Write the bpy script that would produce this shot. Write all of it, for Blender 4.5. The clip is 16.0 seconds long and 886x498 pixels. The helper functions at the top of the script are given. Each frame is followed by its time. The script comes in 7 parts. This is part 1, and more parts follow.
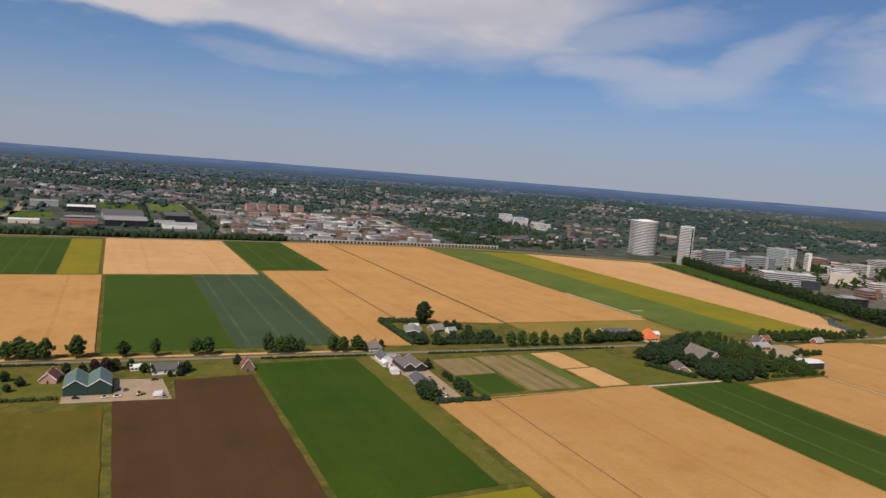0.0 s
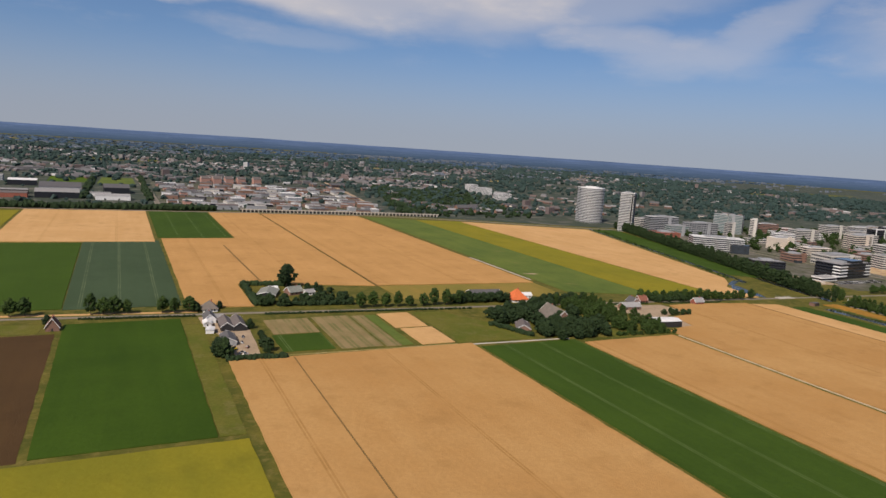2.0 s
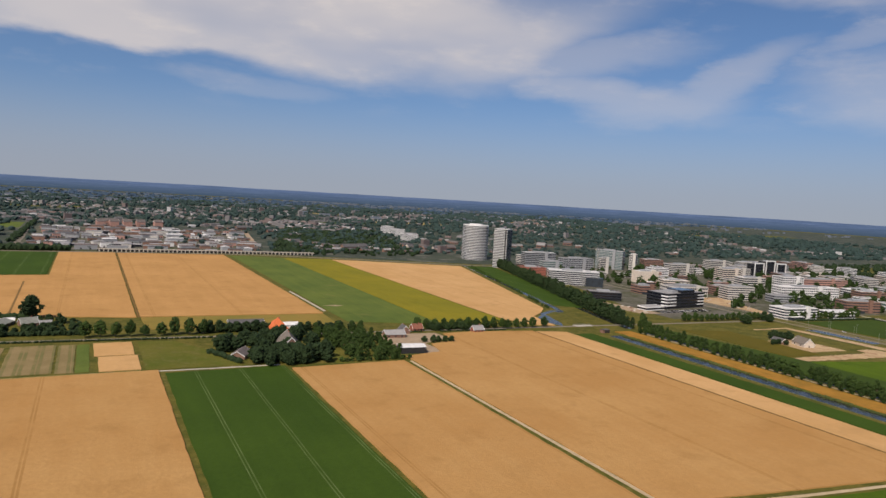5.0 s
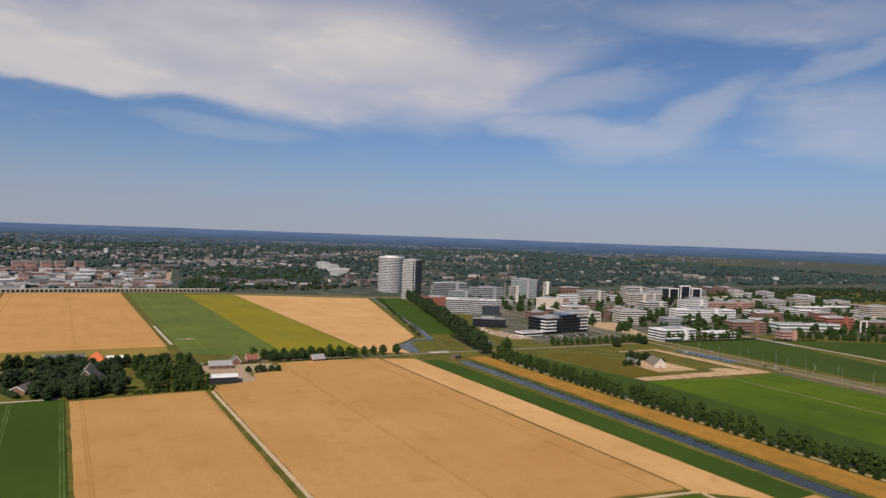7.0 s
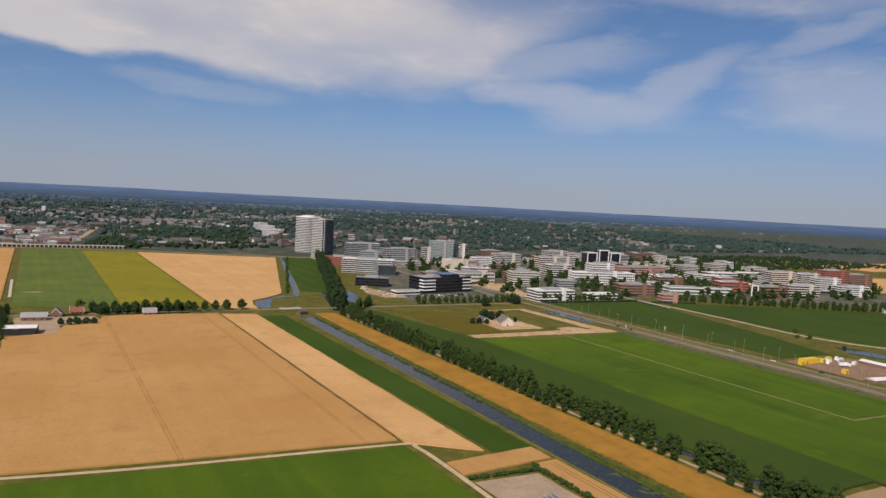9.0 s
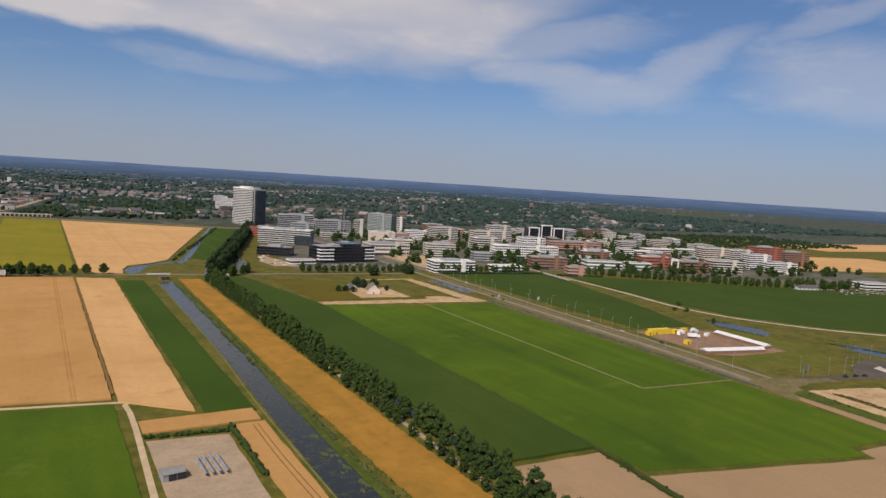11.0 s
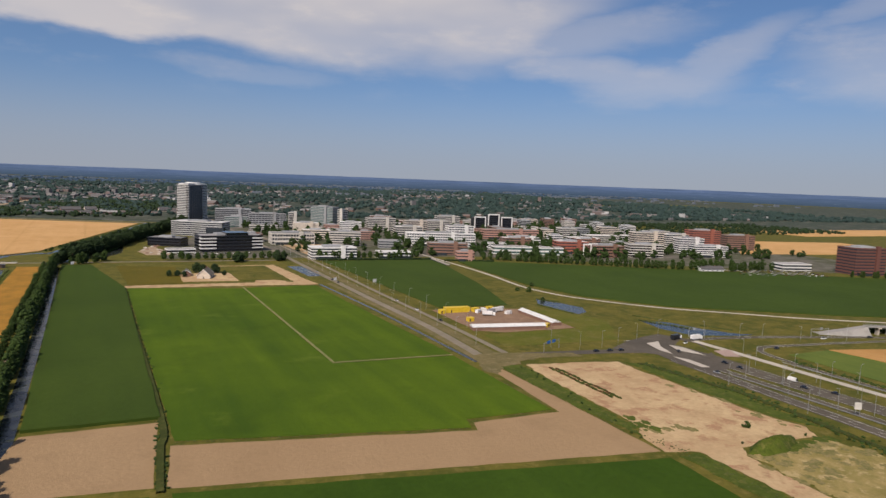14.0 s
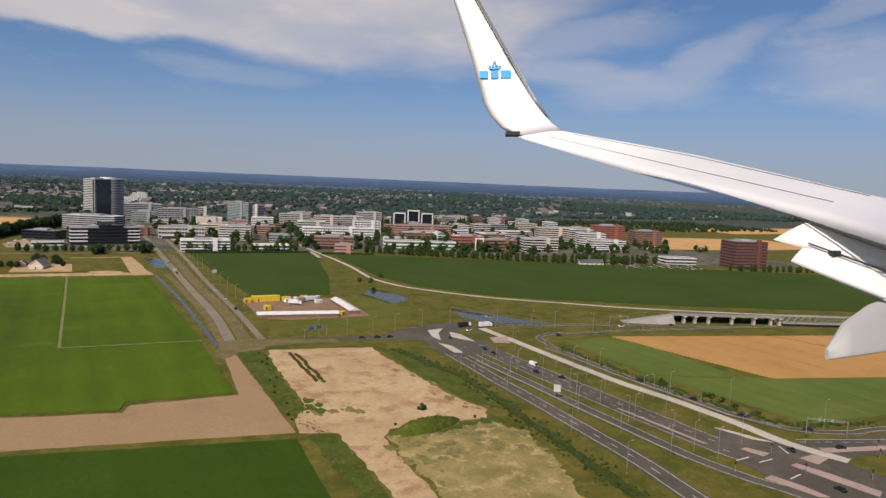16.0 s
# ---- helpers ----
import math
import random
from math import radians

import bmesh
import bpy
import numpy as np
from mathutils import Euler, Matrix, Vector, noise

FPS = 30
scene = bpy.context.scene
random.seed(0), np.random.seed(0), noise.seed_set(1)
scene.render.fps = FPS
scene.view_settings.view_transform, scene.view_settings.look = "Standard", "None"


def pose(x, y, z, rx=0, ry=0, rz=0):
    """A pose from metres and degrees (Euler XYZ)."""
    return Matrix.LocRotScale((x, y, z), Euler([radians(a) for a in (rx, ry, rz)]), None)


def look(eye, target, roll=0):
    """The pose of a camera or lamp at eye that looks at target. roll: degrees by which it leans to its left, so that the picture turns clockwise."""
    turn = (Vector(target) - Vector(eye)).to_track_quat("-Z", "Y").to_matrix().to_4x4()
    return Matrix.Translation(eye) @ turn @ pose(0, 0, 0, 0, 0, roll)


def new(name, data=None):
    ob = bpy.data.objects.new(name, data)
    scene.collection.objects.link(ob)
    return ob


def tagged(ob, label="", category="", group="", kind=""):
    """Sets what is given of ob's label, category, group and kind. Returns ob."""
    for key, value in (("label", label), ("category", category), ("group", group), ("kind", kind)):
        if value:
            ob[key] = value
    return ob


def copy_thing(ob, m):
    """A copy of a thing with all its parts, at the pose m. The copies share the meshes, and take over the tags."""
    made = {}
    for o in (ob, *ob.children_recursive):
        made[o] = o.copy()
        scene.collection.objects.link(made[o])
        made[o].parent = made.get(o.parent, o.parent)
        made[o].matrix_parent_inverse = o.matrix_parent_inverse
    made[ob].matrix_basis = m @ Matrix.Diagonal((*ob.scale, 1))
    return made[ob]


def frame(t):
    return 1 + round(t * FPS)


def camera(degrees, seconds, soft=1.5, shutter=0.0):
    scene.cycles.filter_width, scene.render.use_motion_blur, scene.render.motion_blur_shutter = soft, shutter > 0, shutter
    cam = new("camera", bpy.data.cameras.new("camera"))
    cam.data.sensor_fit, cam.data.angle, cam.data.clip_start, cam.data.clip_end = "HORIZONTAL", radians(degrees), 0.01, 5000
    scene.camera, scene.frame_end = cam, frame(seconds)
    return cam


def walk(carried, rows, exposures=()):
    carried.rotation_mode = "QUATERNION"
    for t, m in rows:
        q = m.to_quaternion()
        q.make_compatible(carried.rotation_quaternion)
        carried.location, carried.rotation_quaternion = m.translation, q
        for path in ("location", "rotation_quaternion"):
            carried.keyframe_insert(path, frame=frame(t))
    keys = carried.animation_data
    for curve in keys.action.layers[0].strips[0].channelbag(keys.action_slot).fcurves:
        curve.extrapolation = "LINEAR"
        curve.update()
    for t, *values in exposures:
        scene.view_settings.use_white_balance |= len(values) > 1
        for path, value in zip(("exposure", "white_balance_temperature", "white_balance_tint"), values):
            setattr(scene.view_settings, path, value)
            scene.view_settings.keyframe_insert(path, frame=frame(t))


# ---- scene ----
S = 0.545      # the plan below is drawn in units of S metres
cam = camera(67.05, 16.0)
PATH = [
    (0, pose(0.000, 0.000, 83.924, 83.564, -4.495, -26.026)),
    (0.5, pose(18.276, -7.401, 83.250, 83.009, -4.803, -25.728)),
    (1, pose(36.538, -14.829, 82.544, 81.603, -4.842, -24.930)),
    (1.5, pose(54.786, -22.286, 81.810, 80.334, -5.019, -25.386)),
    (2, pose(73.021, -29.771, 81.048, 81.430, -3.822, -25.630)),
    (2.5, pose(91.240, -37.284, 80.260, 82.988, -3.836, -26.350)),
    (3, pose(109.445, -44.823, 79.448, 84.461, -3.686, -26.123)),
    (3.5, pose(127.634, -52.389, 78.614, 85.696, -3.968, -26.205)),
    (4, pose(145.807, -59.982, 77.758, 85.948, -4.423, -26.115)),
    (4.2, pose(153.072, -63.027, 77.410, 85.780, -4.637, -26.817)),
    (6.3, pose(229.189, -95.242, 73.598, 87.379, -1.748, -28.214)),
    (6.5, pose(236.423, -98.333, 73.222, 88.828, -1.880, -28.972)),
    (7, pose(254.493, -106.078, 72.275, 88.927, -2.090, -29.816)),
    (7.5, pose(272.544, -113.848, 71.318, 87.452, -3.253, -30.411)),
    (8, pose(290.577, -121.641, 70.353, 86.338, -3.544, -30.262)),
    (8.5, pose(308.590, -129.459, 69.381, 85.922, -2.662, -30.575)),
    (9, pose(326.584, -137.299, 68.405, 86.153, -3.027, -31.468)),
    (9.5, pose(344.557, -145.163, 67.425, 85.162, -3.412, -32.082)),
    (9.7, pose(351.741, -148.315, 67.033, 84.845, -3.248, -31.677)),
    (11.8, pose(426.965, -181.624, 62.924, 83.485, -4.292, -30.804)),
    (12, pose(434.109, -184.816, 62.536, 81.692, -5.664, -31.218)),
    (12.5, pose(451.954, -192.812, 61.571, 82.726, -4.305, -29.920)),
    (13, pose(469.775, -200.828, 60.615, 82.280, -4.677, -29.092)),
    (13.5, pose(487.574, -208.865, 59.668, 82.664, -4.169, -28.893)),
    (14, pose(505.348, -216.922, 58.733, 84.220, -2.228, -27.899)),
    (14.5, pose(523.099, -224.999, 57.810, 82.073, -1.543, -29.051)),
    (15, pose(540.825, -233.095, 56.902, 82.817, -3.060, -30.107)),
    (15.5, pose(558.527, -241.211, 56.011, 82.608, -3.299, -31.355)),
    (16, pose(576.203, -249.345, 55.137, 84.400, -2.409, -29.302)),
]
walk(cam, PATH, [(0, 0.13, 6620, 18), (16, 0.13, 6620, 18)])

# ---------------------------------------------------------------- world, sun
SUN_DIR = Vector((-0.62, -0.46, 0.78)).normalized()      # towards the sun


def sky_world():
    w = bpy.data.worlds.new("summer_sky")
    scene.world = w
    w.use_nodes = True
    n, l = w.node_tree.nodes, w.node_tree.links
    n.clear()

    def math_(op, a, b=None, c=None, clamp=False):
        m = n.new("ShaderNodeMath")
        m.operation, m.use_clamp = op, clamp
        for k, v in enumerate((a, b, c)):
            if v is None:
                continue
            if isinstance(v, (int, float)):
                m.inputs[k].default_value = v
            else:
                l.new(v, m.inputs[k])
        return m.outputs[0]

    def smooth(v, lo, hi):
        m = n.new("ShaderNodeMapRange")
        m.interpolation_type = "SMOOTHSTEP"
        l.new(v, m.inputs[0])
        m.inputs[1].default_value, m.inputs[2].default_value = lo, hi
        return m.outputs[0]

    sky = n.new("ShaderNodeTexSky")
    sky.sky_type, sky.sun_disc = "NISHITA", False
    sky.sun_elevation = math.asin(SUN_DIR.z)
    sky.sun_rotation = math.atan2(SUN_DIR.x, SUN_DIR.y)
    sky.altitude, sky.air_density, sky.dust_density, sky.ozone_density = 0, 1.0, 1.3, 3.5
    co = n.new("ShaderNodeTexCoord")
    sep = n.new("ShaderNodeSeparateXYZ")
    l.new(co.outputs["Generated"], sep.inputs[0])
    lift = n.new("ShaderNodeCombineXYZ")                           # keeps the murk at and below the horizon out
    l.new(sep.outputs[0], lift.inputs[0])
    l.new(sep.outputs[1], lift.inputs[1])
    l.new(math_("ADD", math_("MAXIMUM", sep.outputs[2], 0.0), 0.075), lift.inputs[2])
    l.new(lift.outputs[0], sky.inputs[0])
    az = math_("ARCTAN2", sep.outputs[0], sep.outputs[1])          # clockwise from the y axis
    el = math_("ARCSINE", sep.outputs[2])
    comb = n.new("ShaderNodeCombineXYZ")
    l.new(math_("MULTIPLY", az, 2.2), comb.inputs[0])
    l.new(math_("MULTIPLY", el, 6.5), comb.inputs[1])

    def cloud_noise(scale, detail, rough):
        t = n.new("ShaderNodeTexNoise")
        t.inputs["Scale"].default_value, t.inputs["Detail"].default_value = scale, detail
        t.inputs["Roughness"].default_value = rough
        l.new(comb.outputs[0], t.inputs["Vector"])
        return t.outputs[0]

    big, mid, fine = cloud_noise(1.3, 3.0, 0.5), cloud_noise(2.6, 5.0, 0.55), cloud_noise(4.2, 7.0, 0.6)
    e2 = math_("ADD", el, math_("MULTIPLY", math_("SUBTRACT", mid, 0.5), 0.05))
    a2 = math_("ADD", az, math_("MULTIPLY", math_("SUBTRACT", fine, 0.5), 0.12))

    def dome(v, centre, width):
        """1 at the centre, falling to 0 at a width from it."""
        d = math_("DIVIDE", math_("SUBTRACT", v, centre), width)
        return math_("SUBTRACT", 1.0, smooth(math_("MULTIPLY", d, d), 0.0, 1.0))

    def wisp(az0, el0, length, height, tilt, weight):
        """One soft streak of cloud."""
        u = math_("SUBTRACT", a2, az0)
        v = math_("DIVIDE", math_("SUBTRACT", math_("SUBTRACT", e2, el0), math_("MULTIPLY", u, tilt)), height)
        u = math_("DIVIDE", u, length)
        r = math_("ADD", math_("MULTIPLY", u, u), math_("MULTIPLY", v, v))
        return math_("MULTIPLY", math_("SUBTRACT", 1.0, smooth(r, 0.0, 1.7)), weight)

    # a long bank of thin cloud, its lower edge clear at one end and sagging in the middle, thinning towards the other
    low = math_("SUBTRACT", 0.168, math_("MULTIPLY", dome(az, 0.43, 0.26), 0.034))
    low = math_("ADD", low, math_("MULTIPLY", smooth(az, 0.52, 0.95), 0.13))
    high = math_("ADD", 0.262, math_("MULTIPLY", dome(az, 0.30, 0.3), 0.05))
    soft = math_("ADD", 0.014, math_("MULTIPLY", smooth(az, 0.05, 0.5), 0.05))
    rise = math_("DIVIDE", math_("SUBTRACT", e2, low), soft)
    bank = math_("MULTIPLY", smooth(rise, 0.0, 1.0), math_("SUBTRACT", 1.0, math_("MULTIPLY", smooth(math_("SUBTRACT", e2, high), -0.02, 0.05), 0.75)))
    bank = math_("MULTIPLY", bank, math_("SUBTRACT", 0.92, math_("MULTIPLY", smooth(az, 0.35, 1.0), 0.62)))
    cover = math_("MULTIPLY", bank, math_("ADD", 0.62, math_("MULTIPLY", smooth(big, 0.3, 0.6), 0.38)))
    for streak in ((0.70, 0.160, 0.17, 0.026, -0.16, 0.40), (0.78, 0.146, 0.11, 0.030, 0.05, 0.40), (0.86, 0.176, 0.10, 0.028, 0.40, 0.34), (1.10, 0.155, 0.15, 0.05, -0.1, 0.34),
                   (1.06, 0.238, 0.09, 0.018, 0.3, 0.28), (0.20, 0.143, 0.12, 0.014, -0.05, 0.18), (0.95, 0.30, 0.24, 0.03, -0.1, 0.28), (0.62, 0.205, 0.2, 0.03, 0.1, 0.35)):
        cover = math_("MAXIMUM", cover, wisp(*streak))
    veil = math_("MULTIPLY", smooth(fine, 0.48, 0.78), math_("MULTIPLY", smooth(el, 0.09, 0.17), 0.2))
    cover = math_("ADD", cover, veil, clamp=True)
    mix = n.new("ShaderNodeMix")
    mix.data_type = "RGBA"
    l.new(math_("MULTIPLY", cover, CLOUD), mix.inputs[0])
    deep = n.new("ShaderNodeHueSaturation")
    deep.inputs["Saturation"].default_value = 1.15
    l.new(sky.outputs[0], deep.inputs["Color"])
    murk = n.new("ShaderNodeMix")                                  # summer haze low over the land
    murk.data_type = "RGBA"
    l.new(math_("MULTIPLY", math_("SUBTRACT", 1.0, smooth(el, 0.0, 0.15)), 0.82), murk.inputs[0])
    l.new(deep.outputs[0], murk.inputs[6])
    murk.inputs[7].default_value = (3.2, 3.6, 4.15, 1)
    l.new(murk.outputs[2], mix.inputs[6])
    mix.inputs[7].default_value = (6.5, 6.3, 5.95, 1)
    bg = n.new("ShaderNodeBackground")
    bg.inputs[1].default_value = SKY
    l.new(mix.outputs[2], bg.inputs[0])
    out = n.new("ShaderNodeOutputWorld")
    l.new(bg.outputs[0], out.inputs[0])


SKY, CLOUD = 0.089, 0.9
sky_world()
sun = new("sun", bpy.data.lights.new("sun", "SUN"))
sun.data.energy, sun.data.angle, sun.data.color = 4.2, radians(0.6), (1.0, 0.93, 0.79)
sun.matrix_world = look(SUN_DIR * 3000, (0, 0, 0))


# ---------------------------------------------------------------- materials
class Nodes:
    """Short hand for node materials."""

    def __init__(self, name, rough=0.8, metal=0.0, spec=0.3):
        self.m = bpy.data.materials.new(name)
        self.m.use_nodes = True
        self.t = self.m.node_tree
        self.b = self.t.nodes["Principled BSDF"]
        self.b.inputs["Roughness"].default_value = rough
        self.b.inputs["Metallic"].default_value = metal
        self.b.inputs["Specular IOR Level"].default_value = spec
        self.co = self.scaled(self.t.nodes.new("ShaderNodeTexCoord").outputs["Object"], (1 / S,) * 3)

    def link(self, a, b):
        self.t.links.new(a, b)

    def node(self, kind):
        return self.t.nodes.new(kind)

    def math(self, op, a, b=0.0, c=0.0):
        m = self.node("ShaderNodeMath")
        m.operation = op
        for k, v in enumerate((a, b, c)):
            if isinstance(v, (int, float)):
                m.inputs[k].default_value = v
            else:
                self.link(v, m.inputs[k])
        return m.outputs[0]

    def scaled(self, v, s):
        m = self.node("ShaderNodeMapping")
        self.link(v, m.inputs["Vector"])
        m.inputs["Scale"].default_value = s
        return m.outputs[0]

    def noise(self, scale, detail=4.0, rough=0.55, vec=None):
        m = self.node("ShaderNodeTexNoise")
        m.inputs["Scale"].default_value, m.inputs["Detail"].default_value = scale, detail
        m.inputs["Roughness"].default_value = rough
        self.link(vec or self.co, m.inputs["Vector"])
        return m.outputs[0]

    def range(self, v, lo, hi, a=0.0, b=1.0):
        m = self.node("ShaderNodeMapRange")
        self.link(v, m.inputs[0])
        for k, x in enumerate((lo, hi, a, b)):
            m.inputs[k + 1].default_value = x
        return m.outputs[0]

    def mix(self, f, a, b, mode="MIX"):
        m = self.node("ShaderNodeMix")
        m.data_type, m.blend_type = "RGBA", mode
        for k, v in ((0, f), (6, a), (7, b)):
            if isinstance(v, (int, float)):
                m.inputs[k].default_value = v
            elif isinstance(v, tuple):
                m.inputs[k].default_value = (*v, 1)
            else:
                self.link(v, m.inputs[k])
        return m.outputs[2]

    def colour(self, c):
        if isinstance(c, tuple):
            self.b.inputs["Base Color"].default_value = (*c, 1)
        else:
            self.link(c, self.b.inputs["Base Color"])
        return self

    def bump(self, h, strength=0.4, dist=0.1):
        m = self.node("ShaderNodeBump")
        m.inputs["Strength"].default_value, m.inputs["Distance"].default_value = strength, dist
        self.link(h, m.inputs["Height"])
        self.link(m.outputs[0], self.b.inputs["Normal"])
        return self


def crop(name, a, b, line=None, period=24.0, width=0.45, wheel=1.8, patch=0.012, fine=0.35, bare=None, lean=0.0, bright=0.5):
    """A crop: two tones in large patches, rows along the plots, and pairs of wheel tracks."""
    k = Nodes(name, 0.95, spec=0.1)
    big = k.noise(patch, 5, 0.6)
    streak = k.noise(1.0, 3, 0.6, k.scaled(k.co, (0.09, 0.006, 1)))
    f = k.range(k.math("ADD", k.math("MULTIPLY", big, 0.7), k.math("MULTIPLY", streak, 0.3)), 0.38, 0.62)
    c = k.mix(f, a, b)
    small = k.noise(fine, 5, 0.7)
    c = k.mix(k.range(small, 0.3, 0.7, 0.0, 0.35), c, tuple(x * 0.62 for x in a))
    c = k.mix(k.range(k.noise(patch * 3.3, 4, 0.6), 0.54, 0.72, 0.0, 0.45), c, tuple(x * 0.7 for x in b))
    if bare:
        c = k.mix(k.range(k.noise(0.03, 6, 0.65), 0.60, 0.70, 0.0, 0.6), c, bare)
    if line:
        sep = k.node("ShaderNodeSeparateXYZ")
        k.link(k.co, sep.inputs[0])
        x = k.math("ADD", sep.outputs[0], k.math("MULTIPLY", sep.outputs[1], lean))
        x = k.math("ADD", x, k.math("MULTIPLY", k.noise(0.02, 2), 0.8))
        d = k.math("MULTIPLY", k.math("ABSOLUTE", k.math("SUBTRACT", k.math("FRACT", k.math("DIVIDE", x, period)), 0.5)), period)
        d = k.math("ABSOLUTE", k.math("SUBTRACT", d, wheel / 2))
        c = k.mix(k.math("MULTIPLY", k.range(d, width * 0.6, width, 1.0, 0.0), k.range(k.noise(0.05, 2), 0.3, 0.6, 0.1, bright + 0.05)), c, line)
    k.colour(c)
    k.bump(small, 0.5, 0.3)
    return k.m


def ground_like(name, a, b, third=None, patch=0.05, fine=0.6, rough=0.95, amount=0.5):
    k = Nodes(name, rough, spec=0.15)
    c = k.mix(k.range(k.noise(patch, 6, 0.65), 0.41, 0.59), a, b)
    if third:
        c = k.mix(k.range(k.noise(patch * 2.7, 5, 0.7), 0.52, 0.62, 0.0, amount), c, third)
    small = k.noise(fine, 5, 0.7)
    c = k.mix(k.range(small, 0.35, 0.7, 0.0, 0.5), c, tuple(x * 0.55 for x in a))
    c = k.mix(k.range(k.noise(patch * 4.1, 5, 0.7), 0.5, 0.66, 0.0, 0.5), c, tuple(x * 0.72 for x in b))
    k.colour(c)
    k.bump(small, 0.5, 0.15)
    return k.m


def plain(name, c, rough=0.6, metal=0.0, var=0.18, scale=0.4, spec=0.35, random_tone=0.0):
    """Paint, plaster, metal or plastic with weathering at two scales."""
    k = Nodes(name, rough, metal, spec)
    dark = tuple(x * (1 - var * 1.6) for x in c)
    col = k.mix(k.range(k.noise(scale, 5, 0.6), 0.35, 0.7), c, dark)
    col = k.mix(k.range(k.noise(scale * 9, 3, 0.6), 0.4, 0.7, 0.0, 0.5), col, tuple(x * (1 - var * 0.6) for x in c))
    if random_tone:
        info = k.node("ShaderNodeObjectInfo")
        col = k.mix(k.math("MULTIPLY", info.outputs["Random"], random_tone), col, tuple(x * 0.45 for x in c))
    k.colour(col)
    return k.m


def foliage(name, a, b, dark):
    k = Nodes(name, 0.8, spec=0.2)
    geo = k.node("ShaderNodeNewGeometry")
    info = k.node("ShaderNodeObjectInfo")
    c = k.mix(geo.outputs["Random Per Island"], a, b)
    c = k.mix(k.math("MULTIPLY", info.outputs["Random"], 0.6), c, dark)
    c = k.mix(k.range(k.noise(1.6, 4, 0.7), 0.4, 0.7, 0.0, 0.6), c, dark)
    k.colour(c)
    k.bump(k.noise(3.0, 4, 0.7), 0.8, 0.3)
    return k.m


def glass_dark(name, c, rough=0.12):
    k = Nodes(name, rough, 0.0, 0.6)
    geo = k.node("ShaderNodeNewGeometry")
    k.colour(k.mix(k.range(k.noise(0.25, 3), 0.35, 0.65), c, tuple(x * 0.5 + 0.01 for x in c)))
    return k.m


def water(name):
    k = Nodes(name, 0.15, spec=0.22)
    weed = k.range(k.noise(0.22, 6, 0.75), 0.5, 0.7)
    k.colour(k.mix(weed, (0.022, 0.026, 0.026), (0.05, 0.06, 0.018)))
    k.link(k.range(weed, 0, 1, 0.1, 0.6), k.b.inputs["Roughness"])
    k.bump(k.noise(1.4, 3), 0.3, 0.08)
    return k.m


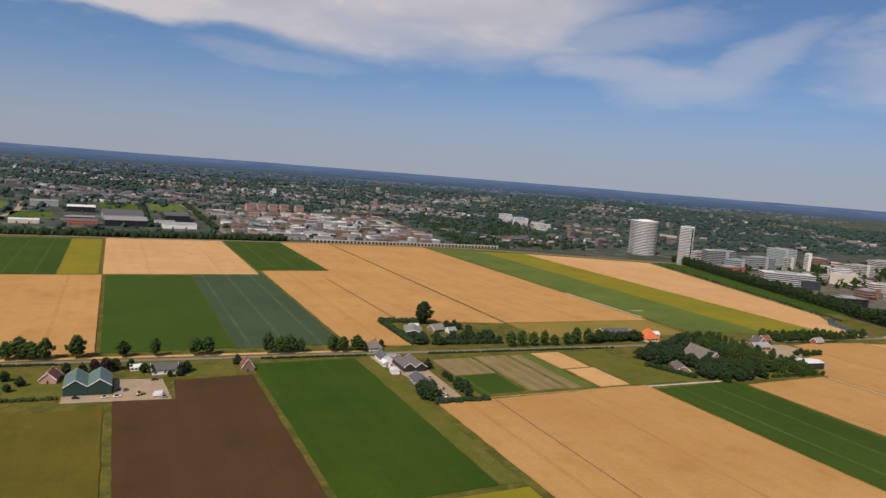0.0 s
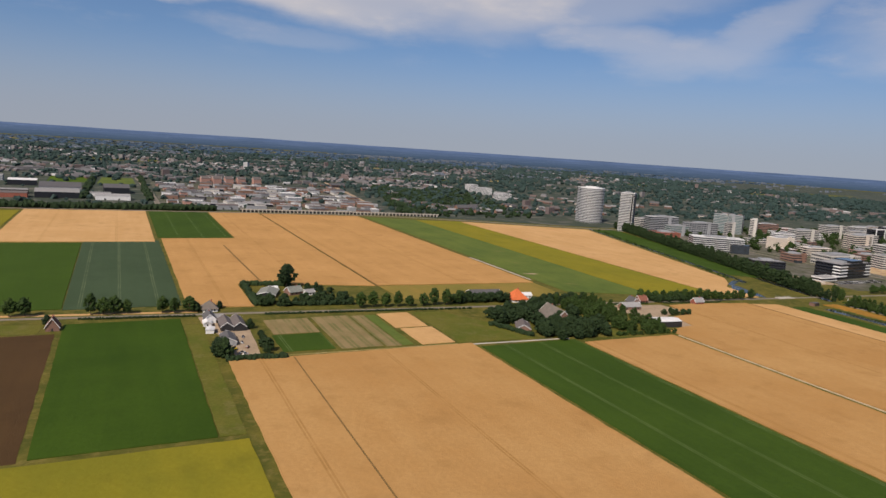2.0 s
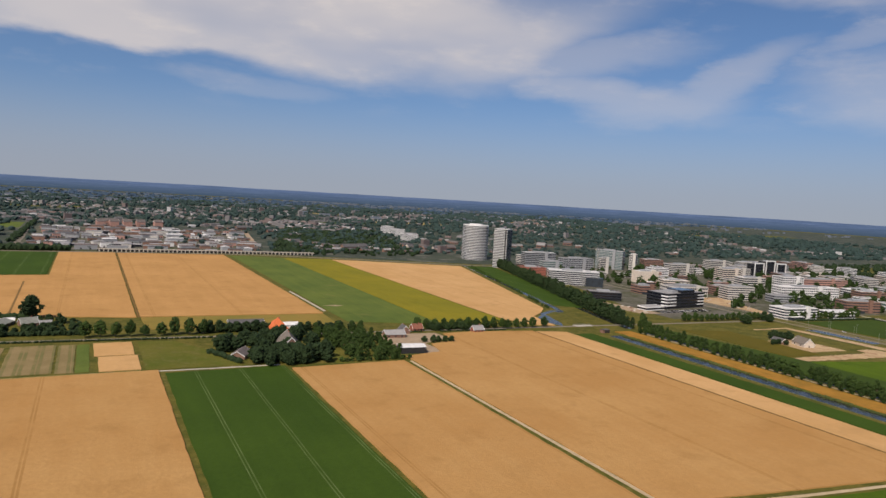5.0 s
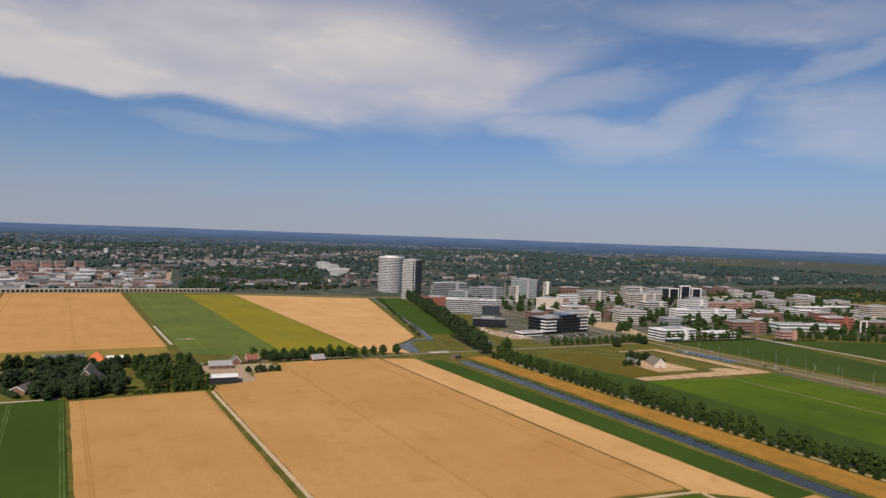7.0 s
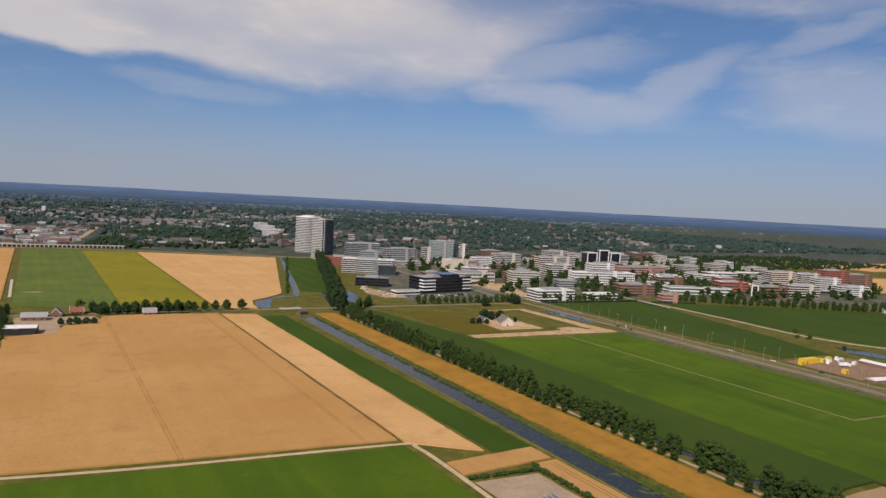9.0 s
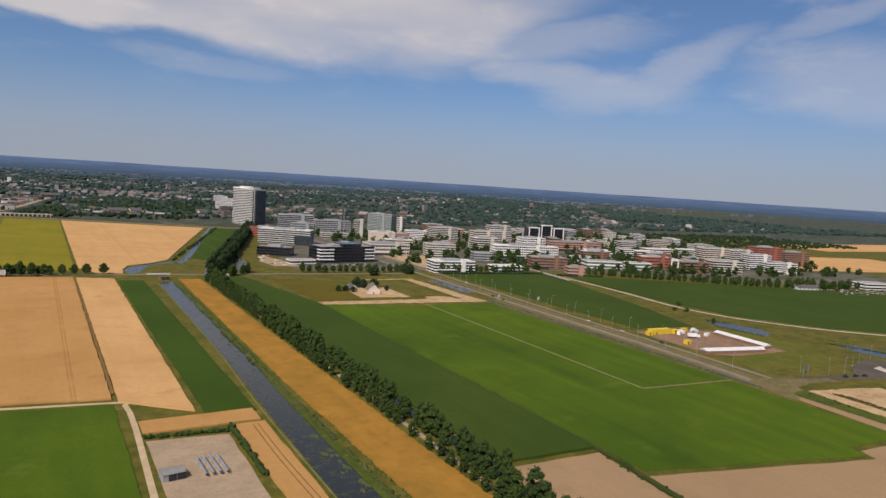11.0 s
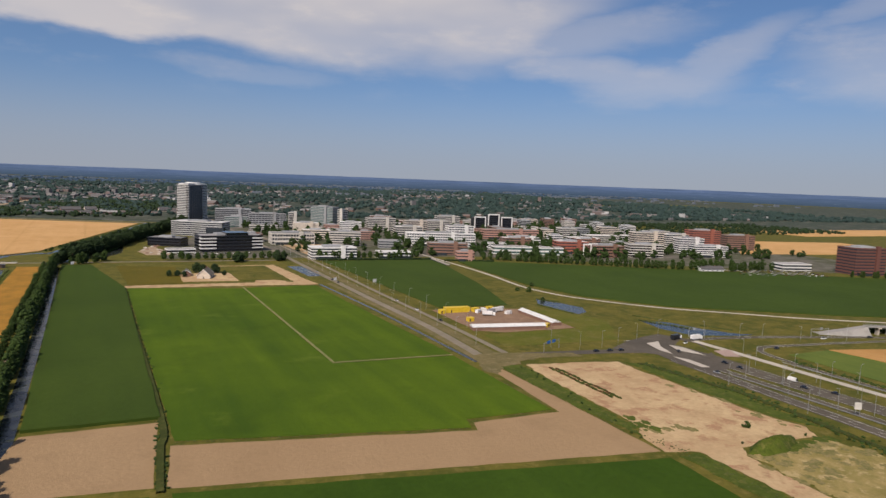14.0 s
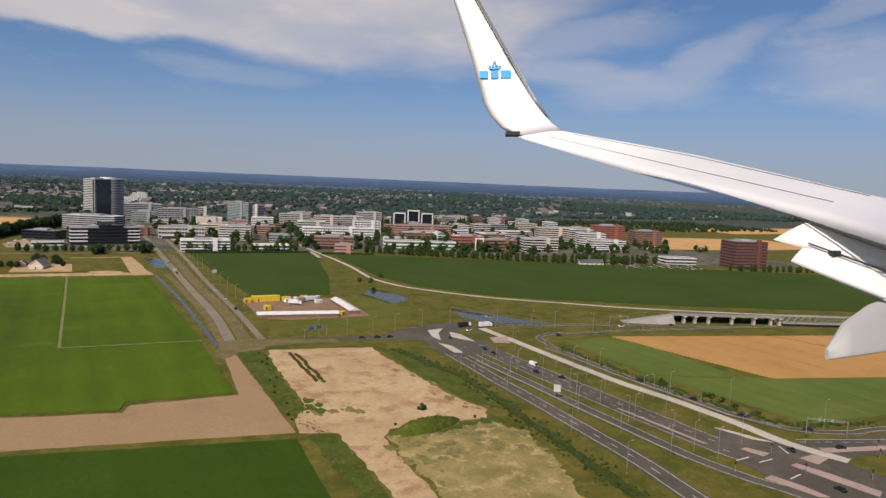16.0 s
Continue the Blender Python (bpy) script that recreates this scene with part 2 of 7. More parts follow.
M = dict(
    wheat=crop("ripe_wheat", (0.43, 0.245, 0.088), (0.375, 0.198, 0.064), (0.24, 0.12, 0.032), 88, 0.7),
    wheat_mid=crop("sunlit_ripe_wheat", (0.47, 0.258, 0.090), (0.39, 0.21, 0.070), (0.28, 0.15, 0.045), 88, 0.7),
    wheat_pale=crop("pale_ripe_wheat", (0.54, 0.325, 0.14), (0.46, 0.265, 0.10), (0.33, 0.19, 0.065), 88, 0.6, bare=(0.33, 0.19, 0.07)),
    dry=crop("dry_reed_grass", (0.36, 0.18, 0.032), (0.22, 0.125, 0.022), None, patch=0.045, fine=0.7, bare=(0.14, 0.12, 0.026)),
    green=crop("deep_green_crop", (0.030, 0.060, 0.006), (0.042, 0.078, 0.008), (0.13, 0.17, 0.06), 32.5, 0.4, bright=0.55),
    light_green=crop("yellowish_green_crop", (0.115, 0.145, 0.028), (0.072, 0.108, 0.022), (0.15, 0.16, 0.03), 27, 0.4, bare=(0.16, 0.14, 0.05)),
    vivid=crop("vivid_green_crop", (0.026, 0.056, 0.004), (0.040, 0.078, 0.006), None),
    beet=crop("mid_green_beet", (0.034, 0.066, 0.006), (0.043, 0.080, 0.008), None),
    meadow=crop("bright_green_meadow", (0.074, 0.120, 0.006), (0.034, 0.070, 0.005), None, patch=0.007, bare=(0.09, 0.125, 0.014)),
    maize=crop("dark_green_maize", (0.033, 0.058, 0.008), (0.045, 0.074, 0.010), None),
    blue_green=crop("bluish_green_leek", (0.05, 0.078, 0.038), (0.04, 0.064, 0.03), (0.12, 0.15, 0.075), 30, 0.6),
    mustard=crop("yellow_green_crop", (0.22, 0.185, 0.014), (0.16, 0.15, 0.013), None),
    olive=crop("olive_yellow_crop", (0.12, 0.092, 0.012), (0.085, 0.076, 0.01), None, bare=(0.15, 0.11, 0.018)),
    ochre=crop("ochre_stubble", (0.25, 0.17, 0.04), (0.17, 0.15, 0.03), None),
    soil=crop("ploughed_brown_soil", (0.078, 0.044, 0.017), (0.060, 0.034, 0.014), None, fine=0.6),
    bare=crop("dry_bare_soil", (0.32, 0.215, 0.118), (0.28, 0.185, 0.10), None, fine=0.5),
    tuft=crop("mixed_vegetable_rows", (0.20, 0.15, 0.065), (0.26, 0.19, 0.09), (0.08, 0.1, 0.025), 11, 1.5, 3.2, patch=0.04),
    grass=ground_like("rough_grass", (0.125, 0.108, 0.018), (0.062, 0.070, 0.009), (0.20, 0.15, 0.045)),
    verge=ground_like("mown_verge", (0.085, 0.10, 0.010), (0.125, 0.115, 0.018), (0.16, 0.13, 0.045), 0.03),
    dry_grass=ground_like("dry_yellow_grass", (0.32, 0.242, 0.095), (0.19, 0.16, 0.045), (0.44, 0.335, 0.17), 0.045, 1.1, amount=0.85),
    sand=ground_like("building_sand", (0.49, 0.355, 0.195), (0.40, 0.27, 0.145), (0.29, 0.15, 0.085), 0.028, 0.4, amount=0.9),
    gravel=ground_like("pale_gravel", (0.38, 0.285, 0.19), (0.31, 0.23, 0.15), None, 0.08, 1.2),
    far_land=ground_like("far_land_cover", (0.058, 0.068, 0.046), (0.036, 0.052, 0.038), (0.17, 0.155, 0.13), 0.007, 0.03, amount=0.75),
    weeds=ground_like("tall_green_weeds", (0.05, 0.062, 0.012), (0.032, 0.042, 0.008), (0.10, 0.09, 0.025), 0.12, 0.8),
    weeds_light=ground_like("rough_green_grass", (0.075, 0.098, 0.012), (0.045, 0.068, 0.008), (0.15, 0.13, 0.04), 0.1, 0.8),
    thin_grass=ground_like("thin_grass_on_sand", (0.22, 0.18, 0.075), (0.13, 0.125, 0.035), (0.30, 0.22, 0.11), 0.3, 0.9),
    brick_yard=ground_like("reddish_brown_yard", (0.26, 0.165, 0.105), (0.20, 0.125, 0.082), (0.32, 0.23, 0.16), 0.08, 0.8),
    pavers=ground_like("pinkish_pavers", (0.40, 0.29, 0.25), (0.34, 0.25, 0.21), None, 0.1, 0.9, 0.85),
    dirt=ground_like("pale_dirt_track", (0.50, 0.39, 0.25), (0.42, 0.32, 0.19), None, 0.1, 0.9),
    track_dark=ground_like("trodden_wheat", (0.22, 0.125, 0.042), (0.17, 0.10, 0.035), (0.10, 0.085, 0.025), 0.1, 0.9),
    duckweed=ground_like("water_weed", (0.09, 0.105, 0.035), (0.055, 0.07, 0.022), (0.15, 0.15, 0.07), 0.3, 1.2),
    grass_path=ground_like("trodden_grass_path", (0.22, 0.20, 0.09), (0.16, 0.17, 0.06), None, 0.1, 0.9),
    lot=ground_like("lots_and_lawns", (0.14, 0.125, 0.105), (0.05, 0.062, 0.02), (0.22, 0.195, 0.16), 0.02, 0.3),
    dry_verge=ground_like("dry_brown_verge", (0.17, 0.135, 0.06), (0.12, 0.105, 0.04), (0.24, 0.19, 0.11), 0.06, 0.8),
    avenue=ground_like("pale_worn_road", (0.24, 0.205, 0.15), (0.19, 0.162, 0.118), None, 0.03, 0.8, 0.85),
    asphalt=ground_like("asphalt", (0.105, 0.090, 0.070), (0.080, 0.069, 0.054), (0.145, 0.122, 0.092), 0.02, 0.8, 0.85),
    old_road=ground_like("grey_brown_road", (0.225, 0.193, 0.15), (0.185, 0.158, 0.12), None, 0.03, 0.8, 0.85),
    concrete=ground_like("pale_concrete", (0.5, 0.45, 0.38), (0.43, 0.385, 0.32), None, 0.05, 0.7, 0.85),
    grey_concrete=ground_like("grey_concrete", (0.30, 0.285, 0.26), (0.25, 0.235, 0.215), None, 0.05, 0.7, 0.85),
    paint=plain("road_paint", (0.66, 0.64, 0.58), 0.7),
    water=water("ditch_water"),
    leaf=foliage("leaf_green", (0.030, 0.057, 0.009), (0.048, 0.080, 0.013), (0.014, 0.031, 0.007)),
    leaf_dark=foliage("dark_leaf", (0.017, 0.034, 0.009), (0.028, 0.05, 0.013), (0.01, 0.022, 0.008)),
    # far foliage green shifted towards blue to paint in some haze
    leaf_far_haze=foliage("haze_tinted_leaf", (0.024, 0.045, 0.036), (0.036, 0.060, 0.044), (0.018, 0.036, 0.038)),
    reed=foliage("bank_reed", (0.065, 0.085, 0.018), (0.10, 0.105, 0.03), (0.035, 0.05, 0.012)),
    # white walls dulled to blue-grey, haze painted into the colour
    far_hazy=plain("far_hazy_walls", (0.15, 0.175, 0.21), 0.8),
    tower=plain("pale_grey_cladding", (0.50, 0.50, 0.49), 0.5),
    leaf_copper=foliage("copper_leaf", (0.04, 0.018, 0.014), (0.06, 0.028, 0.02), (0.02, 0.012, 0.01)),
    steel_dark=plain("dark_green_steel", (0.022, 0.055, 0.046), 0.45),
    # distance haze painted into the leaf colour as blue
    leaf_haze_blue=foliage("haze_blue_leaf", (0.034, 0.062, 0.098), (0.050, 0.080, 0.116), (0.027, 0.053, 0.088)),
    bark=plain("bark", (0.12, 0.09, 0.065), 0.9),
    white=plain("white_cladding", (0.74, 0.73, 0.71), 0.5),
    offwhite=plain("off_white_cladding", (0.56, 0.53, 0.48), 0.6),
    cream=plain("cream_plaster", (0.62, 0.54, 0.45), 0.7),
    grey=plain("grey_cladding", (0.36, 0.37, 0.38), 0.5, random_tone=0.5),
    red=plain("red_brick", (0.31, 0.105, 0.07), 0.85),
    brown=plain("brown_brick", (0.22, 0.125, 0.09), 0.85),
    dark_brick=plain("dark_red_brick", (0.15, 0.062, 0.05), 0.85),
    roof_sage=plain("sage_grey_roof_sheets", (0.23, 0.235, 0.20), 0.7, var=0.25),
    pink=plain("pinkish_brick", (0.42, 0.24, 0.19), 0.8),
    black=plain("black_cladding", (0.022, 0.024, 0.03), 0.3),
    glass=glass_dark("dark_glazing", (0.035, 0.045, 0.058)),
    glass_tower=glass_dark("blue_grey_glazing", (0.045, 0.062, 0.085), 0.2),
    glass_green=glass_dark("green_glazing", (0.10, 0.16, 0.15)),
    glass_black=glass_dark("black_glazing", (0.008, 0.011, 0.018), 0.1),
    roof_grey=plain("grey_roofing", (0.32, 0.31, 0.30), 0.8, random_tone=0.6),
    roof_white=plain("white_roofing", (0.72, 0.71, 0.69), 0.6, random_tone=0.3),
    roof_orange=plain("orange_roof_tiles", (0.62, 0.15, 0.045), 0.7),
    roof_red=plain("red_roof_tiles", (0.24, 0.092, 0.058), 0.75, random_tone=0.5),
    roof_dark=plain("slate_roof", (0.10, 0.095, 0.095), 0.7),
    panel_grey=plain("blue_grey_panels", (0.15, 0.165, 0.185), 0.35),
    roof_weathered=plain("weathered_roof_sheets", (0.15, 0.125, 0.115), 0.8, var=0.3, scale=0.8),
    roof_thatch=plain("weathered_thatch", (0.17, 0.145, 0.12), 0.95),
    steel_green=plain("green_steel_sheet", (0.10, 0.165, 0.135), 0.45),
    crane_grey=plain("crane_grey_paint", (0.30, 0.29, 0.27), 0.5),
    dark=plain("dark_metal", (0.03, 0.03, 0.032), 0.5),
    metal=plain("galvanised_steel", (0.42, 0.43, 0.44), 0.4, 0.6),
    yellow=plain("yellow_paint", (0.66, 0.46, 0.03), 0.5),
    blue=plain("blue_sign", (0.03, 0.16, 0.5), 0.4),
    rubber=plain("black_rubber", (0.015, 0.015, 0.016), 0.8),
)


# ---------------------------------------------------------------- mesh helpers
def mesh_from(name, verts, faces, mats, index=None, smooth=False):
    me = bpy.data.meshes.new(name)
    me.from_pydata([tuple(v) for v in verts], [], faces)
    for m in mats if isinstance(mats, (list, tuple)) else [mats]:
        me.materials.append(m)
    if index is not None:
        me.polygons.foreach_set("material_index", index)
    if smooth:
        me.polygons.foreach_set("use_smooth", [True] * len(me.polygons))
    me.update()
    return me


def fast_mesh(name, verts, faces, mats, index=None, smooth=False):
    """A mesh from arrays; every face has the same number of corners."""
    verts, faces = np.asarray(verts, np.float32), np.asarray(faces, np.int32)
    me = bpy.data.meshes.new(name)
    me.vertices.add(len(verts))
    me.vertices.foreach_set("co", verts.ravel())
    k = faces.shape[1]
    me.loops.add(faces.size)
    me.loops.foreach_set("vertex_index", faces.ravel())
    me.polygons.add(len(faces))
    me.polygons.foreach_set("loop_start", np.arange(0, faces.size, k, dtype=np.int32))
    for m in mats if isinstance(mats, (list, tuple)) else [mats]:
        me.materials.append(m)
    if index is not None:
        me.polygons.foreach_set("material_index", np.asarray(index, np.int32))
    me.polygons.foreach_set("use_smooth", np.full(len(faces), smooth))
    me.update(calc_edges=True)
    me.validate()
    return me


BOX_F = [(0, 3, 2, 1), (4, 5, 6, 7), (0, 1, 5, 4), (1, 2, 6, 5), (2, 3, 7, 6), (3, 0, 4, 7)]


def box_verts(x0, x1, y0, y1, z0, z1):
    return [(x0, y0, z0), (x1, y0, z0), (x1, y1, z0), (x0, y1, z0), (x0, y0, z1), (x1, y0, z1), (x1, y1, z1), (x0, y1, z1)]


def box_mesh(name, boxes, mat):
    """One part made of one or more boxes (x0, x1, y0, y1, z0, z1)."""
    v, f = [], []
    for b in boxes:
        o = len(v)
        v += box_verts(*b)
        f += [tuple(i + o for i in q) for q in BOX_F]
    return mesh_from(name, v, f, mat)


def part(name, me, parent, label="", m=None):
    ob = new(name, me)
    ob.parent = parent
    if m is not None:
        ob.matrix_basis = m
    if label:
        ob["label"] = label
    return ob


def empty(name, m, label, category, group="", kind=""):
    ob = new(name)
    ob.empty_display_size = 0.5
    ob.matrix_world = m
    return tagged(ob, label, category, group, kind)


RNG = random.Random(7)


def ragged(poly, step=9.0, jitter=0.35):
    """The outline of a plot with its sides cut up and made uneven."""
    out = []
    for i, a in enumerate(poly):
        b = poly[(i + 1) % len(poly)]
        n = max(1, int(math.dist(a, b) / step))
        for k in range(n):
            t = k / n
            j = jitter if k else 0
            out.append((a[0] + (b[0] - a[0]) * t + RNG.uniform(-j, j), a[1] + (b[1] - a[1]) * t + RNG.uniform(-j, j)))
    return out


def plot(name, poly, mat, h, label, category="field", z0=0.0, jitter=0.35, kind="structure", step=9.0):
    """A crop, a lawn or a yard: a slab with uneven sides, h above the ground."""
    p = ragged(poly, step, jitter) if jitter else list(poly)
    area = sum(a[0] * b[1] - b[0] * a[1] for a, b in zip(p, p[1:] + p[:1]))
    if area < 0:
        p.reverse()
    n = len(p)
    v = [(x, y, z0 - 0.05) for x, y in p] + [(x, y, z0 + h) for x, y in p]
    f = [tuple(range(n, 2 * n))] + [(i, (i + 1) % n, (i + 1) % n + n, i + n) for i in range(n)]
    return tagged(new(name, mesh_from(name, v, f, mat)), label, category, kind=kind)


def rect(x0, x1, y0, y1):
    return [(x0, y0), (x1, y0), (x1, y1), (x0, y1)]


def ribbon_pts(line, width, smooth=True):
    """Both sides of a band of that width along a line."""
    pts = [Vector((*p, 0)) for p in line]
    if smooth and len(pts) > 2:
        fine = []
        ext = [pts[0] * 2 - pts[1]] + pts + [pts[-1] * 2 - pts[-2]]
        for i in range(1, len(ext) - 2):
            p0, p1, p2, p3 = ext[i - 1:i + 3]
            for k in range(8):
                t = k / 8
                fine.append(0.5 * (2 * p1 + (p2 - p0) * t + (2 * p0 - 5 * p1 + 4 * p2 - p3) * t * t + (3 * p1 - p0 - 3 * p2 + p3) * t ** 3))
        pts = fine + [pts[-1]]
    left, right = [], []
    for i, p in enumerate(pts):
        d = (pts[min(i + 1, len(pts) - 1)] - pts[max(i - 1, 0)]).normalized()
        s = Vector((-d.y, d.x, 0)) * width / 2
        left.append(p + s)
        right.append(p - s)
    return left, right


def ribbon(name, line, width, mat, z, label, category="road", thick=0.12, kind="structure"):
    left, right = ribbon_pts(line, width)
    n = len(left)
    v = [(p.x, p.y, z) for p in left] + [(p.x, p.y, z) for p in right] + [(p.x, p.y, z - thick) for p in left] + [(p.x, p.y, z - thick) for p in right]
    f = []
    for i in range(n - 1):
        f += [(i + n, i + 1 + n, i + 1, i), (i, i + 1, i + 1 + 2 * n, i + 2 * n), (i + 3 * n, i + 1 + 3 * n, i + 1 + n, i + n)]
    return tagged(new(name, mesh_from(name, v, f, mat)), label, category, kind=kind)


# ---------------------------------------------------------------- ground and plots
def ground():
    v, f = [(550, 600, 0)], []
    n, rings = 96, (200, 500, 1000, 1700, 2600, 3600, 5500, 8400)
    for r in rings:
        v += [(550 + r * math.cos(i * math.tau / n), 600 + r * math.sin(i * math.tau / n), 0) for i in range(n)]
    f += [(0, 1 + i, 1 + (i + 1) % n) for i in range(n)]
    for k in range(len(rings) - 1):
        a, b = 1 + k * n, 1 + (k + 1) * n
        f += [(a + i, b + i, b + (i + 1) % n, a + (i + 1) % n) for i in range(n)]
    tagged(new("ground", mesh_from("ground", v, f, M["grass"])), "flat polder land covered with rough grass", "ground", kind="structure")


ground()
plot("far_land", [(-3000, 1296), (400, 1292), (640, 1274), (840, 1200), (1080, 1102), (1500, 1080), (2600, 1080), (3600, 600), (7600, 0), (7600, 3000), (5400, 6600), (600, 8250), (-4600, 6600), (-6600, 3600), (-7000, 1300)], M["far_land"], 0.1, "far land of woods, gardens and lots", "ground", jitter=0)
plot("office_grounds", [(1150, 470), (1186, 464), (1420, 440), (1650, 300), (1880, 160), (2050, 130), (2100, 1078), (1180, 1078), (1010, 560), (1010, 480)], M["lot"], 0.08, "paved and planted grounds of the office park", "ground")


def road_y(x):
    return 527 - 0.073 * x


W, G = "ripe golden wheat field with faint wheel tracks", "even green crop field with ditch edges"
def field(poly, mat, h, label):
    """One crop field."""
    plot("field", poly, M[mat], h, label, jitter=0.6 if mat == "dry" else 0.35, step=1.6 if mat == "dry" else 9.0)


field(rect(-420, -10, 548, 893), "wheat_mid", 0.8, W)
field(rect(-420, -60, 901, 1248), "green", 0.4, G)
field(rect(-58, -14, 901, 1248), "mustard", 0.3, "striped trial plot of pale and dark green crops")
field(rect(-9, 178, 902, 1262), "wheat_pale", 0.8, W)
field(rect(-6, 92, 548, 893), "beet", 0.4, "even mid green crop field")
field(rect(93, 183, 545, 915), "blue_green", 0.35, "bluish green leek field with pale wheel tracks")
field(rect(183, 283, 940, 1262), "green", 0.4, G)
field([(187, 536), (241, 531), (241, 625), (300, 615), (378, 598), (378, 1258), (286, 1258), (286, 934), (187, 930)], "wheat_mid", 0.8, W)
field([(382, 600), (572, 590), (572, 1240), (382, 1254)], "wheat_mid", 0.8, W)
field([(384, 535), (568, 522), (571, 588), (382, 597)], "ochre", 0.4, "stubble strip along the wheat")
field([(583, 540), (680, 505), (680, 1190), (583, 1232)], "light_green", 0.4, G)
field([(681, 505), (768, 500), (771, 1172), (681, 1190)], "mustard", 0.5, "yellow green flowering crop field")
field([(772, 520), (788, 480), (812, 474), (814, 500), (822, 530), (846, 548), (872, 578), (1016, 1062), (774, 1168)], "wheat_pale", 0.8, W)
field([(905, 600), (950, 560), (1092, 1060), (1030, 1064)], "green", 0.25, "green meadow strip beside the tree belt")
field(rect(-420, -3, -300, 428), "olive", 0.4, "olive yellow crop field")
field([(2, 270), (93, 270), (93, 476), (40, 474), (38, 435), (2, 440)], "soil", 0.1, "ploughed dark brown field")
field(rect(97, 178, 272, 500), "vivid", 0.4, "lush dark green crop field")
field(rect(179, 192, 272, 482), "verge", 0.3, "rough olive strip beside the green crop")
field(rect(2, 192, 200, 266), "mustard", 0.4, "yellow green crop field")
field(rect(2, 192, -300, 198), "olive", 0.4, "olive yellow crop field")
field(rect(199, 381, -300, 386), "wheat", 0.8, W)
field(rect(385, 473, 0, 377), "green", 0.4, "dark green crop field with pale wheel tracks")
field(rect(476, 572, 0, 367), "wheat", 0.8, W)
field([(580, 82), (764, 51), (764, 452), (690, 462), (658, 460), (649, 424), (624, 419), (618, 388), (603, 386), (580, 380)], "wheat", 0.8, W)
field([(766.6, 46), (798, 20), (800, 438), (766.6, 448)], "wheat_pale", 0.8, W)
field(rect(802, 826, 12, 426), "green", 0.4, "narrow green crop strip along the canal")
field([(420, -260), (764, -260), (764, 42), (584, 70), (420, 95)], "meadow", 0.35, "bright green field along the gravel track")
field(rect(772, 824, -2, 14), "wheat", 0.8, W)
field([(810, -96), (824, -98), (825, -5), (810, -5)], "wheat", 0.8, "small wheat patch beside the canal")
field([(851, -760), (876, -760), (884, -330), (880, -60), (882, 425), (861, 428), (853, 60)], "dry", 0.7, "strip of dry orange reed grass along the canal")
field([(902, -90), (954, -93), (956.5, 265), (930, 430), (902, 432)], "maize", 1.4, "dark green maize field")
field([(957, -121), (1076, -153), (1079, -143), (1124, -147), (1127, -43), (1052, -35), (1056, 238), (958, 264)], "meadow", 0.3, "bright green meadow with rough edges")
field([(1054, -31), (1128, -39), (1126, 240), (1058, 240)], "meadow", 0.3, "bright green meadow plot bounded by a narrow path")
field([(960, 282), (1008, 282), (1014, 400), (955, 420)], "olive", 0.4, "olive brown fallow plot by the farm")
field(rect(1062, 1112, 285, 395), "grass", 0.2, "weedy rough plot by the farm")
field([(902, -94), (953, -97), (946, -161), (890, -150)], "bare", 0.06, "dry bare field of pale brown soil")
field([(955, -125), (1077, -157), (1080, -148), (1126, -151), (1136, -52), (1141, -52), (1136, -206), (950, -163)], "bare", 0.06, "dry bare field of pale brown soil")
field([(951, -168), (1134, -213), (1085, -760), (930, -760)], "vivid", 0.4, "lush dark green crop field")
field([(880, -760), (922, -760), (925, -420), (944, -168), (900, -155)], "vivid", 0.4, "lush dark green crop field")
field([(1192, 100), (1258, 94), (1295, 202), (1334, 355), (1344, 412), (1192, 425)], "maize", 0.5, "dark green crop field beside the camp")
field([(1358, 112), (1404, 42), (1530, -40), (1750, -150), (1950, 60), (1640, 250), (1420, 372), (1374, 400), (1360, 330), (1346, 190)], "maize", 0.7, "wide dark green crop field below the offices")
field([(1345, -118), (1392, -120), (1386, -222), (1338, -200)], "light_green", 0.35, "green crop edge beside the highway")
field([(1386, -120), (1600, -190), (1600, -300), (1402, -232)], "wheat", 0.7, W)
field([(1338, -204), (1388, -226), (1600, -302), (1600, -330), (1350, -285)], "light_green", 0.35, "green crop edge beside the highway")
field([(1950, 395), (2150, 352), (2420, 340), (2480, 540), (2200, 610)], "wheat_pale", 0.8, W)
field(rect(2600, 3600, 700, 900), "wheat_pale", 0.8, W)

# verges, yards, sand
def yard(name, poly, mat, h, label):
    """A yard, verge, garden or lot."""
    wild = name in ("building_site", "ditch_strip", "weed_patch", "camp_lawn", "bare_patch", "sand_patch", "sand_lot", "construction_yard")
    plot(name, poly, M[mat], h, label, name.split("_")[-1], jitter=2.0 if name == "rough_lot" else 1.1 if wild else 0.35, step=2.2 if name == "rough_lot" else 3.5 if wild else 9.0)


yard("building_site", [(1159, -76), (1171, -78), (1197, -84), (1219, -90), (1217, -110), (1217, -144), (1217.5, -180), (1219, -197), (1223, -212), (1216, -222), (1206, -220), (1190, -217), (1172, -217), (1166, -224), (1165, -231), (1163, -250), (1161, -278), (1150, -420),
                       (1136, -420), (1144, -320), (1148, -271), (1150, -240), (1151, -213), (1137, -207), (1139, -196), (1143, -186), (1148, -180), (1150.5, -166), (1153, -130), (1155, -100)], "sand", 0.1, "sandy building site with reddish tracks")
yard("rough_lot", [(1167, -226), (1180, -222), (1206, -222), (1217, -225), (1222, -245), (1216, -270), (1208, -290), (1198, -330), (1176, -420), (1152, -420), (1162, -290), (1165, -250), (1166, -236)], "dry_grass", 0.12, "rough lot of dry yellow grass")
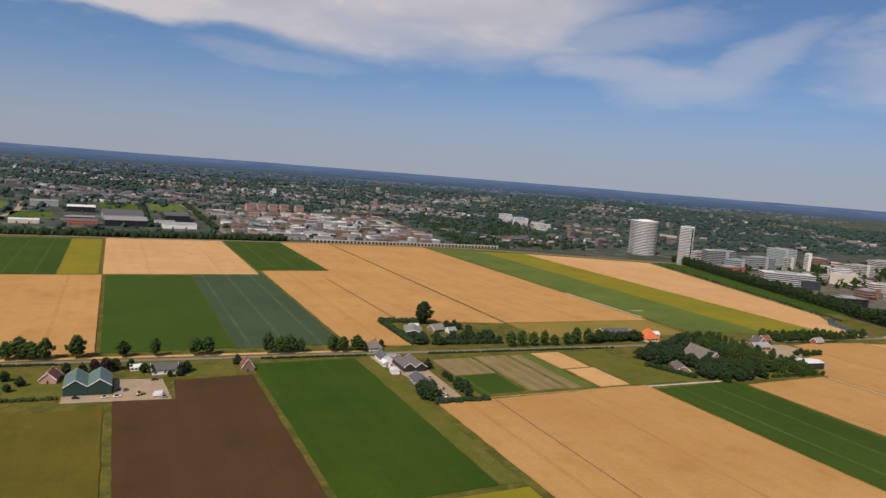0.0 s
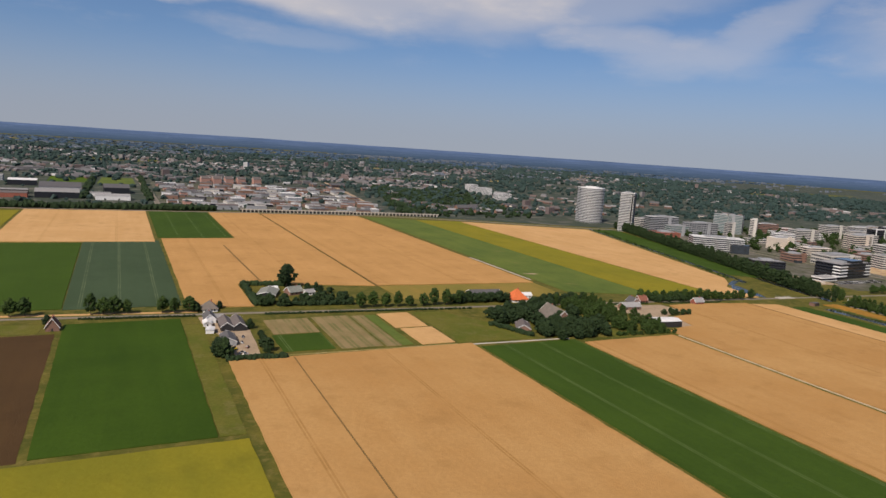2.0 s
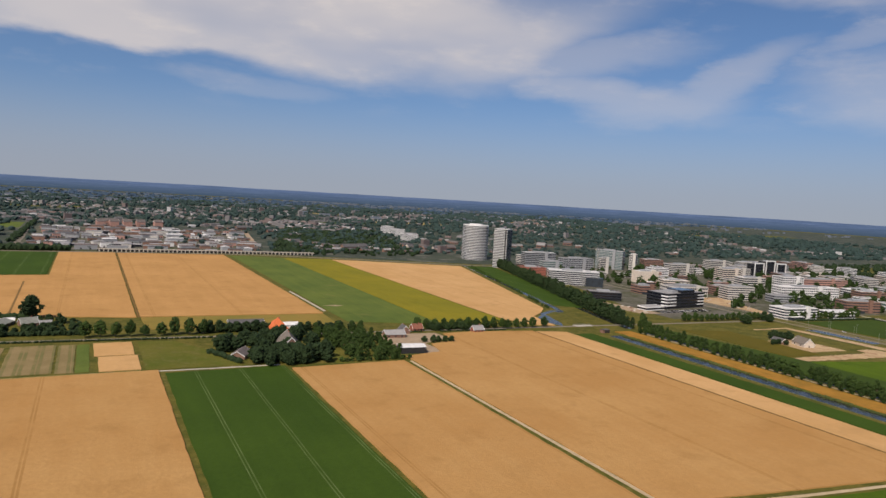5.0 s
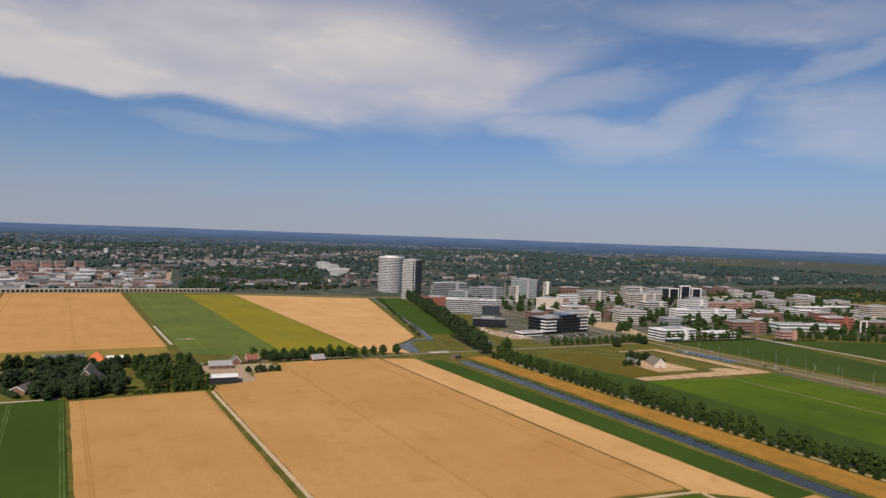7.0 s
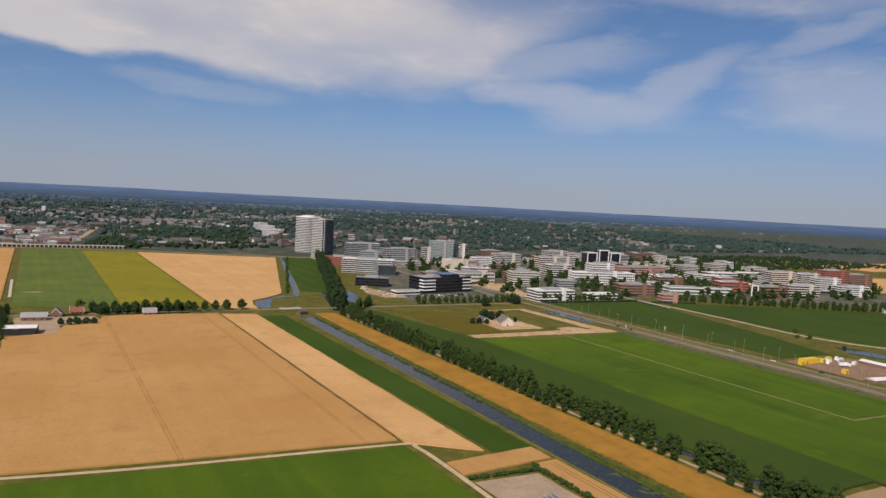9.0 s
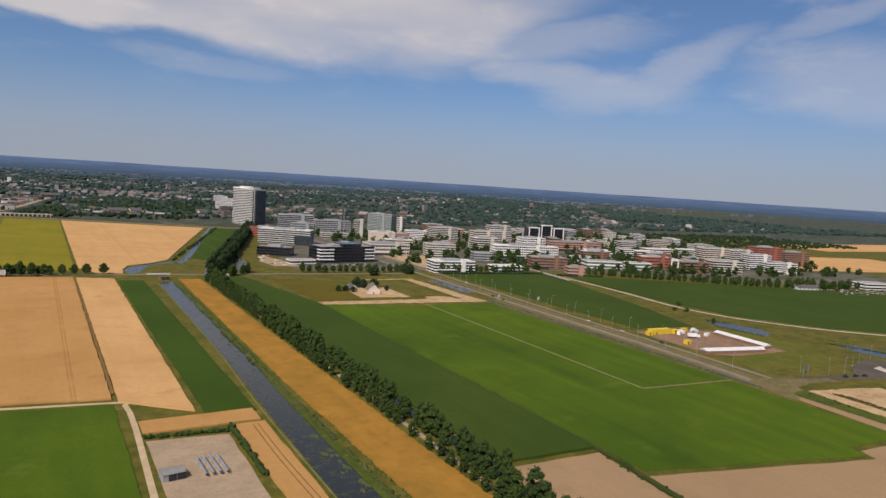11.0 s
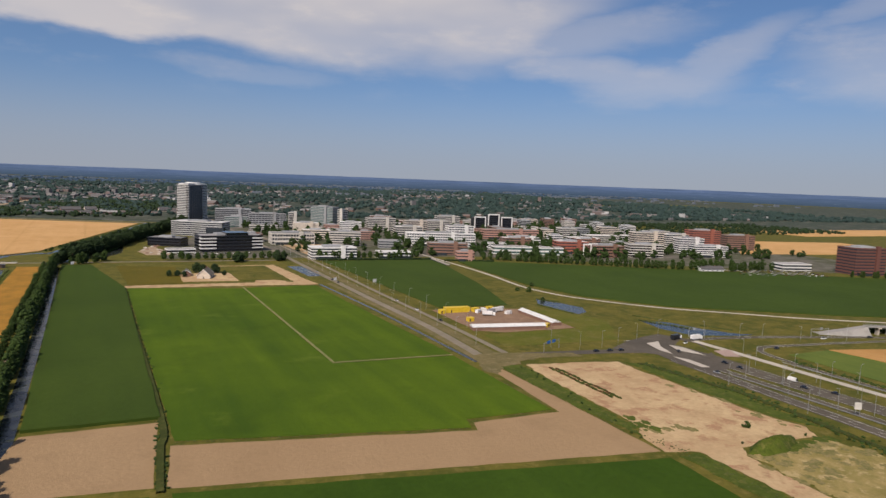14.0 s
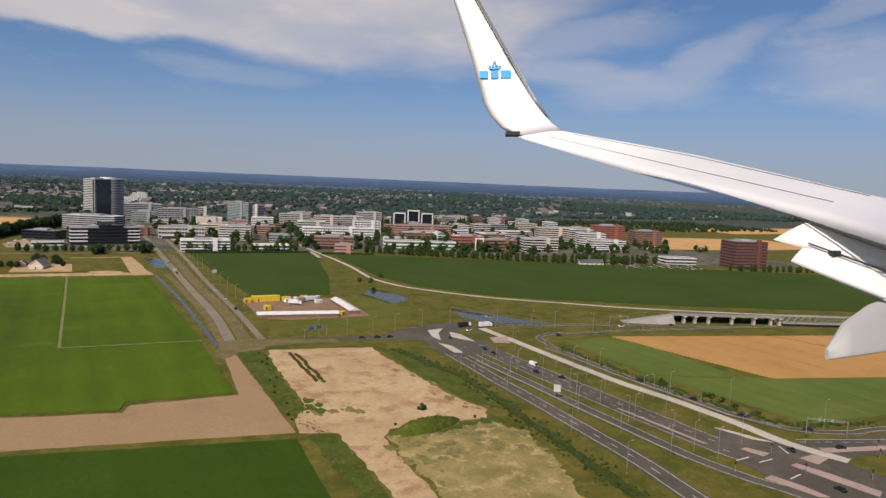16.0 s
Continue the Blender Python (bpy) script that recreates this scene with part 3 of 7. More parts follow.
yard("ditch_strip", [(1227, -98), (1232, -100), (1241, -165), (1234, -228), (1229, -268), (1226, -297), (1200, -420), (1194, -420), (1221, -297), (1225, -268), (1230, -228), (1237, -165)], "weeds", 0.5, "dark overgrown ditch along the highway verge")
yard("weed_patch", [(1142, -74), (1156, -76), (1153, -110), (1150, -150), (1147, -172), (1141, -190), (1138, -150)], "weeds_light", 0.2, "strip of rough green grass beside the sand")
yard("weed_patch", [(1139, -213), (1150, -214), (1149, -244), (1146, -275), (1141, -330), (1134, -330), (1138, -270)], "weeds_light", 0.2, "strip of rough green grass beside the sand")
yard("weed_patch", [(1222, -94), (1227, -98), (1236, -165), (1229, -215), (1221, -196), (1219, -150)], "weeds_light", 0.2, "strip of rough green grass beside the sand")
GREEN = random.Random(43)
for i in range(70):
    f = GREEN.random() ** 1.6
    x, y, r = GREEN.uniform(1170, 1221), -223 - 32 * f, GREEN.uniform(0.8, 2.6)
    ring = [(x + r * GREEN.uniform(0.5, 1.3) * 1.5 * math.cos(k * math.tau / 18), y + r * GREEN.uniform(0.5, 1.3) * 1.3 * math.sin(k * math.tau / 18)) for k in range(18)]
    plot("ground_patch", ring, M["weeds_light" if f < 0.15 else "thin_grass"], 0.15 + 0.0015 * i, "patch of greener grass on the rough lot", "patch", jitter=0)
PATCH = random.Random(41)
for x0, x1, y0, y1, mat, count, label in ((1143, 1155, -190, -170, "weeds_light", 14, "patch of green weeds on sand"), (1150, 1170, -194, -187, "thin_grass", 8, "patch of thin grass on sand"), (1166, 1216, -231, -224, "thin_grass", 16, "patch of thin grass on sand"),
                                          (1210, 1221, -215, -130, "thin_grass", 12, "tuft of grass at the edge of the sand"), (1163, 1172, -300, -232, "thin_grass", 9, "tuft of grass at the edge of the sand")):
    for i in range(count):
        x, y, r = PATCH.uniform(x0, x1), PATCH.uniform(y0, y1), PATCH.uniform(0.5, 2.0)
        pts = [(x + r * PATCH.uniform(0.5, 1.3) * 1.3 * math.cos(k * math.tau / 16), y + r * PATCH.uniform(0.5, 1.3) * 2.0 * math.sin(k * math.tau / 16)) for k in range(16)]
        plot("ground_patch", pts, M[mat], 0.16 + 0.002 * i, label, "patch", jitter=0)
yard("sand_lot", [(955, 266), (1131, 247), (1131, 262), (1108, 268), (1090, 300), (1082, 296), (1074, 272), (957, 279)], "sand", 0.1, "strip of bright building sand beside the meadow")
yard("sand_lot", [(1112, 266), (1130, 262), (1124, 400), (1062, 402), (1060, 398), (1112, 394)], "sand", 0.11, "angled strip of building sand by the farm")
yard("construction_yard", [(1012, 645), (1012, 603), (1026, 543), (1024, 517), (993, 521), (985, 567)], "gravel", 0.12, "pale yard of building rubble by the pavilion")
yard("construction_yard", [(1195, 634), (1214, 634), (1280, 626), (1240, 560), (1208, 480), (1194, 490)], "sand", 0.12, "sandy construction yard between the offices")
yard("farm_yard", [(1004, 292), (1030, 290), (1064, 286), (1062, 345), (1040, 350), (1006, 346)], "sand", 0.08, "pale farm yard")
yard("camp_yard", [(1181, 92), (1178, 14), (1196, 2), (1256, -2), (1262, 70), (1230, 92)], "brick_yard", 0.1, "paved brown works yard")
yard("camp_lawn", [(1176, 0), (1172, -34), (1262, -44), (1300, 10), (1290, 60), (1264, 68), (1258, -4), (1196, 0)], "verge", 0.08, "mown lawn round the works yard")
yard("valve_yard", [(772, -108), (805, -108), (806, -14), (772, -10)], "gravel", 0.1, "pale gravel yard with pipework, fenced by a hedge")
yard("sand_patch", [(770, -200), (824, -200), (824, -100), (808, -99), (808, -113), (771, -112)], "dry_grass", 0.06, "dry grass and dust by the canal")
yard("allotment", rect(238, 276, 398, 440), "green", 0.3, "green allotment bed")
yard("allotment", rect(240, 276, 442, 484), "tuft", 0.3, "allotment bed with vegetable rows")
yard("allotment", rect(280, 312, 396, 486), "tuft", 0.3, "allotment bed with vegetable rows")
yard("allotment", rect(314, 326, 394, 484), "tuft", 0.3, "allotment bed with vegetable rows")
yard("allotment", rect(327, 336, 394, 484), "light_green", 0.3, "pale green allotment bed")
yard("allotment", rect(339, 368, 440, 486), "wheat_pale", 0.5, "small pale grain plot")
yard("allotment", rect(342, 370, 392, 437), "wheat_pale", 0.5, "small pale grain plot")
yard("paddock", [(373, 390), (442, 388), (432, 432), (400, 484), (373, 486)], "verge", 0.2, "green paddock beside the copse")
yard("farm_yard", [(3, 483), (33, 478), (36, 437), (-26, 442), (-26, 455), (3, 452)], "gravel", 0.1, "pale gravel farm yard with parked vans")
yard("garden", [(53, 480), (82, 479), (84, 502), (56, 506)], "verge", 0.15, "lawn beside the farmhouse")
yard("garden", rect(-70, -22, 456, 500), "verge", 0.15, "garden with hedges")
yard("farm_yard", [(205, 396), (222, 396), (226, 470), (208, 504), (192, 504), (193, 480), (206, 430)], "gravel", 0.1, "pale yard between farm sheds")
yard("lawn", [(515, 374), (527, 373), (528, 440), (515, 445)], "verge", 0.1, "strip of lawn between copse and plantation")
yard("bare_patch", [(586, 640), (604, 634), (612, 637), (604, 642)], "gravel", 0.45, "pale bare patch in the crop")
yard("north_garden", [(244, 533), (378, 520), (378, 594), (300, 612), (244, 620)], "grass", 0.05, "garden ground of the north farm")
yard("farm_yard", [(604, 385), (623, 388), (620, 424), (655, 440), (652, 466), (585, 474), (588, 410), (604, 406)], "gravel", 0.1, "pale farm yard by the white shed")

# water
ribbon("canal", [(834, -900), (834, -420), (835, -100), (842, 140), (846, 411)], 15.5, M["water"], 0.05, "straight drainage canal with weedy edges", "canal")
ribbon("canal_edging", [(825.6, -900), (826.6, -100), (833.6, 140), (837.6, 411)], 0.45, M["grass_path"], 0.16, "pale edging along the canal bank", "edging")
ribbon("bank_weeds", [(844.6, -900), (844.8, -100), (851.4, 140), (855, 411)], 5.0, M["weeds_light"], 0.3, "strip of rank weeds on the canal bank", "verge", thick=0.3)
DUCK = random.Random(6)
for i in range(46):
    y = DUCK.uniform(-215, -30)
    x = 835 + 7.2 * DUCK.random() ** (0.6 if y < -90 else 0.25) - (0 if y < -90 else 0.4)
    r = DUCK.uniform(0.5, 1.9)
    plot("duckweed_patch", [(x + r * DUCK.uniform(0.5, 1.2) * 0.8 * math.cos(k * math.tau / 14), y + r * DUCK.uniform(0.5, 1.2) * 1.8 * math.sin(k * math.tau / 14)) for k in range(14)], M["duckweed"], 0.06 + 0.001 * i, "floating patch of dull green water weed", "water weed", jitter=0)
ribbon("canal", [(893, 440), (925, 560), (1010, 850), (1085, 1085)], 9, M["water"], 0.05, "tree-shaded drainage canal", "canal")
ribbon("ditch", [(897, -150), (898.3, 100), (897, 425)], 6.5, M["water"], 0.05, "narrow ditch behind the tree belt", "ditch")
ribbon("ditch", [(1134, -60), (1136, 100), (1133, 246)], 2.8, M["water"], 0.05, "narrow roadside ditch", "ditch")
ribbon("ditch", [(1036, 1085), (970, 852), (892, 578), (872, 560), (840, 540)], 8, M["water"], 0.05, "ditch round the wheat field", "ditch")
plot("pond", [(972, 638), (966, 552), (941, 492), (931, 500), (948, 552), (958, 610)], M["water"], 0.05, "long pond beside the tree belt", "pond", jitter=1.2, step=5)
plot("pond", [(815, 495), (823, 523), (842, 540), (846, 536), (836, 505), (831, 486), (820, 469)], M["water"], 0.07, "small pond at the end of a ditch", "pond", jitter=0.8, step=4)
plot("pond", [(1138, 300), (1152, 300), (1153, 380), (1136, 385)], M["water"], 0.05, "small square pond beside the road", "pond")
plot("pond", [(1287, 88), (1292, 40), (1308, 46), (1318, 64), (1312, 92), (1302, 112)], M["water"], 0.06, "reedy pond by the cycle path", "pond")
plot("pond", [(1328, 4), (1346, -10), (1354, -38), (1366, -58), (1378, -67), (1362, -65), (1342, -58), (1327, -50), (1321, -26)], M["water"], 0.06, "reedy pond by the cycle path", "pond")

# roads and tracks
X = (-420, 0, 200, 450, 700, 900, 1150)
ribbon("country_road", [(x, road_y(x)) for x in X], 5.5, M["old_road"], 0.12, "narrow grey country road lined with trees")
ribbon("footpath", [(x, road_y(x) + 9) for x in (-420, 0, 200)], 5, M["wheat_pale"], 0.10, "dry path along the road", "path")
ribbon("gravel_track", [(577.6, 366), (578.2, 200), (578.4, 78)], 2.6, M["dirt"], 0.12, "pale gravel farm track", "track")
ribbon("gravel_track", [(560, 84), (640, 66), (764, 46), (769, 40), (770, 10), (768, -60), (764, -200)], 2.6, M["dirt"], 0.13, "pale gravel farm track along a field", "track")
ribbon("field_track", [(1057.3, 248), (1055.4, 110), (1053, -33)], 1.7, M["grass_path"], 0.36, "narrow grassy path", "track")
ribbon("field_track", [(1052, -33), (1128, -41)], 1.7, M["grass_path"], 0.37, "narrow grassy path", "track")
ribbon("avenue", [(1143, -56), (1150, 40), (1152, 180), (1158, 420), (1168, 887), (1180, 1300)], 6.5, M["avenue"], 0.12, "straight avenue to the office park")
ribbon("avenue_verge", [(1152.5, -50), (1158.5, 40), (1161, 180), (1169, 420)], 8.5, M["dry_verge"], 0.07, "dry brown verge between the carriageways", "verge")
ribbon("avenue_verge", [(1139, -50), (1144.5, 60), (1144, 250)], 6.0, M["dry_verge"], 0.065, "dry brown verge beside the avenue", "verge")
ribbon("avenue", [(1162, -58), (1167, 40), (1172, 200), (1182, 420), (1197, 889)], 4.5, M["avenue"], 0.12, "second carriageway of the avenue")
ribbon("cross_road", [(1142, -50), (1194, -60), (1230, -68), (1262, -78)], 9, M["asphalt"], 0.13, "asphalt side road to the junction")
ribbon("cycle_path", [(1364, 540), (1356, 420), (1352, 337), (1345, 260), (1334, 184), (1337, 140), (1350, 102), (1390, 44), (1440, 0), (1500, -48), (1640, -130), (1800, -206)], 4, M["concrete"], 0.14, "pale concrete cycle path in a long curve", "path")
ribbon("footpath", [(884.5, -330), (887, 40), (890, 415)], 2.6, M["gravel"], 0.1, "pale footpath between the tree rows", "path")
ribbon("gravel_track", [(200, 392), (370, 388)], 2, M["dry_grass"], 0.1, "grassy path behind the allotments", "track")
ribbon("gravel_track", [(375, 385), (470, 381)], 2.5, M["concrete"], 0.1, "pale path behind the copse", "track")
ribbon("overgrown_strip", [(261, 868), (264, 720), (266, 622)], 2.2, M["track_dark"], 0.84, "dark overgrown strip through the wheat", "strip")
ribbon("wheel_track", [(242, 384), (240, 200), (238, 60)], 1.0, M["track_dark"], 0.84, "dark trodden track through the wheat", "track")
ribbon("furrow", [(380.2, 1256), (380.2, 596)], 1.7, M["track_dark"], 0.86, "dark furrow between two wheat fields", "furrow")
for x in (818.4, 820.8):
    ribbon("wheel_track", [(x, -8), (x - 0.6, -50), (x + 0.2, -92)], 0.5, M["track_dark"], 0.84, "dark wheel track in the small wheat patch", "track")
ribbon("weed_strip", [(955.8, 262), (954.8, 100), (954.6, -90), (951, -128), (947.5, -166)], 2.6, M["weeds"], 0.9, "overgrown ditch between maize and meadow", "ditch", thick=0.9)
ribbon("furrow", [(765.3, 58), (765.3, 447)], 1.5, M["track_dark"], 0.86, "dark weedy furrow between two wheat fields", "furrow")
ribbon("gravel_track", [(579, 606), (578, 760)], 3, M["concrete"], 0.12, "pale concrete field road", "track")
# highway and junctions
ASPHALT = [
    ([(1258, -100), (1256, -140), (1252.7, -180), (1251, -210), (1247.5, -255), (1245, -284), (1239.5, -316), (1222, -420)], 10.5, "near carriageway of the highway"),
    ([(1268, -110), (1267, -140), (1266.5, -190), (1266.5, -230), (1266.8, -265), (1267.2, -290), (1271, -312), (1277, -335), (1284, -420)], 7, "slip road of the highway"),
    ([(1283, -110), (1283, -158), (1284, -203), (1284.5, -225), (1285.5, -255), (1287, -286), (1291, -306), (1298, -335), (1306, -420)], 16, "far carriageway of the highway"),
    ([(1600, -150), (1505, -127), (1421, -109), (1384, -102.5), (1352, -97), (1340, -100), (1332, -111), (1326, -146), (1324, -193), (1326, -230), (1327, -264), (1334.5, -286), (1355, -299), (1380, -304), (1450, -326)], 4.5, "narrow service road in a curve"),
    ([(1262, -52), (1290, -50), (1314, -62), (1337, -65.5), (1381, -76), (1427, -92), (1466, -106), (1508, -127)], 6, "road past the ponds"),
]
for k, (line, w, label) in enumerate(ASPHALT):
    ribbon("road", line, w, M["asphalt"], 0.14 + 0.006 * k, "dark asphalt " + label)
plot("junction", [(1238, -63), (1257, -85), (1252, -118), (1262, -128), (1292, -128), (1293, -102), (1316, -66), (1304, -40), (1283, -44), (1258, -53)], M["asphalt"], 0.21, "asphalt junction with islands", "junction", jitter=0)
plot("junction", [(1281, -300), (1277, -322), (1280, -352), (1312, -352), (1320, -332), (1319, -314), (1345, -320), (1420, -350), (1425, -338), (1368, -307), (1319, -296), (1307, -285), (1301, -272), (1294, -280)], M["asphalt"], 0.22, "asphalt junction with traffic lights", "junction", jitter=0)
ribbon("busway", [(1313, -66), (1313, -104), (1312, -160), (1312.5, -205), (1316, -236), (1317.5, -268), (1316.5, -296), (1322, -318)], 6, M["concrete"], 0.24, "pale concrete busway beside the highway")
for poly, mat in (([(1273, -60), (1267, -78), (1268, -88), (1276, -70), (1286, -58)], "concrete"), ([(1262.6, -94), (1260, -119), (1265, -121), (1267, -104)], "concrete"),
                  ([(1285, -69), (1279, -83), (1287, -99), (1289, -78)], "concrete"), ([(1290, -70), (1292, -97), (1298, -94), (1308.5, -72), (1304, -61)], "grass"),
                  ([(1303, -271), (1306, -287), (1311.5, -293), (1309.5, -287), (1306.6, -278)], "concrete"), ([(1292, -292), (1294, -301), (1299, -300), (1295.3, -292)], "pavers"),
                  ([(1296, -311), (1297.6, -325), (1300, -341), (1305, -339), (1303, -323), (1300, -310.5)], "pavers"), ([(1306, -308), (1307, -315), (1317, -313), (1315, -308)], "pavers"),
                  ([(1276, -314), (1278, -323), (1280, -332), (1283.4, -333.6), (1283, -324), (1280.5, -313.5)], "pavers"), ([(1323, -305.5), (1353.6, -315), (1349, -317.8), (1321.5, -309)], "pavers"),
                  ([(1280.2, -235), (1281.2, -235), (1284, -282), (1282.6, -282)], "pavers")):
    plot("traffic_island", poly, M[mat], 0.36, {"concrete": "kerbed pale traffic island", "pavers": "kerbed island of pinkish pavers", "grass": "grassy traffic island at the junction"}[mat], "island", jitter=0)


plot("dusty_apron", [(1139, -46), (1156, -45), (1180, -55), (1205, -63), (1207, -72), (1180, -66), (1160, -68), (1157, -74), (1143, -76), (1132, -88), (1128, -78)], M["dry_verge"], 0.19, "dusty brown earth over the end of the avenue", "dirt", jitter=1.0, step=3.0)
plot("bus_crossing", [(1303, -92), (1316, -94), (1307, -110), (1298, -105)], M["pavers"], 0.27, "crossing of reddish pavers beside the busway", "crossing", jitter=0)
ribbon("wheel_track", [(1500, -160), (1508, -169), (1510, -187), (1515, -196)], 1.4, M["track_dark"], 0.74, "dark trodden track through the wheat", "track")


def markings(line, offset, dash=0.0, gap=0.0, z=0.25, w=0.24):
    """Lane lines along a road: joined strips of paint."""
    left, right = ribbon_pts(line, 2 * abs(offset) + 1e-4)
    side = left if offset >= 0 else right
    v, f, run = [], [], 0.0
    for a, b in zip(side, side[1:]):
        d = (b - a)
        n = max(1, int(d.length / 3))
        for i in range(n):
            p, q = a + d * (i / n), a + d * ((i + 1) / n)
            run += d.length / n
            if dash and run % (dash + gap) > dash:
                continue
            s = Vector((-d.y, d.x, 0)).normalized() * w / 2
            o = len(v)
            v += [tuple(p + s), tuple(p - s), tuple(q - s), tuple(q + s)]
            f.append((o + 3, o, o + 1, o + 2))
    v = [(x, y, z) for x, y, _ in v]
    tagged(new("lane_marking", mesh_from("lane_marking", v, f, M["paint"])), "worn white lane line", "marking", kind="structure")


for k, offsets in ((0, (3.8, -3.8)), (1, (2.7, -2.7)), (2, (7.4, -7.4)), (3, (2.0, -2.0)), (4, (2.6, -2.6))):
    for o in offsets:
        markings(ASPHALT[k][0], o, z=0.185)
markings(ASPHALT[0][0], 0.0, 4, 8, z=0.185)
for o in (2.5, -2.5):
    markings(ASPHALT[2][0], o, 4, 6, z=0.185)
SIDE = [(1322, -299), (1345, -309), (1425, -343)]
for o in (4.5, -4.5):
    markings(SIDE, o, z=0.27)
markings(SIDE, 1.6, 3, 4, z=0.27)
for x, y, a in ((1284, -299, 0), (1291, -304, 0), (1288, -318, 8), (1308, -300, 60)):       # stop lines
    c, q = math.cos(math.radians(a)), math.sin(math.radians(a))
    markings([(x - 4 * c, y - 4 * q), (x + 4 * c, y + 4 * q)], 0.0, z=0.275, w=0.5)
ribbon("railway", [(-900, 1282), (-200, 1280), (400, 1268), (620, 1250), (800, 1190), (1040, 1085), (1300, 1010)], 12, M["old_road"], 0.3, "far railway and road embankment", "railway")


# ---------------------------------------------------------------- trees
def ico(sub):
    bm = bmesh.new()
    bmesh.ops.create_icosphere(bm, subdivisions=sub, radius=1.0)
    v = np.array([p.co[:] for p in bm.verts])
    f = np.array([[q.index for q in p.verts] for p in bm.faces])
    bm.free()
    return v, f


ICO1, ICO2 = ico(1), ico(2)


def clumps(centres, radii, base, rng, rough=0.28, flat=0.85):
    """Many small uneven clumps of leaves in one set of arrays."""
    bv, bf = base
    n = len(centres)
    jit = 1 + rng.uniform(-rough, rough, (n, len(bv), 1))
    v = bv[None] * jit * np.asarray(radii)[:, None, None] * np.array([1, 1, flat])
    v = v + np.asarray(centres)[:, None, :]
    f = bf[None] + (np.arange(n) * len(bv))[:, None, None]
    return v.reshape(-1, 3), f.reshape(-1, 3)


def crown_mesh(name, seed, h, r, z0, mat, n=70, size=1.15, taper=0.75):
    """A crown h high and 2 r wide from z0 up: limbs' ends as clumps, with gaps, and loose leaf sprays outside."""
    rng = np.random.default_rng(seed)
    t = rng.uniform(0, 1, n)
    prof = np.sin(np.pi * np.clip(t * 0.86 + 0.12, 0, 1)) ** taper
    ang = rng.uniform(0, math.tau, n)
    lob = 1 + 0.22 * np.sin(ang * 3 + seed) + 0.12 * np.sin(ang * 5 + seed * 2 + t * 4)
    rad = r * prof * lob * rng.uniform(0.25, 1.0, n) ** 0.5
    c = np.stack([rad * np.cos(ang), rad * np.sin(ang), z0 + h * t], 1)
    v, f = clumps(c, rng.uniform(0.6, 1.2, n) * size, ICO1, rng, 0.32)
    m = n * 4
    k = rng.integers(0, n, m)
    d = rng.normal(0, 1, (m, 3))
    d /= np.linalg.norm(d, axis=1)[:, None]
    p = c[k] + d * rng.uniform(0.85, 1.5, (m, 1)) * size
    a, b = rng.normal(0, 0.22 * size, (2, m, 3))
    tri = np.stack([p - a, p + a, p + b * 1.6], 1).reshape(-1, 3)
    v2 = np.concatenate([v, tri])
    f2 = np.concatenate([f, np.arange(m * 3).reshape(m, 3) + len(v)])
    return fast_mesh(name, v2, f2, mat, smooth=False)


def trunk_mesh(h, r, seed):
    """A tapered trunk with a few limbs."""
    rng = random.Random(seed)
    v, f = [], []

    def limb(a, b, ra, rb, n=7):
        o = len(v)
        d = (b - a).normalized()
        x = d.orthogonal().normalized()
        y = d.cross(x)
        for p, q in ((a, ra), (a.lerp(b, 0.5) + x * ra * 0.4, (ra + rb) / 2), (b, rb)):
            v.extend(tuple(p + (x * math.cos(i * math.tau / n) + y * math.sin(i * math.tau / n)) * q) for i in range(n))
        for k in range(2):
            f.extend((o + k * n + i, o + k * n + (i + 1) % n, o + (k + 1) * n + (i + 1) % n, o + (k + 1) * n + i) for i in range(n))

    top = Vector((rng.uniform(-0.3, 0.3), rng.uniform(-0.3, 0.3), h))
    limb(Vector((0, 0, -0.3)), top, r, r * 0.5)
    for i in range(5):
        a = rng.uniform(0, math.tau)
        s = Vector((0, 0, 0)).lerp(top, rng.uniform(0.55, 0.98))
        limb(s, s + Vector((math.cos(a) * h * 0.45, math.sin(a) * h * 0.45, h * rng.uniform(0.35, 0.7))), r * 0.42, r * 0.12, 5)
    return mesh_from("trunk", v, f, M["bark"], smooth=True)


FOREST = {}


def tree_kind(key, h, r, trunk, mat, n, size, label, category="tree", taper=0.75, variants=3):
    out = []
    for s in range(variants):
        ob = empty("tree" if trunk > 0.4 else "bush", Matrix.Translation((0, 0, -500)), label, category)
        part("crown", crown_mesh("crown", hash_seed(key, s), h - trunk, r, trunk, mat, n, size, taper), ob)
        part("trunk", trunk_mesh(trunk + (h - trunk) * 0.45, 0.02 * h + 0.05, s + 3), ob)
        out.append(ob)
    FOREST[key] = out


def hash_seed(key, s):
    return sum(ord(c) * (i + 1) for i, c in enumerate(key)) * 10 + s


tree_kind("avenue", 14, 4.6, 3.2, M["leaf"], 100, 1.3, "broadleaf roadside tree with a rounded green crown")
tree_kind("belt", 11, 2.9, 1.2, M["leaf"], 92, 0.92, "bushy deciduous tree in a dense belt")
tree_kind("tall", 17, 4.2, 2.0, M["leaf_dark"], 70, 1.5, "tall dark deciduous tree in a dense row", taper=0.55)
tree_kind("copse", 12, 5.0, 1.5, M["leaf_dark"], 80, 1.65, "dark spreading tree in the farm copse")
tree_kind("big", 24, 7.5, 5.0, M["leaf_dark"], 240, 1.6, "large old tree beside the farm", variants=1)
tree_kind("bush", 3.4, 2.0, 0.3, M["leaf"], 26, 0.8, "rounded green bush on rough grass", "bush")
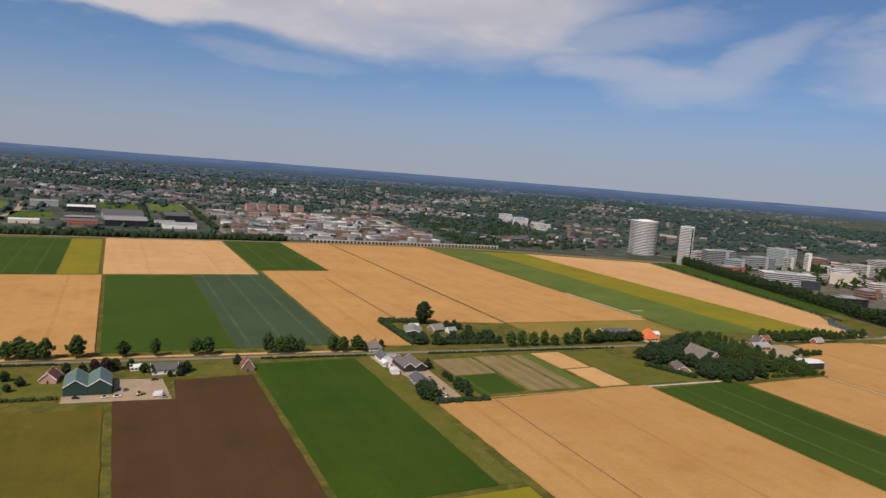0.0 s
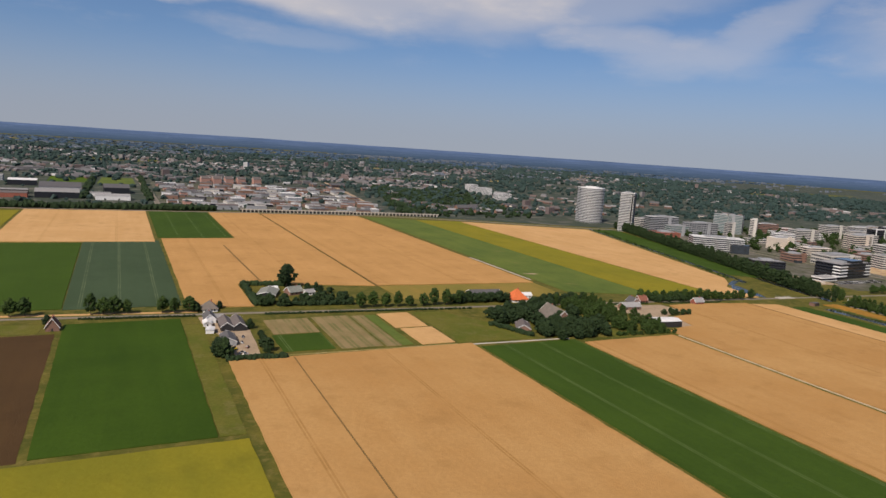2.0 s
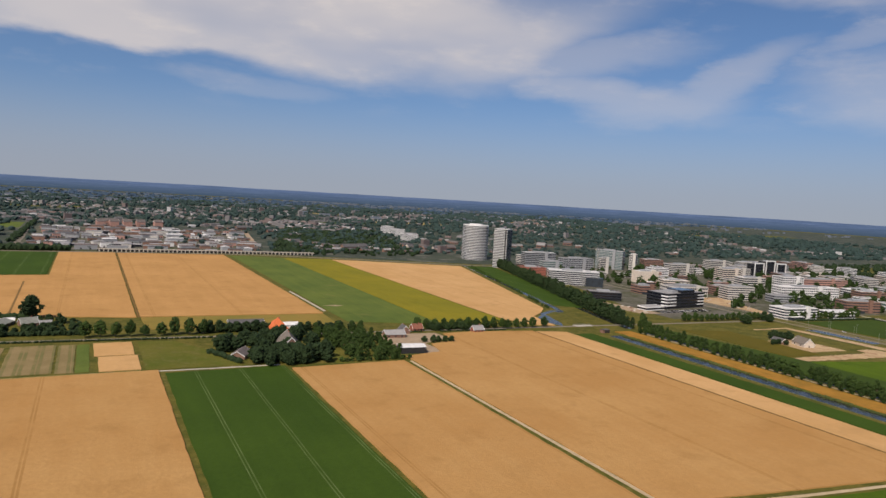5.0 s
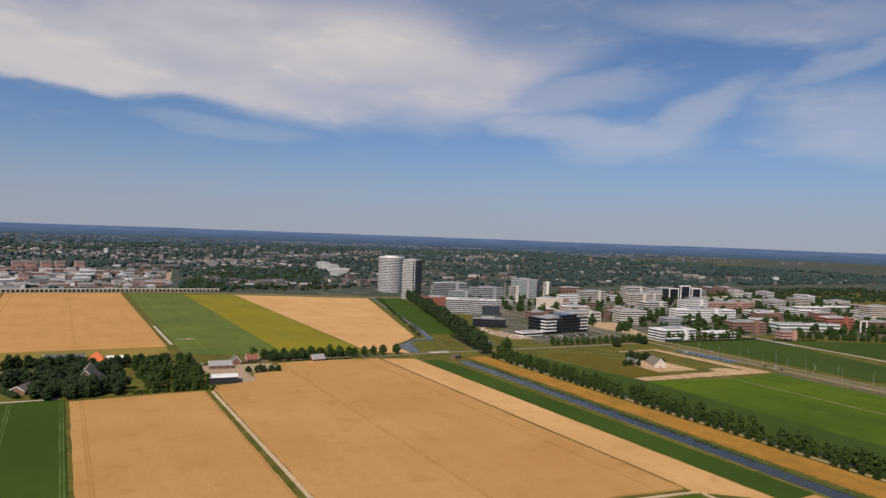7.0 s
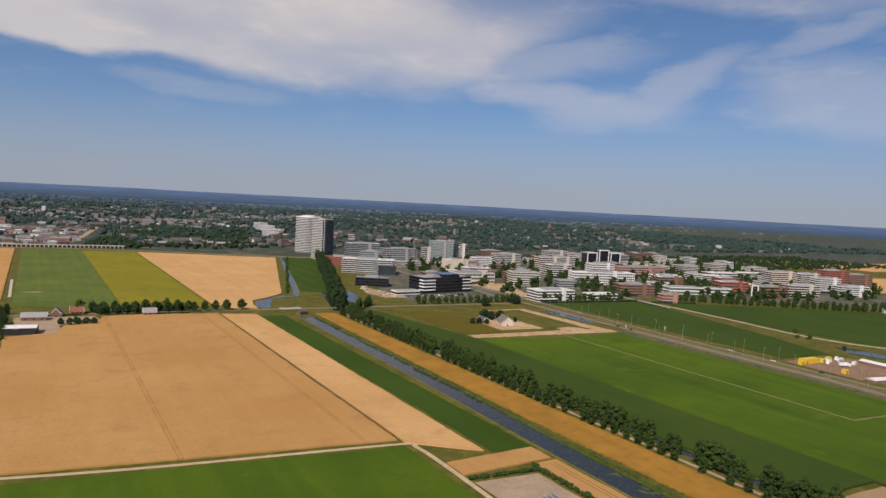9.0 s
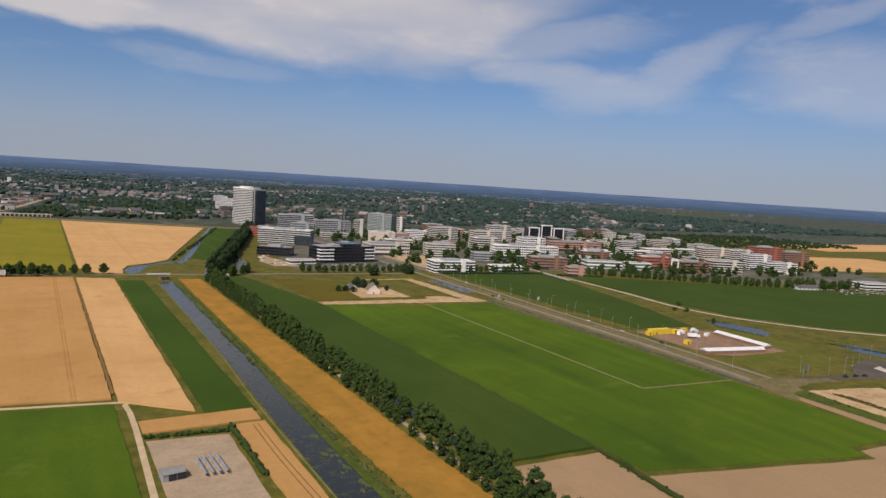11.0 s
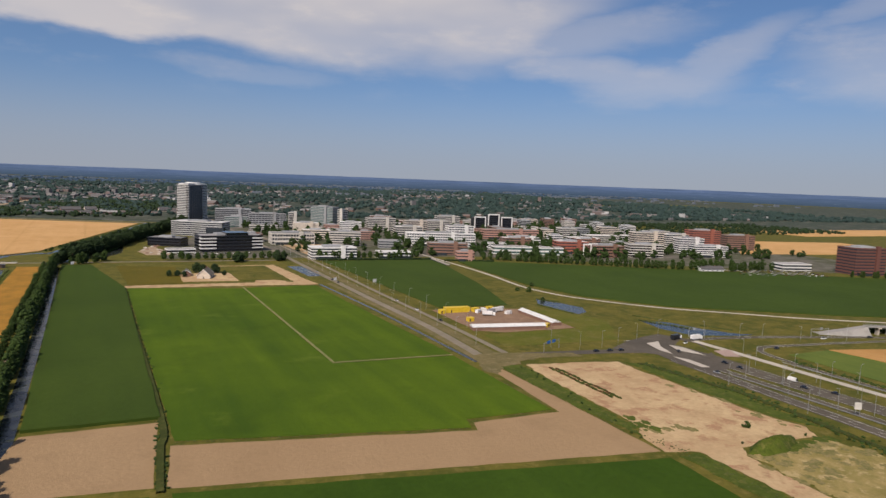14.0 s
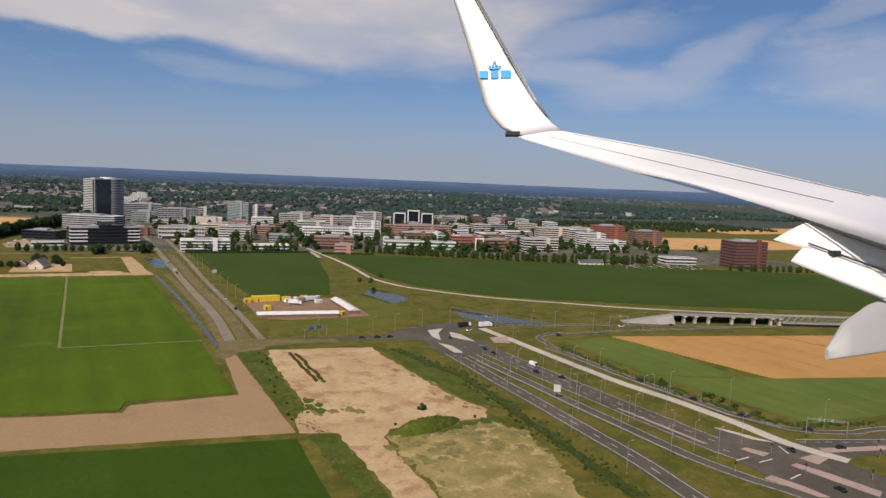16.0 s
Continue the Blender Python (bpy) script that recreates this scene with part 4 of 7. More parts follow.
tree_kind("copper", 11, 4.5, 1.5, M["leaf_copper"], 110, 1.4, "dark copper beech beside the green barn", variants=1)
tree_kind("park", 8, 3.0, 1.2, M["leaf"], 16, 1.6, "small deciduous park tree between buildings")
USED = set()
JOINED = {}        # trees beyond counting, joined group by group


def join_trees():
    """Groups of trees that nobody could count, each as one mesh of crowns and trunks."""
    for group, items in JOINED.items():
        vs, fs, mi, o = [], [], [], 0
        for base, m in items:
            for ob, k in zip(base.children, (0, 1)):
                me = ob.data
                v = np.empty(len(me.vertices) * 3, np.float32)
                me.vertices.foreach_get("co", v)
                me.calc_loop_triangles()
                t = np.empty(len(me.loop_triangles) * 3, np.int32)
                me.loop_triangles.foreach_get("vertices", t)
                a = np.array(m)
                v = v.reshape(-1, 3) @ a[:3, :3].T + a[:3, 3]
                vs.append(v)
                fs.append(t.reshape(-1, 3) + o)
                mi.append(np.full(len(t) // 3, k))
                o += len(v)
        base = items[0][0]
        mats = [c.data.materials[0] for c in base.children]
        ob = new("tree_belt", fast_mesh("tree_belt", np.concatenate(vs), np.concatenate(fs), mats, np.concatenate(mi)))
        tagged(ob, "dense " + group + ", deciduous and dark green", "trees", kind="stuff")



def plant(key, x, y, scale=1.0, group="", z=0.0):
    base = FOREST[key][RNG.randrange(len(FOREST[key]))]
    m = Matrix.Translation((x, y, z)) @ Matrix.Rotation(RNG.uniform(0, math.tau), 4, "Z") @ Matrix.Diagonal((scale * RNG.uniform(0.85, 1.15), scale * RNG.uniform(0.85, 1.15), scale * RNG.uniform(0.88, 1.12), 1))
    if group in LOOSE:
        JOINED.setdefault(group, []).append((base, m))
        return None
    if base not in USED:
        USED.add(base)
        base.matrix_basis = m
        ob = base
    else:
        ob = copy_thing(base, m)
        ob.matrix_basis = m
    if group:
        ob["group"] = group
    return ob


def row(key, a, b, step, scale=1.0, jitter=1.0, group="", skip=0.0):
    d = math.dist(a, b)
    n = max(1, int(d / step))
    for i in range(n + 1):
        if RNG.random() < skip:
            continue
        t = i / n
        plant(key, a[0] + (b[0] - a[0]) * t + RNG.uniform(-jitter, jitter), a[1] + (b[1] - a[1]) * t + RNG.uniform(-jitter, jitter), scale * RNG.uniform(0.85, 1.15), group)


LOOSE = {"tree belt along the north canal", "young plantation", "trees between the offices", "trees by the roadside houses", "young trees before the offices", "garden trees of the north farm", "farm copse"}
G1 = "trees along the country road"
for x in (-180, -150, -131, -112, -90, -65, -57, -50, -41, -21, 9, 31, 59, 69, 114, 123, 131, 140, 166, 175, 187):
    plant("avenue", x, road_y(x) + 8 + RNG.uniform(-1, 1), RNG.uniform(0.85, 1.1), G1)
row("avenue", (332, 511), (430, 506), 11.2, 0.92, 0.7, G1)
row("copse", (428, 512), (486, 509), 8, 0.8, 1.2, G1)
row("avenue", (640, 486), (738, 474), 9, 0.78, 1.2, G1)
for x in (744, 755, 766, 777, 793):
    plant("avenue", x, 470, 0.78, G1)
G2 = "tree belt along the south canal"
row("belt", (880, -330), (886, 415), 8.5, 0.72, 0.9, G2, 0.2)
row("belt", (889, -330), (894, 415), 6.2, 1.1, 1.3, G2, 0.06)
G3 = "tree belt along the north canal"
row("tall", (902, 470), (1112, 1085), 8, 0.96, 1.5, G3)
row("tall", (912, 470), (1122, 1085), 9, 0.98, 1.8, G3)
row("belt", (896, 440), (905, 480), 6, 1.0, 1.5, G3)
row("belt", (912, 440), (946, 470), 6, 1.0, 2.5, "trees by the bridge")
row("bush", (1040, 1060), (880, 580), 11, 1.0, 1.0, "bushes along the ditch", 0.3)
# copse round the farm
G4 = "farm copse"
for i in range(150):
    x, y = RNG.uniform(430, 513), RNG.uniform(377, 472)
    if (abs(x - 490) > 20 or abs(y - 431) > 12) and (abs(x - 446) > 14 or abs(y - 414) > 15) and not (x < 452 and y > 455):
        low = 0.8 if y < 416 and 462 < x else 1.0
        if not (x < 452 and y < 432):
            plant("copse", x, y, RNG.uniform(0.75, 1.05) * low, G4)
for i in range(115):
    x, y = RNG.uniform(529, 580), RNG.uniform(374, 492)
    plant("belt", x, y, RNG.uniform(0.75, 1.0), "young plantation")
for i in range(26):
    x = RNG.uniform(453, 514)
    if not 466 < x < 472:
        plant("copse", x, RNG.uniform(377, 397), RNG.uniform(0.8, 1.0) * (1.15 if x > 478 else 0.85), G4)
row("copse", (508, 486), (570, 500), 8, 0.8, 3, G4)
row("bush", (520, 378), (580, 374), 5, 1.0, 1, "bushes round the plantation")
# farm north of the road
plant("big", 286, 606, 1.0)
for i in range(36):
    plant("copse", RNG.uniform(248, 330), RNG.uniform(524, 548), RNG.uniform(0.5, 0.75), "garden trees of the north farm")
row("copse", (296, 590), (322, 575), 7, 0.6, 3, "garden trees of the north farm")
# farm with sheds
for x, y, s in ((196, 404, 1.0), (198, 396, 0.95), (194, 398, 0.8), (226, 463, 0.6), (228, 405, 0.8), (227, 413, 0.7), (229, 430, 0.45), (230, 440, 0.4), (192, 522, 0.7), (212, 530, 0.5), (226, 396, 0.5)):
    plant("copse", x, y, s, "garden trees by the sheds")
for x, y, s in ((-60, 492, 0.5), (-50, 480, 0.45), (-26, 502, 0.6), (-16, 496, 0.65), (-10, 488, 0.5), (4, 506, 0.7), (14, 504, 0.6), (22, 494, 0.55), (27, 490, 0.5), (46, 488, 0.6), (50, 492, 0.65), (44, 482, 0.4), (86, 502, 0.6), (-72, 500, 0.5), (38, 482, 0.35), (-95, 490, 0.6), (-110, 484, 0.5), (-56, 470, 0.4), (-66, 476, 0.45), (-80, 468, 0.4)):
    plant("copse", x, y, s, "garden trees by the green barn")
plant("copper", -2, 499, 0.85)
plant("copper", -9, 503, 0.7)
for x, y, s in ((1048, 345, 0.85), (1050, 352, 0.6), (1014, 324, 0.45), (1008, 330, 0.5), (1054, 326, 0.4)):
    plant("copse", x, y, s, "trees near the white farm")
# east farm
for i in range(20):
    plant("copse", RNG.uniform(640, 735), RNG.uniform(474, 486), RNG.uniform(0.45, 0.7), "trees by the roadside houses")
for x, y in ((622, 430), (629, 426), (636, 428), (642, 425), (648, 424), (634, 434)):
    plant("copse", x, y, 0.5, "trees by the roadside houses")
# office park
G5 = "young trees before the offices"
row("avenue", (1008, 462), (1150, 452), 9, 0.72, 1.5, G5)
row("avenue", (1196, 444), (1330, 432), 8, 0.75, 1.5, G5)
row("belt", (1420, 400), (1640, 250), 9, 0.9, 2, G5)
row("belt", (1424, 408), (1650, 258), 10, 1.0, 3, G5)
row("tall", (1650, 258), (1780, 210), 9, 0.75, 6, G5)
row("tall", (1660, 240), (1740, 214), 8, 0.75, 6, G5)
row("belt", (1840, 130), (2000, 60), 8, 0.8, 4, G5)
for x, y, s in ((1088, 432, 1.0), (1094, 440, 0.9), (1138, 436, 0.8), (1146, 440, 0.8), (1140, 446, 0.9), (1030, 352, 0.9), (1036, 346, 0.7), (1000, 330, 0.5)):
    plant("copse", x, y, s, "trees near the white farm")
for i in range(720):
    x, y = RNG.uniform(1190, 2050), RNG.uniform(320, 1075)
    if y > 480 - (x - 1300) * 0.42 and abs(x - 1176) > 16:
        plant("park", x, y, RNG.uniform(1.1, 2.0), "trees between the offices")
for x, y, s in ((1195, -201, 0.9), (1172, -222, 0.4), (1182, -223, 0.35), (1176, -214, 0.3), (1212, -219, 0.35), (1320, 150, 1.3), (1312, 158, 1.1), (1345, 180, 1.3), (1304, 104, 0.9)):
    plant("bush", x, y, s, "bushes on rough ground")
row("bush", (1155, -76), (1138, -190), 6, 0.3, 2, "bushes on rough ground", 0.4)
row("bush", (1333, -205), (1338, -275), 6, 0.7, 2, "bushes along the service road", 0.4)
row("bush", (1238, -150), (1216, -330), 8, 0.35, 3, "bushes on the highway verge", 0.4)

join_trees()


def tufts(line, width, count, size, mat, label, seed):
    """Tall grass and weeds scattered along a line, too many to count."""
    rng = np.random.default_rng(seed)
    p = np.array(line, float)
    d = np.hypot(*(p[1:] - p[:-1]).T)
    k = rng.choice(len(d), count, p=d / d.sum())
    t = rng.uniform(0, 1, (count, 1))
    c = p[k] * (1 - t) + p[k + 1] * t
    n = np.stack([-(p[k + 1] - p[k])[:, 1], (p[k + 1] - p[k])[:, 0]], 1) / d[k][:, None]
    c = c + n * rng.normal(0, width / 2.5, (count, 1))
    v, f = clumps(np.column_stack([c, np.full(count, size * 0.35)]), rng.uniform(0.4, 1.2, count) * size, ICO1, rng, 0.4, 0.7)
    tagged(new("weed_tufts", fast_mesh("weed_tufts", v, f, M[mat])), label, "weeds", kind="stuff")


tufts([(957, -121), (1000, -134), (1076, -153)], 2.6, 260, 0.32, "reed", "pale weed tufts along the edge of a meadow", 1)
tufts([(952, -170), (1050, -194), (1132, -214)], 2.6, 240, 0.32, "reed", "pale weed tufts along the edge of a crop", 2)
tufts([(1080, -146), (1124, -148), (1126, -100)], 2.6, 160, 0.32, "reed", "pale weed tufts at the corner of a meadow", 3)
tufts([(956, 262), (955, 100), (954.6, -90), (948, -166)], 3.4, 520, 0.8, "leaf", "rank weeds in the ditch between the fields", 4)
tufts([(1230, -100), (1239, -165), (1232, -228), (1227, -268), (1223, -297), (1197, -420)], 7, 700, 0.8, "leaf", "rank weeds in the ditch beside the highway", 5)
tufts([(1144, -78), (1142, -150), (1142, -185), (1145, -214), (1144, -270), (1138, -330)], 5, 520, 0.4, "reed", "rough weeds along the sandy site", 6)
tufts([(851, -760), (852, -60), (858, 140), (862, 428)], 3, 900, 0.6, "reed", "rank weeds along the strip of dry reed", 7)
tufts([(877, -500), (879, -60), (882, 425)], 2.4, 700, 0.6, "reed", "rank weeds below the tree belt", 8)
tufts([(1332, -130), (1329, -200), (1331, -262), (1340, -283), (1380, -298)], 5, 320, 0.9, "leaf", "bushy weeds along the service road", 9)


def hedge(a, b, width, height, mat, label):
    """A dense clipped hedge along a line."""
    rng = np.random.default_rng(int(abs(a[0] * 3 + a[1])))
    d = math.dist(a, b)
    n = max(6, int(d / 1.1)) * 2
    t = rng.uniform(0, 1, n)
    off = rng.uniform(-0.35, 0.35, n) * width
    nx, ny = -(b[1] - a[1]) / d, (b[0] - a[0]) / d
    c = np.stack([a[0] + (b[0] - a[0]) * t + nx * off, a[1] + (b[1] - a[1]) * t + ny * off, height * rng.uniform(0.25, 0.75, n)], 1)
    v, f = clumps(c, np.full(n, max(width * 0.5, height * 0.42)) * rng.uniform(0.8, 1.15, n), ICO1, rng, 0.25, 0.95)
    v[:, 2] = np.maximum(v[:, 2], -0.1)
    tagged(new("hedge", fast_mesh("hedge", v, f, M[mat])), label, "hedge")


for a, b, w, h in (((246, 621), (244, 534), 5, 4.2), ((246, 621), (290, 612), 5, 4.0), ((262, 530), (330, 524), 4, 4.0)):
    hedge(a, b, w, h, "leaf_dark", "tall dark hedge round the north farm")
for a, b in ((105, 190), (245, 435), (590, 640), (-200, -30)):
    hedge((a, road_y(a) - 6.5), (b, road_y(b) - 6.5), 2.0, 1.5, "leaf_dark", "low dark hedge along the country road")
hedge((446, 520), (500, 516), 5, 7, "leaf_dark", "very tall dark hedge before the long barn")
hedge((660, 471), (740, 463), 1.6, 1.2, "leaf_dark", "low dark hedge along the country road")
hedge((198, 388), (238, 386), 4, 3, "leaf_dark", "dark hedge by the farm sheds")
hedge((771, -7), (807, -11), 1.8, 2.0, "leaf", "clipped hedge of the valve yard")
hedge((808.5, -6), (808.5, -62), 2.2, 2.4, "leaf", "clipped hedge beside the valve yard")
hedge((-120, 455), (-28, 450), 2.5, 2.0, "leaf", "garden hedge beside the olive field")
hedge((-110, 470), (-60, 466), 2.5, 2.0, "leaf", "garden hedge between two lawns")
for a, b in (((1286, 90), (1291, 42)), ((1303, 114), (1314, 92)), ((1328, 6), (1346, -36)), ((1362, -28), (1374, -52)), ((1334, 24), (1350, -6))):
    hedge(a, b, 1.4, 0.7, "reed", "low reeds along the pond bank")
RB = random.Random(12)
y = 405.0
while y > -330:
    n = RB.uniform(9, 34)
    x0, x1 = (849 + (q - 140) * 0.019 if q > 140 else 849 + (q - 140) * 0.011 for q in (y, y - n))
    hedge((x0, y), (x1, y - n), RB.uniform(1.4, 3.2), RB.uniform(0.4, 1.2), "reed", "ragged reeds and bushes on the canal bank")
    y -= n + (RB.uniform(2, 12) if RB.random() < 0.6 else -1)
hedge((1190, 432), (1345, 416), 3, 2.4, "leaf_dark", "dark hedge along the field before the offices")
hedge((1355, 398), (1420, 374), 3, 2.4, "leaf_dark", "dark hedge along the field before the offices")
hedge((424, 432), (442, 392), 4, 3.6, "leaf_dark", "dark hedge beside the paddock")
def mound(x, y, a, b, h, turn):
    """A low heap of earth grown over with weeds: one uneven dome."""
    rng = np.random.default_rng(2)
    rings, n = 9, 40
    v, f = [(0, 0, h)], []
    lobes = [1 + 0.10 * math.sin(3 * i * math.tau / n + 1) + 0.07 * math.sin(7 * i * math.tau / n) for i in range(n)]
    for r in range(1, rings + 1):
        t = r / rings
        for i in range(n):
            q = i * math.tau / n
            v.append((a * t * lobes[i] * math.cos(q), b * t * lobes[i] * math.sin(q), h * (1 - t ** 2.4) * (1 + rng.uniform(-0.16, 0.16)) - 0.05 * t))
    f += [(0, 1 + i, 1 + (i + 1) % n) for i in range(n)]
    for r in range(rings - 1):
        o, p = 1 + r * n, 1 + (r + 1) * n
        f += [(o + i, p + i, p + (i + 1) % n, o + (i + 1) % n) for i in range(n)]
    ob = new("mound", mesh_from("mound", v, f, M["weeds_light"], smooth=True))
    ob.matrix_basis = pose(x, y, 0, 0, 0, turn)
    tagged(ob, "low grassy mound on the building site", "mound")


mound(1186, -222, 17, 5.6, 4.2, 8)


# ---------------------------------------------------------------- houses and farms
def gable(name, x, y, lx, ly, eave, ridge, turn, wall, roof, label, category="house", over=0.5, group="", chimney=True, openings=3, trim=0.62):
    """A building with a saddle roof, its ridge along the local x axis."""
    ob = empty(name, pose(x, y, 0, 0, 0, turn), label, category, group)
    a, b = lx / 2, ly / 2
    v = [(-a, -b, -0.2), (a, -b, -0.2), (a, b, -0.2), (-a, b, -0.2), (-a, -b, eave), (a, -b, eave), (a, b, eave), (-a, b, eave), (-a, 0, ridge - 0.25), (a, 0, ridge - 0.25)]
    part("wall", mesh_from("wall", v, [(0, 1, 5, 4), (2, 3, 7, 6), (1, 2, 6, 9, 5), (3, 0, 4, 8, 7)], M[wall]), ob)
    s = (ridge - eave) / b
    t = 0.3
    for sign in (-1, 1):
        p = [(-a - over, sign * (b + over), eave - over * s), (a + over, sign * (b + over), eave - over * s), (a + over, 0, ridge), (-a - over, 0, ridge)]
        q = [(u, w, z + t) for u, w, z in p]
        f = [(0, 3, 2, 1), (4, 5, 6, 7), (0, 1, 5, 4), (1, 2, 6, 5), (2, 3, 7, 6), (3, 0, 4, 7)]
        slope = part("roof_slope", mesh_from("roof_slope", p + q, f, M[roof]), ob)
    if chimney:
        part("chimney", box_mesh("chimney", [(a * 0.4 - 0.4, a * 0.4 + 0.4, -0.4, 0.4, ridge - 0.8, ridge + 1.2)], M["red"]), slope, "red brick chimney")
    for k in range(openings):
        u = -a + lx * (k + 0.5) / max(openings, 1)
        for sign in (-1, 1):
            part("window", box_mesh("window", [(u - 0.7, u + 0.7, sign * b - 0.06, sign * b + 0.06, 0.9, min(eave - 0.3, 2.3))], M["glass"]), ob)
    for sign in (-1, 1):
        u = sign * (a + over + 0.07)
        for side in (-1, 1):
            lo, hi = (side * (b + over), eave - over * s), (0.0, ridge)
            q = [(u - 0.08, lo[0], lo[1] - 0.25), (u + 0.08, lo[0], lo[1] - 0.25), (u + 0.08, hi[0], hi[1] - 0.25), (u - 0.08, hi[0], hi[1] - 0.25)]
            q += [(x_, y_, z_ + trim) for x_, y_, z_ in q]
            part("bargeboard", mesh_from("bargeboard", q, BOX_F, M["white"]), ob, "white bargeboard")
        part("door", box_mesh("door", [(sign * a - 0.06, sign * a + 0.06, -0.6, 0.6, 0, 2.1)], M["dark"]), ob)
    return ob


def pyramid(name, x, y, w, eave, top, turn, wall, roof, label, cut=0.0):
    """A square farmhouse under one tall hipped roof."""
    ob = empty(name, pose(x, y, 0, 0, 0, turn), label, "farmhouse")
    a, o = w / 2, w / 2 + 0.8
    part("wall", box_mesh("wall", [(-a, a, -a, a, -0.2, eave)], M[wall]), ob)
    corners = [(-o, -o), (o, -o), (o, o), (-o, o)]
    for i in range(4):
        p, q = corners[i], corners[(i + 1) % 4]
        k = cut
        v = [(*p, eave - 0.3), (*q, eave - 0.3), (q[0] * k, q[1] * k, top), (p[0] * k, p[1] * k, top)]
        v += [(u, w_, z - 0.35) for u, w_, z in v]
        part("roof_slope", mesh_from("roof_slope", v, [(0, 1, 2, 3), (7, 6, 5, 4), (0, 4, 5, 1)], M[roof]), ob)
    part("roof_cap", box_mesh("roof_cap", [(-o * cut - 0.2, o * cut + 0.2, -o * cut - 0.2, o * cut + 0.2, top - 0.2, top + 0.15)], M[roof]), ob)
    part("chimney", box_mesh("chimney", [(1.2, 2.1, 0.3, 1.1, top - 3.5, top + 0.6)], M["red"]), ob)
    for i in range(4):
        for k in (-0.6, -0.2, 0.2, 0.6):
            c = Matrix.Rotation(i * math.pi / 2, 4, "Z")
            part("window", box_mesh("window", [(k * a - 0.7, k * a + 0.7, -a - 0.06, -a + 0.06, 0.8, eave - 0.5)], M["glass"]), ob, m=c)
    return ob


def shed_flat(name, x, y, lx, ly, h, turn, wall, roof, label, category="shed"):
    ob = empty(name, pose(x, y, 0, 0, 0, turn), label, category)
    a, b = lx / 2, ly / 2
    part("wall", box_mesh("wall", [(-a, a, -b, b, -0.2, h)], M[wall]), ob)
    part("roof", mesh_from("roof", [(-a - .4, -b - .4, h), (a + .4, -b - .4, h), (a + .4, b + .4, h), (-a - .4, b + .4, h), (-a - .4, 0, h + ly * .09), (a + .4, 0, h + ly * .09)],
                           [(0, 1, 5, 4), (2, 3, 4, 5), (1, 2, 5), (3, 0, 4), (3, 2, 1, 0)], M[roof]), ob)
    for k in (-0.5, 0.3):
        part("door", box_mesh("door", [(a * k, a * k + 3, -b - 0.08, -b + 0.02, 0, min(3.4, h - 0.3))], M["dark"]), ob)
    return ob


# the green barn and its neighbours
for k in (0, 1):
    gable("barn", -18.4 + 13.6 * k, 467, 25, 13.4, 5.6, 10.0, 90, "steel_dark", "steel_green", "green steel barn with a saddle roof", "barn", 0.3, "twin green barns", chimney=False, openings=0)
gable("house", -34, 488, 13, 10, 3.0, 7.4, 80, "pink", "roof_red", "low house with a pinkish tiled roof in a garden")
gable("farmhouse", 35, 492, 17, 8, 3.4, 7, 3, "white", "roof_dark", "white farmhouse with a dark roof behind bushes", "farmhouse")
gable("shed", 17, 502, 7, 5, 2.6, 4.2, 3, "white", "roof_white", "small white shed with low roof", "shed", chimney=False)
gable("house", 91, 488, 9, 9, 3.2, 9.6, 88, "brown", "roof_red", "steep dark brick house with white gable trim")
gable("house", -96, 478, 12, 9, 3.2, 8, 0, "red", "roof_red", "brick house with red tiled roof in a garden")
# farm with sheds
pyramid("farmhouse", 203, 525, 12, 3, 9, 0, "white", "roof_thatch", "small white farmhouse with a hipped roof")
gable("farmhouse", 199, 491, 16, 9, 3.6, 7.4, 88, "white", "roof_dark", "white farmhouse with a dark saddle roof", "farmhouse")
gable("barn", 208.5, 471, 25, 9, 3.8, 7.0, 89, "dark", "roof_weathered", "farm barn with weathered roof and white gable trim", "shed", chimney=False)
gable("barn", 217.8, 470, 25, 9, 3.8, 7.0, 89, "dark", "roof_weathered", "farm barn with weathered roof and white gable trim", "shed", chimney=False)
gable("shed", 205, 431, 20, 10, 3.2, 5.8, 87, "grey", "roof_dark", "grey farm shed beside the yard", "shed", chimney=False)
shed_flat("shed", 196, 459, 9, 6, 3, 80, "white", "roof_white", "white plastic covered store")
gable("conservatory", 196, 478, 8, 6, 2.8, 4.2, 88, "white", "roof_white", "white conservatory against the farmhouse", "shed", chimney=False, openings=2)
gable("shed", 206, 494, 7, 5, 2.6, 4.4, 0, "white", "roof_grey", "small white garden shed by the road", "shed", chimney=False, openings=1)
# north farm
gable("shed", 262, 575, 26, 17, 3.0, 5.4, 70, "dark", "roof_sage", "low grey-green roofed farm shed behind a hedge", "shed", chimney=False)
gable("farmhouse", 286, 575, 14, 11, 3.2, 7.6, 20, "brown", "roof_sage", "brick farmhouse with slate roof among trees", "farmhouse")
gable("shed", 300, 570, 9, 7, 2.8, 5.4, 10, "white", "roof_grey", "small pale shed among trees", "shed", chimney=False)
gable("shed", 270, 592, 8, 6, 2.8, 4.6, 0, "white", "roof_white", "small white shed with low roof", "shed", chimney=False)
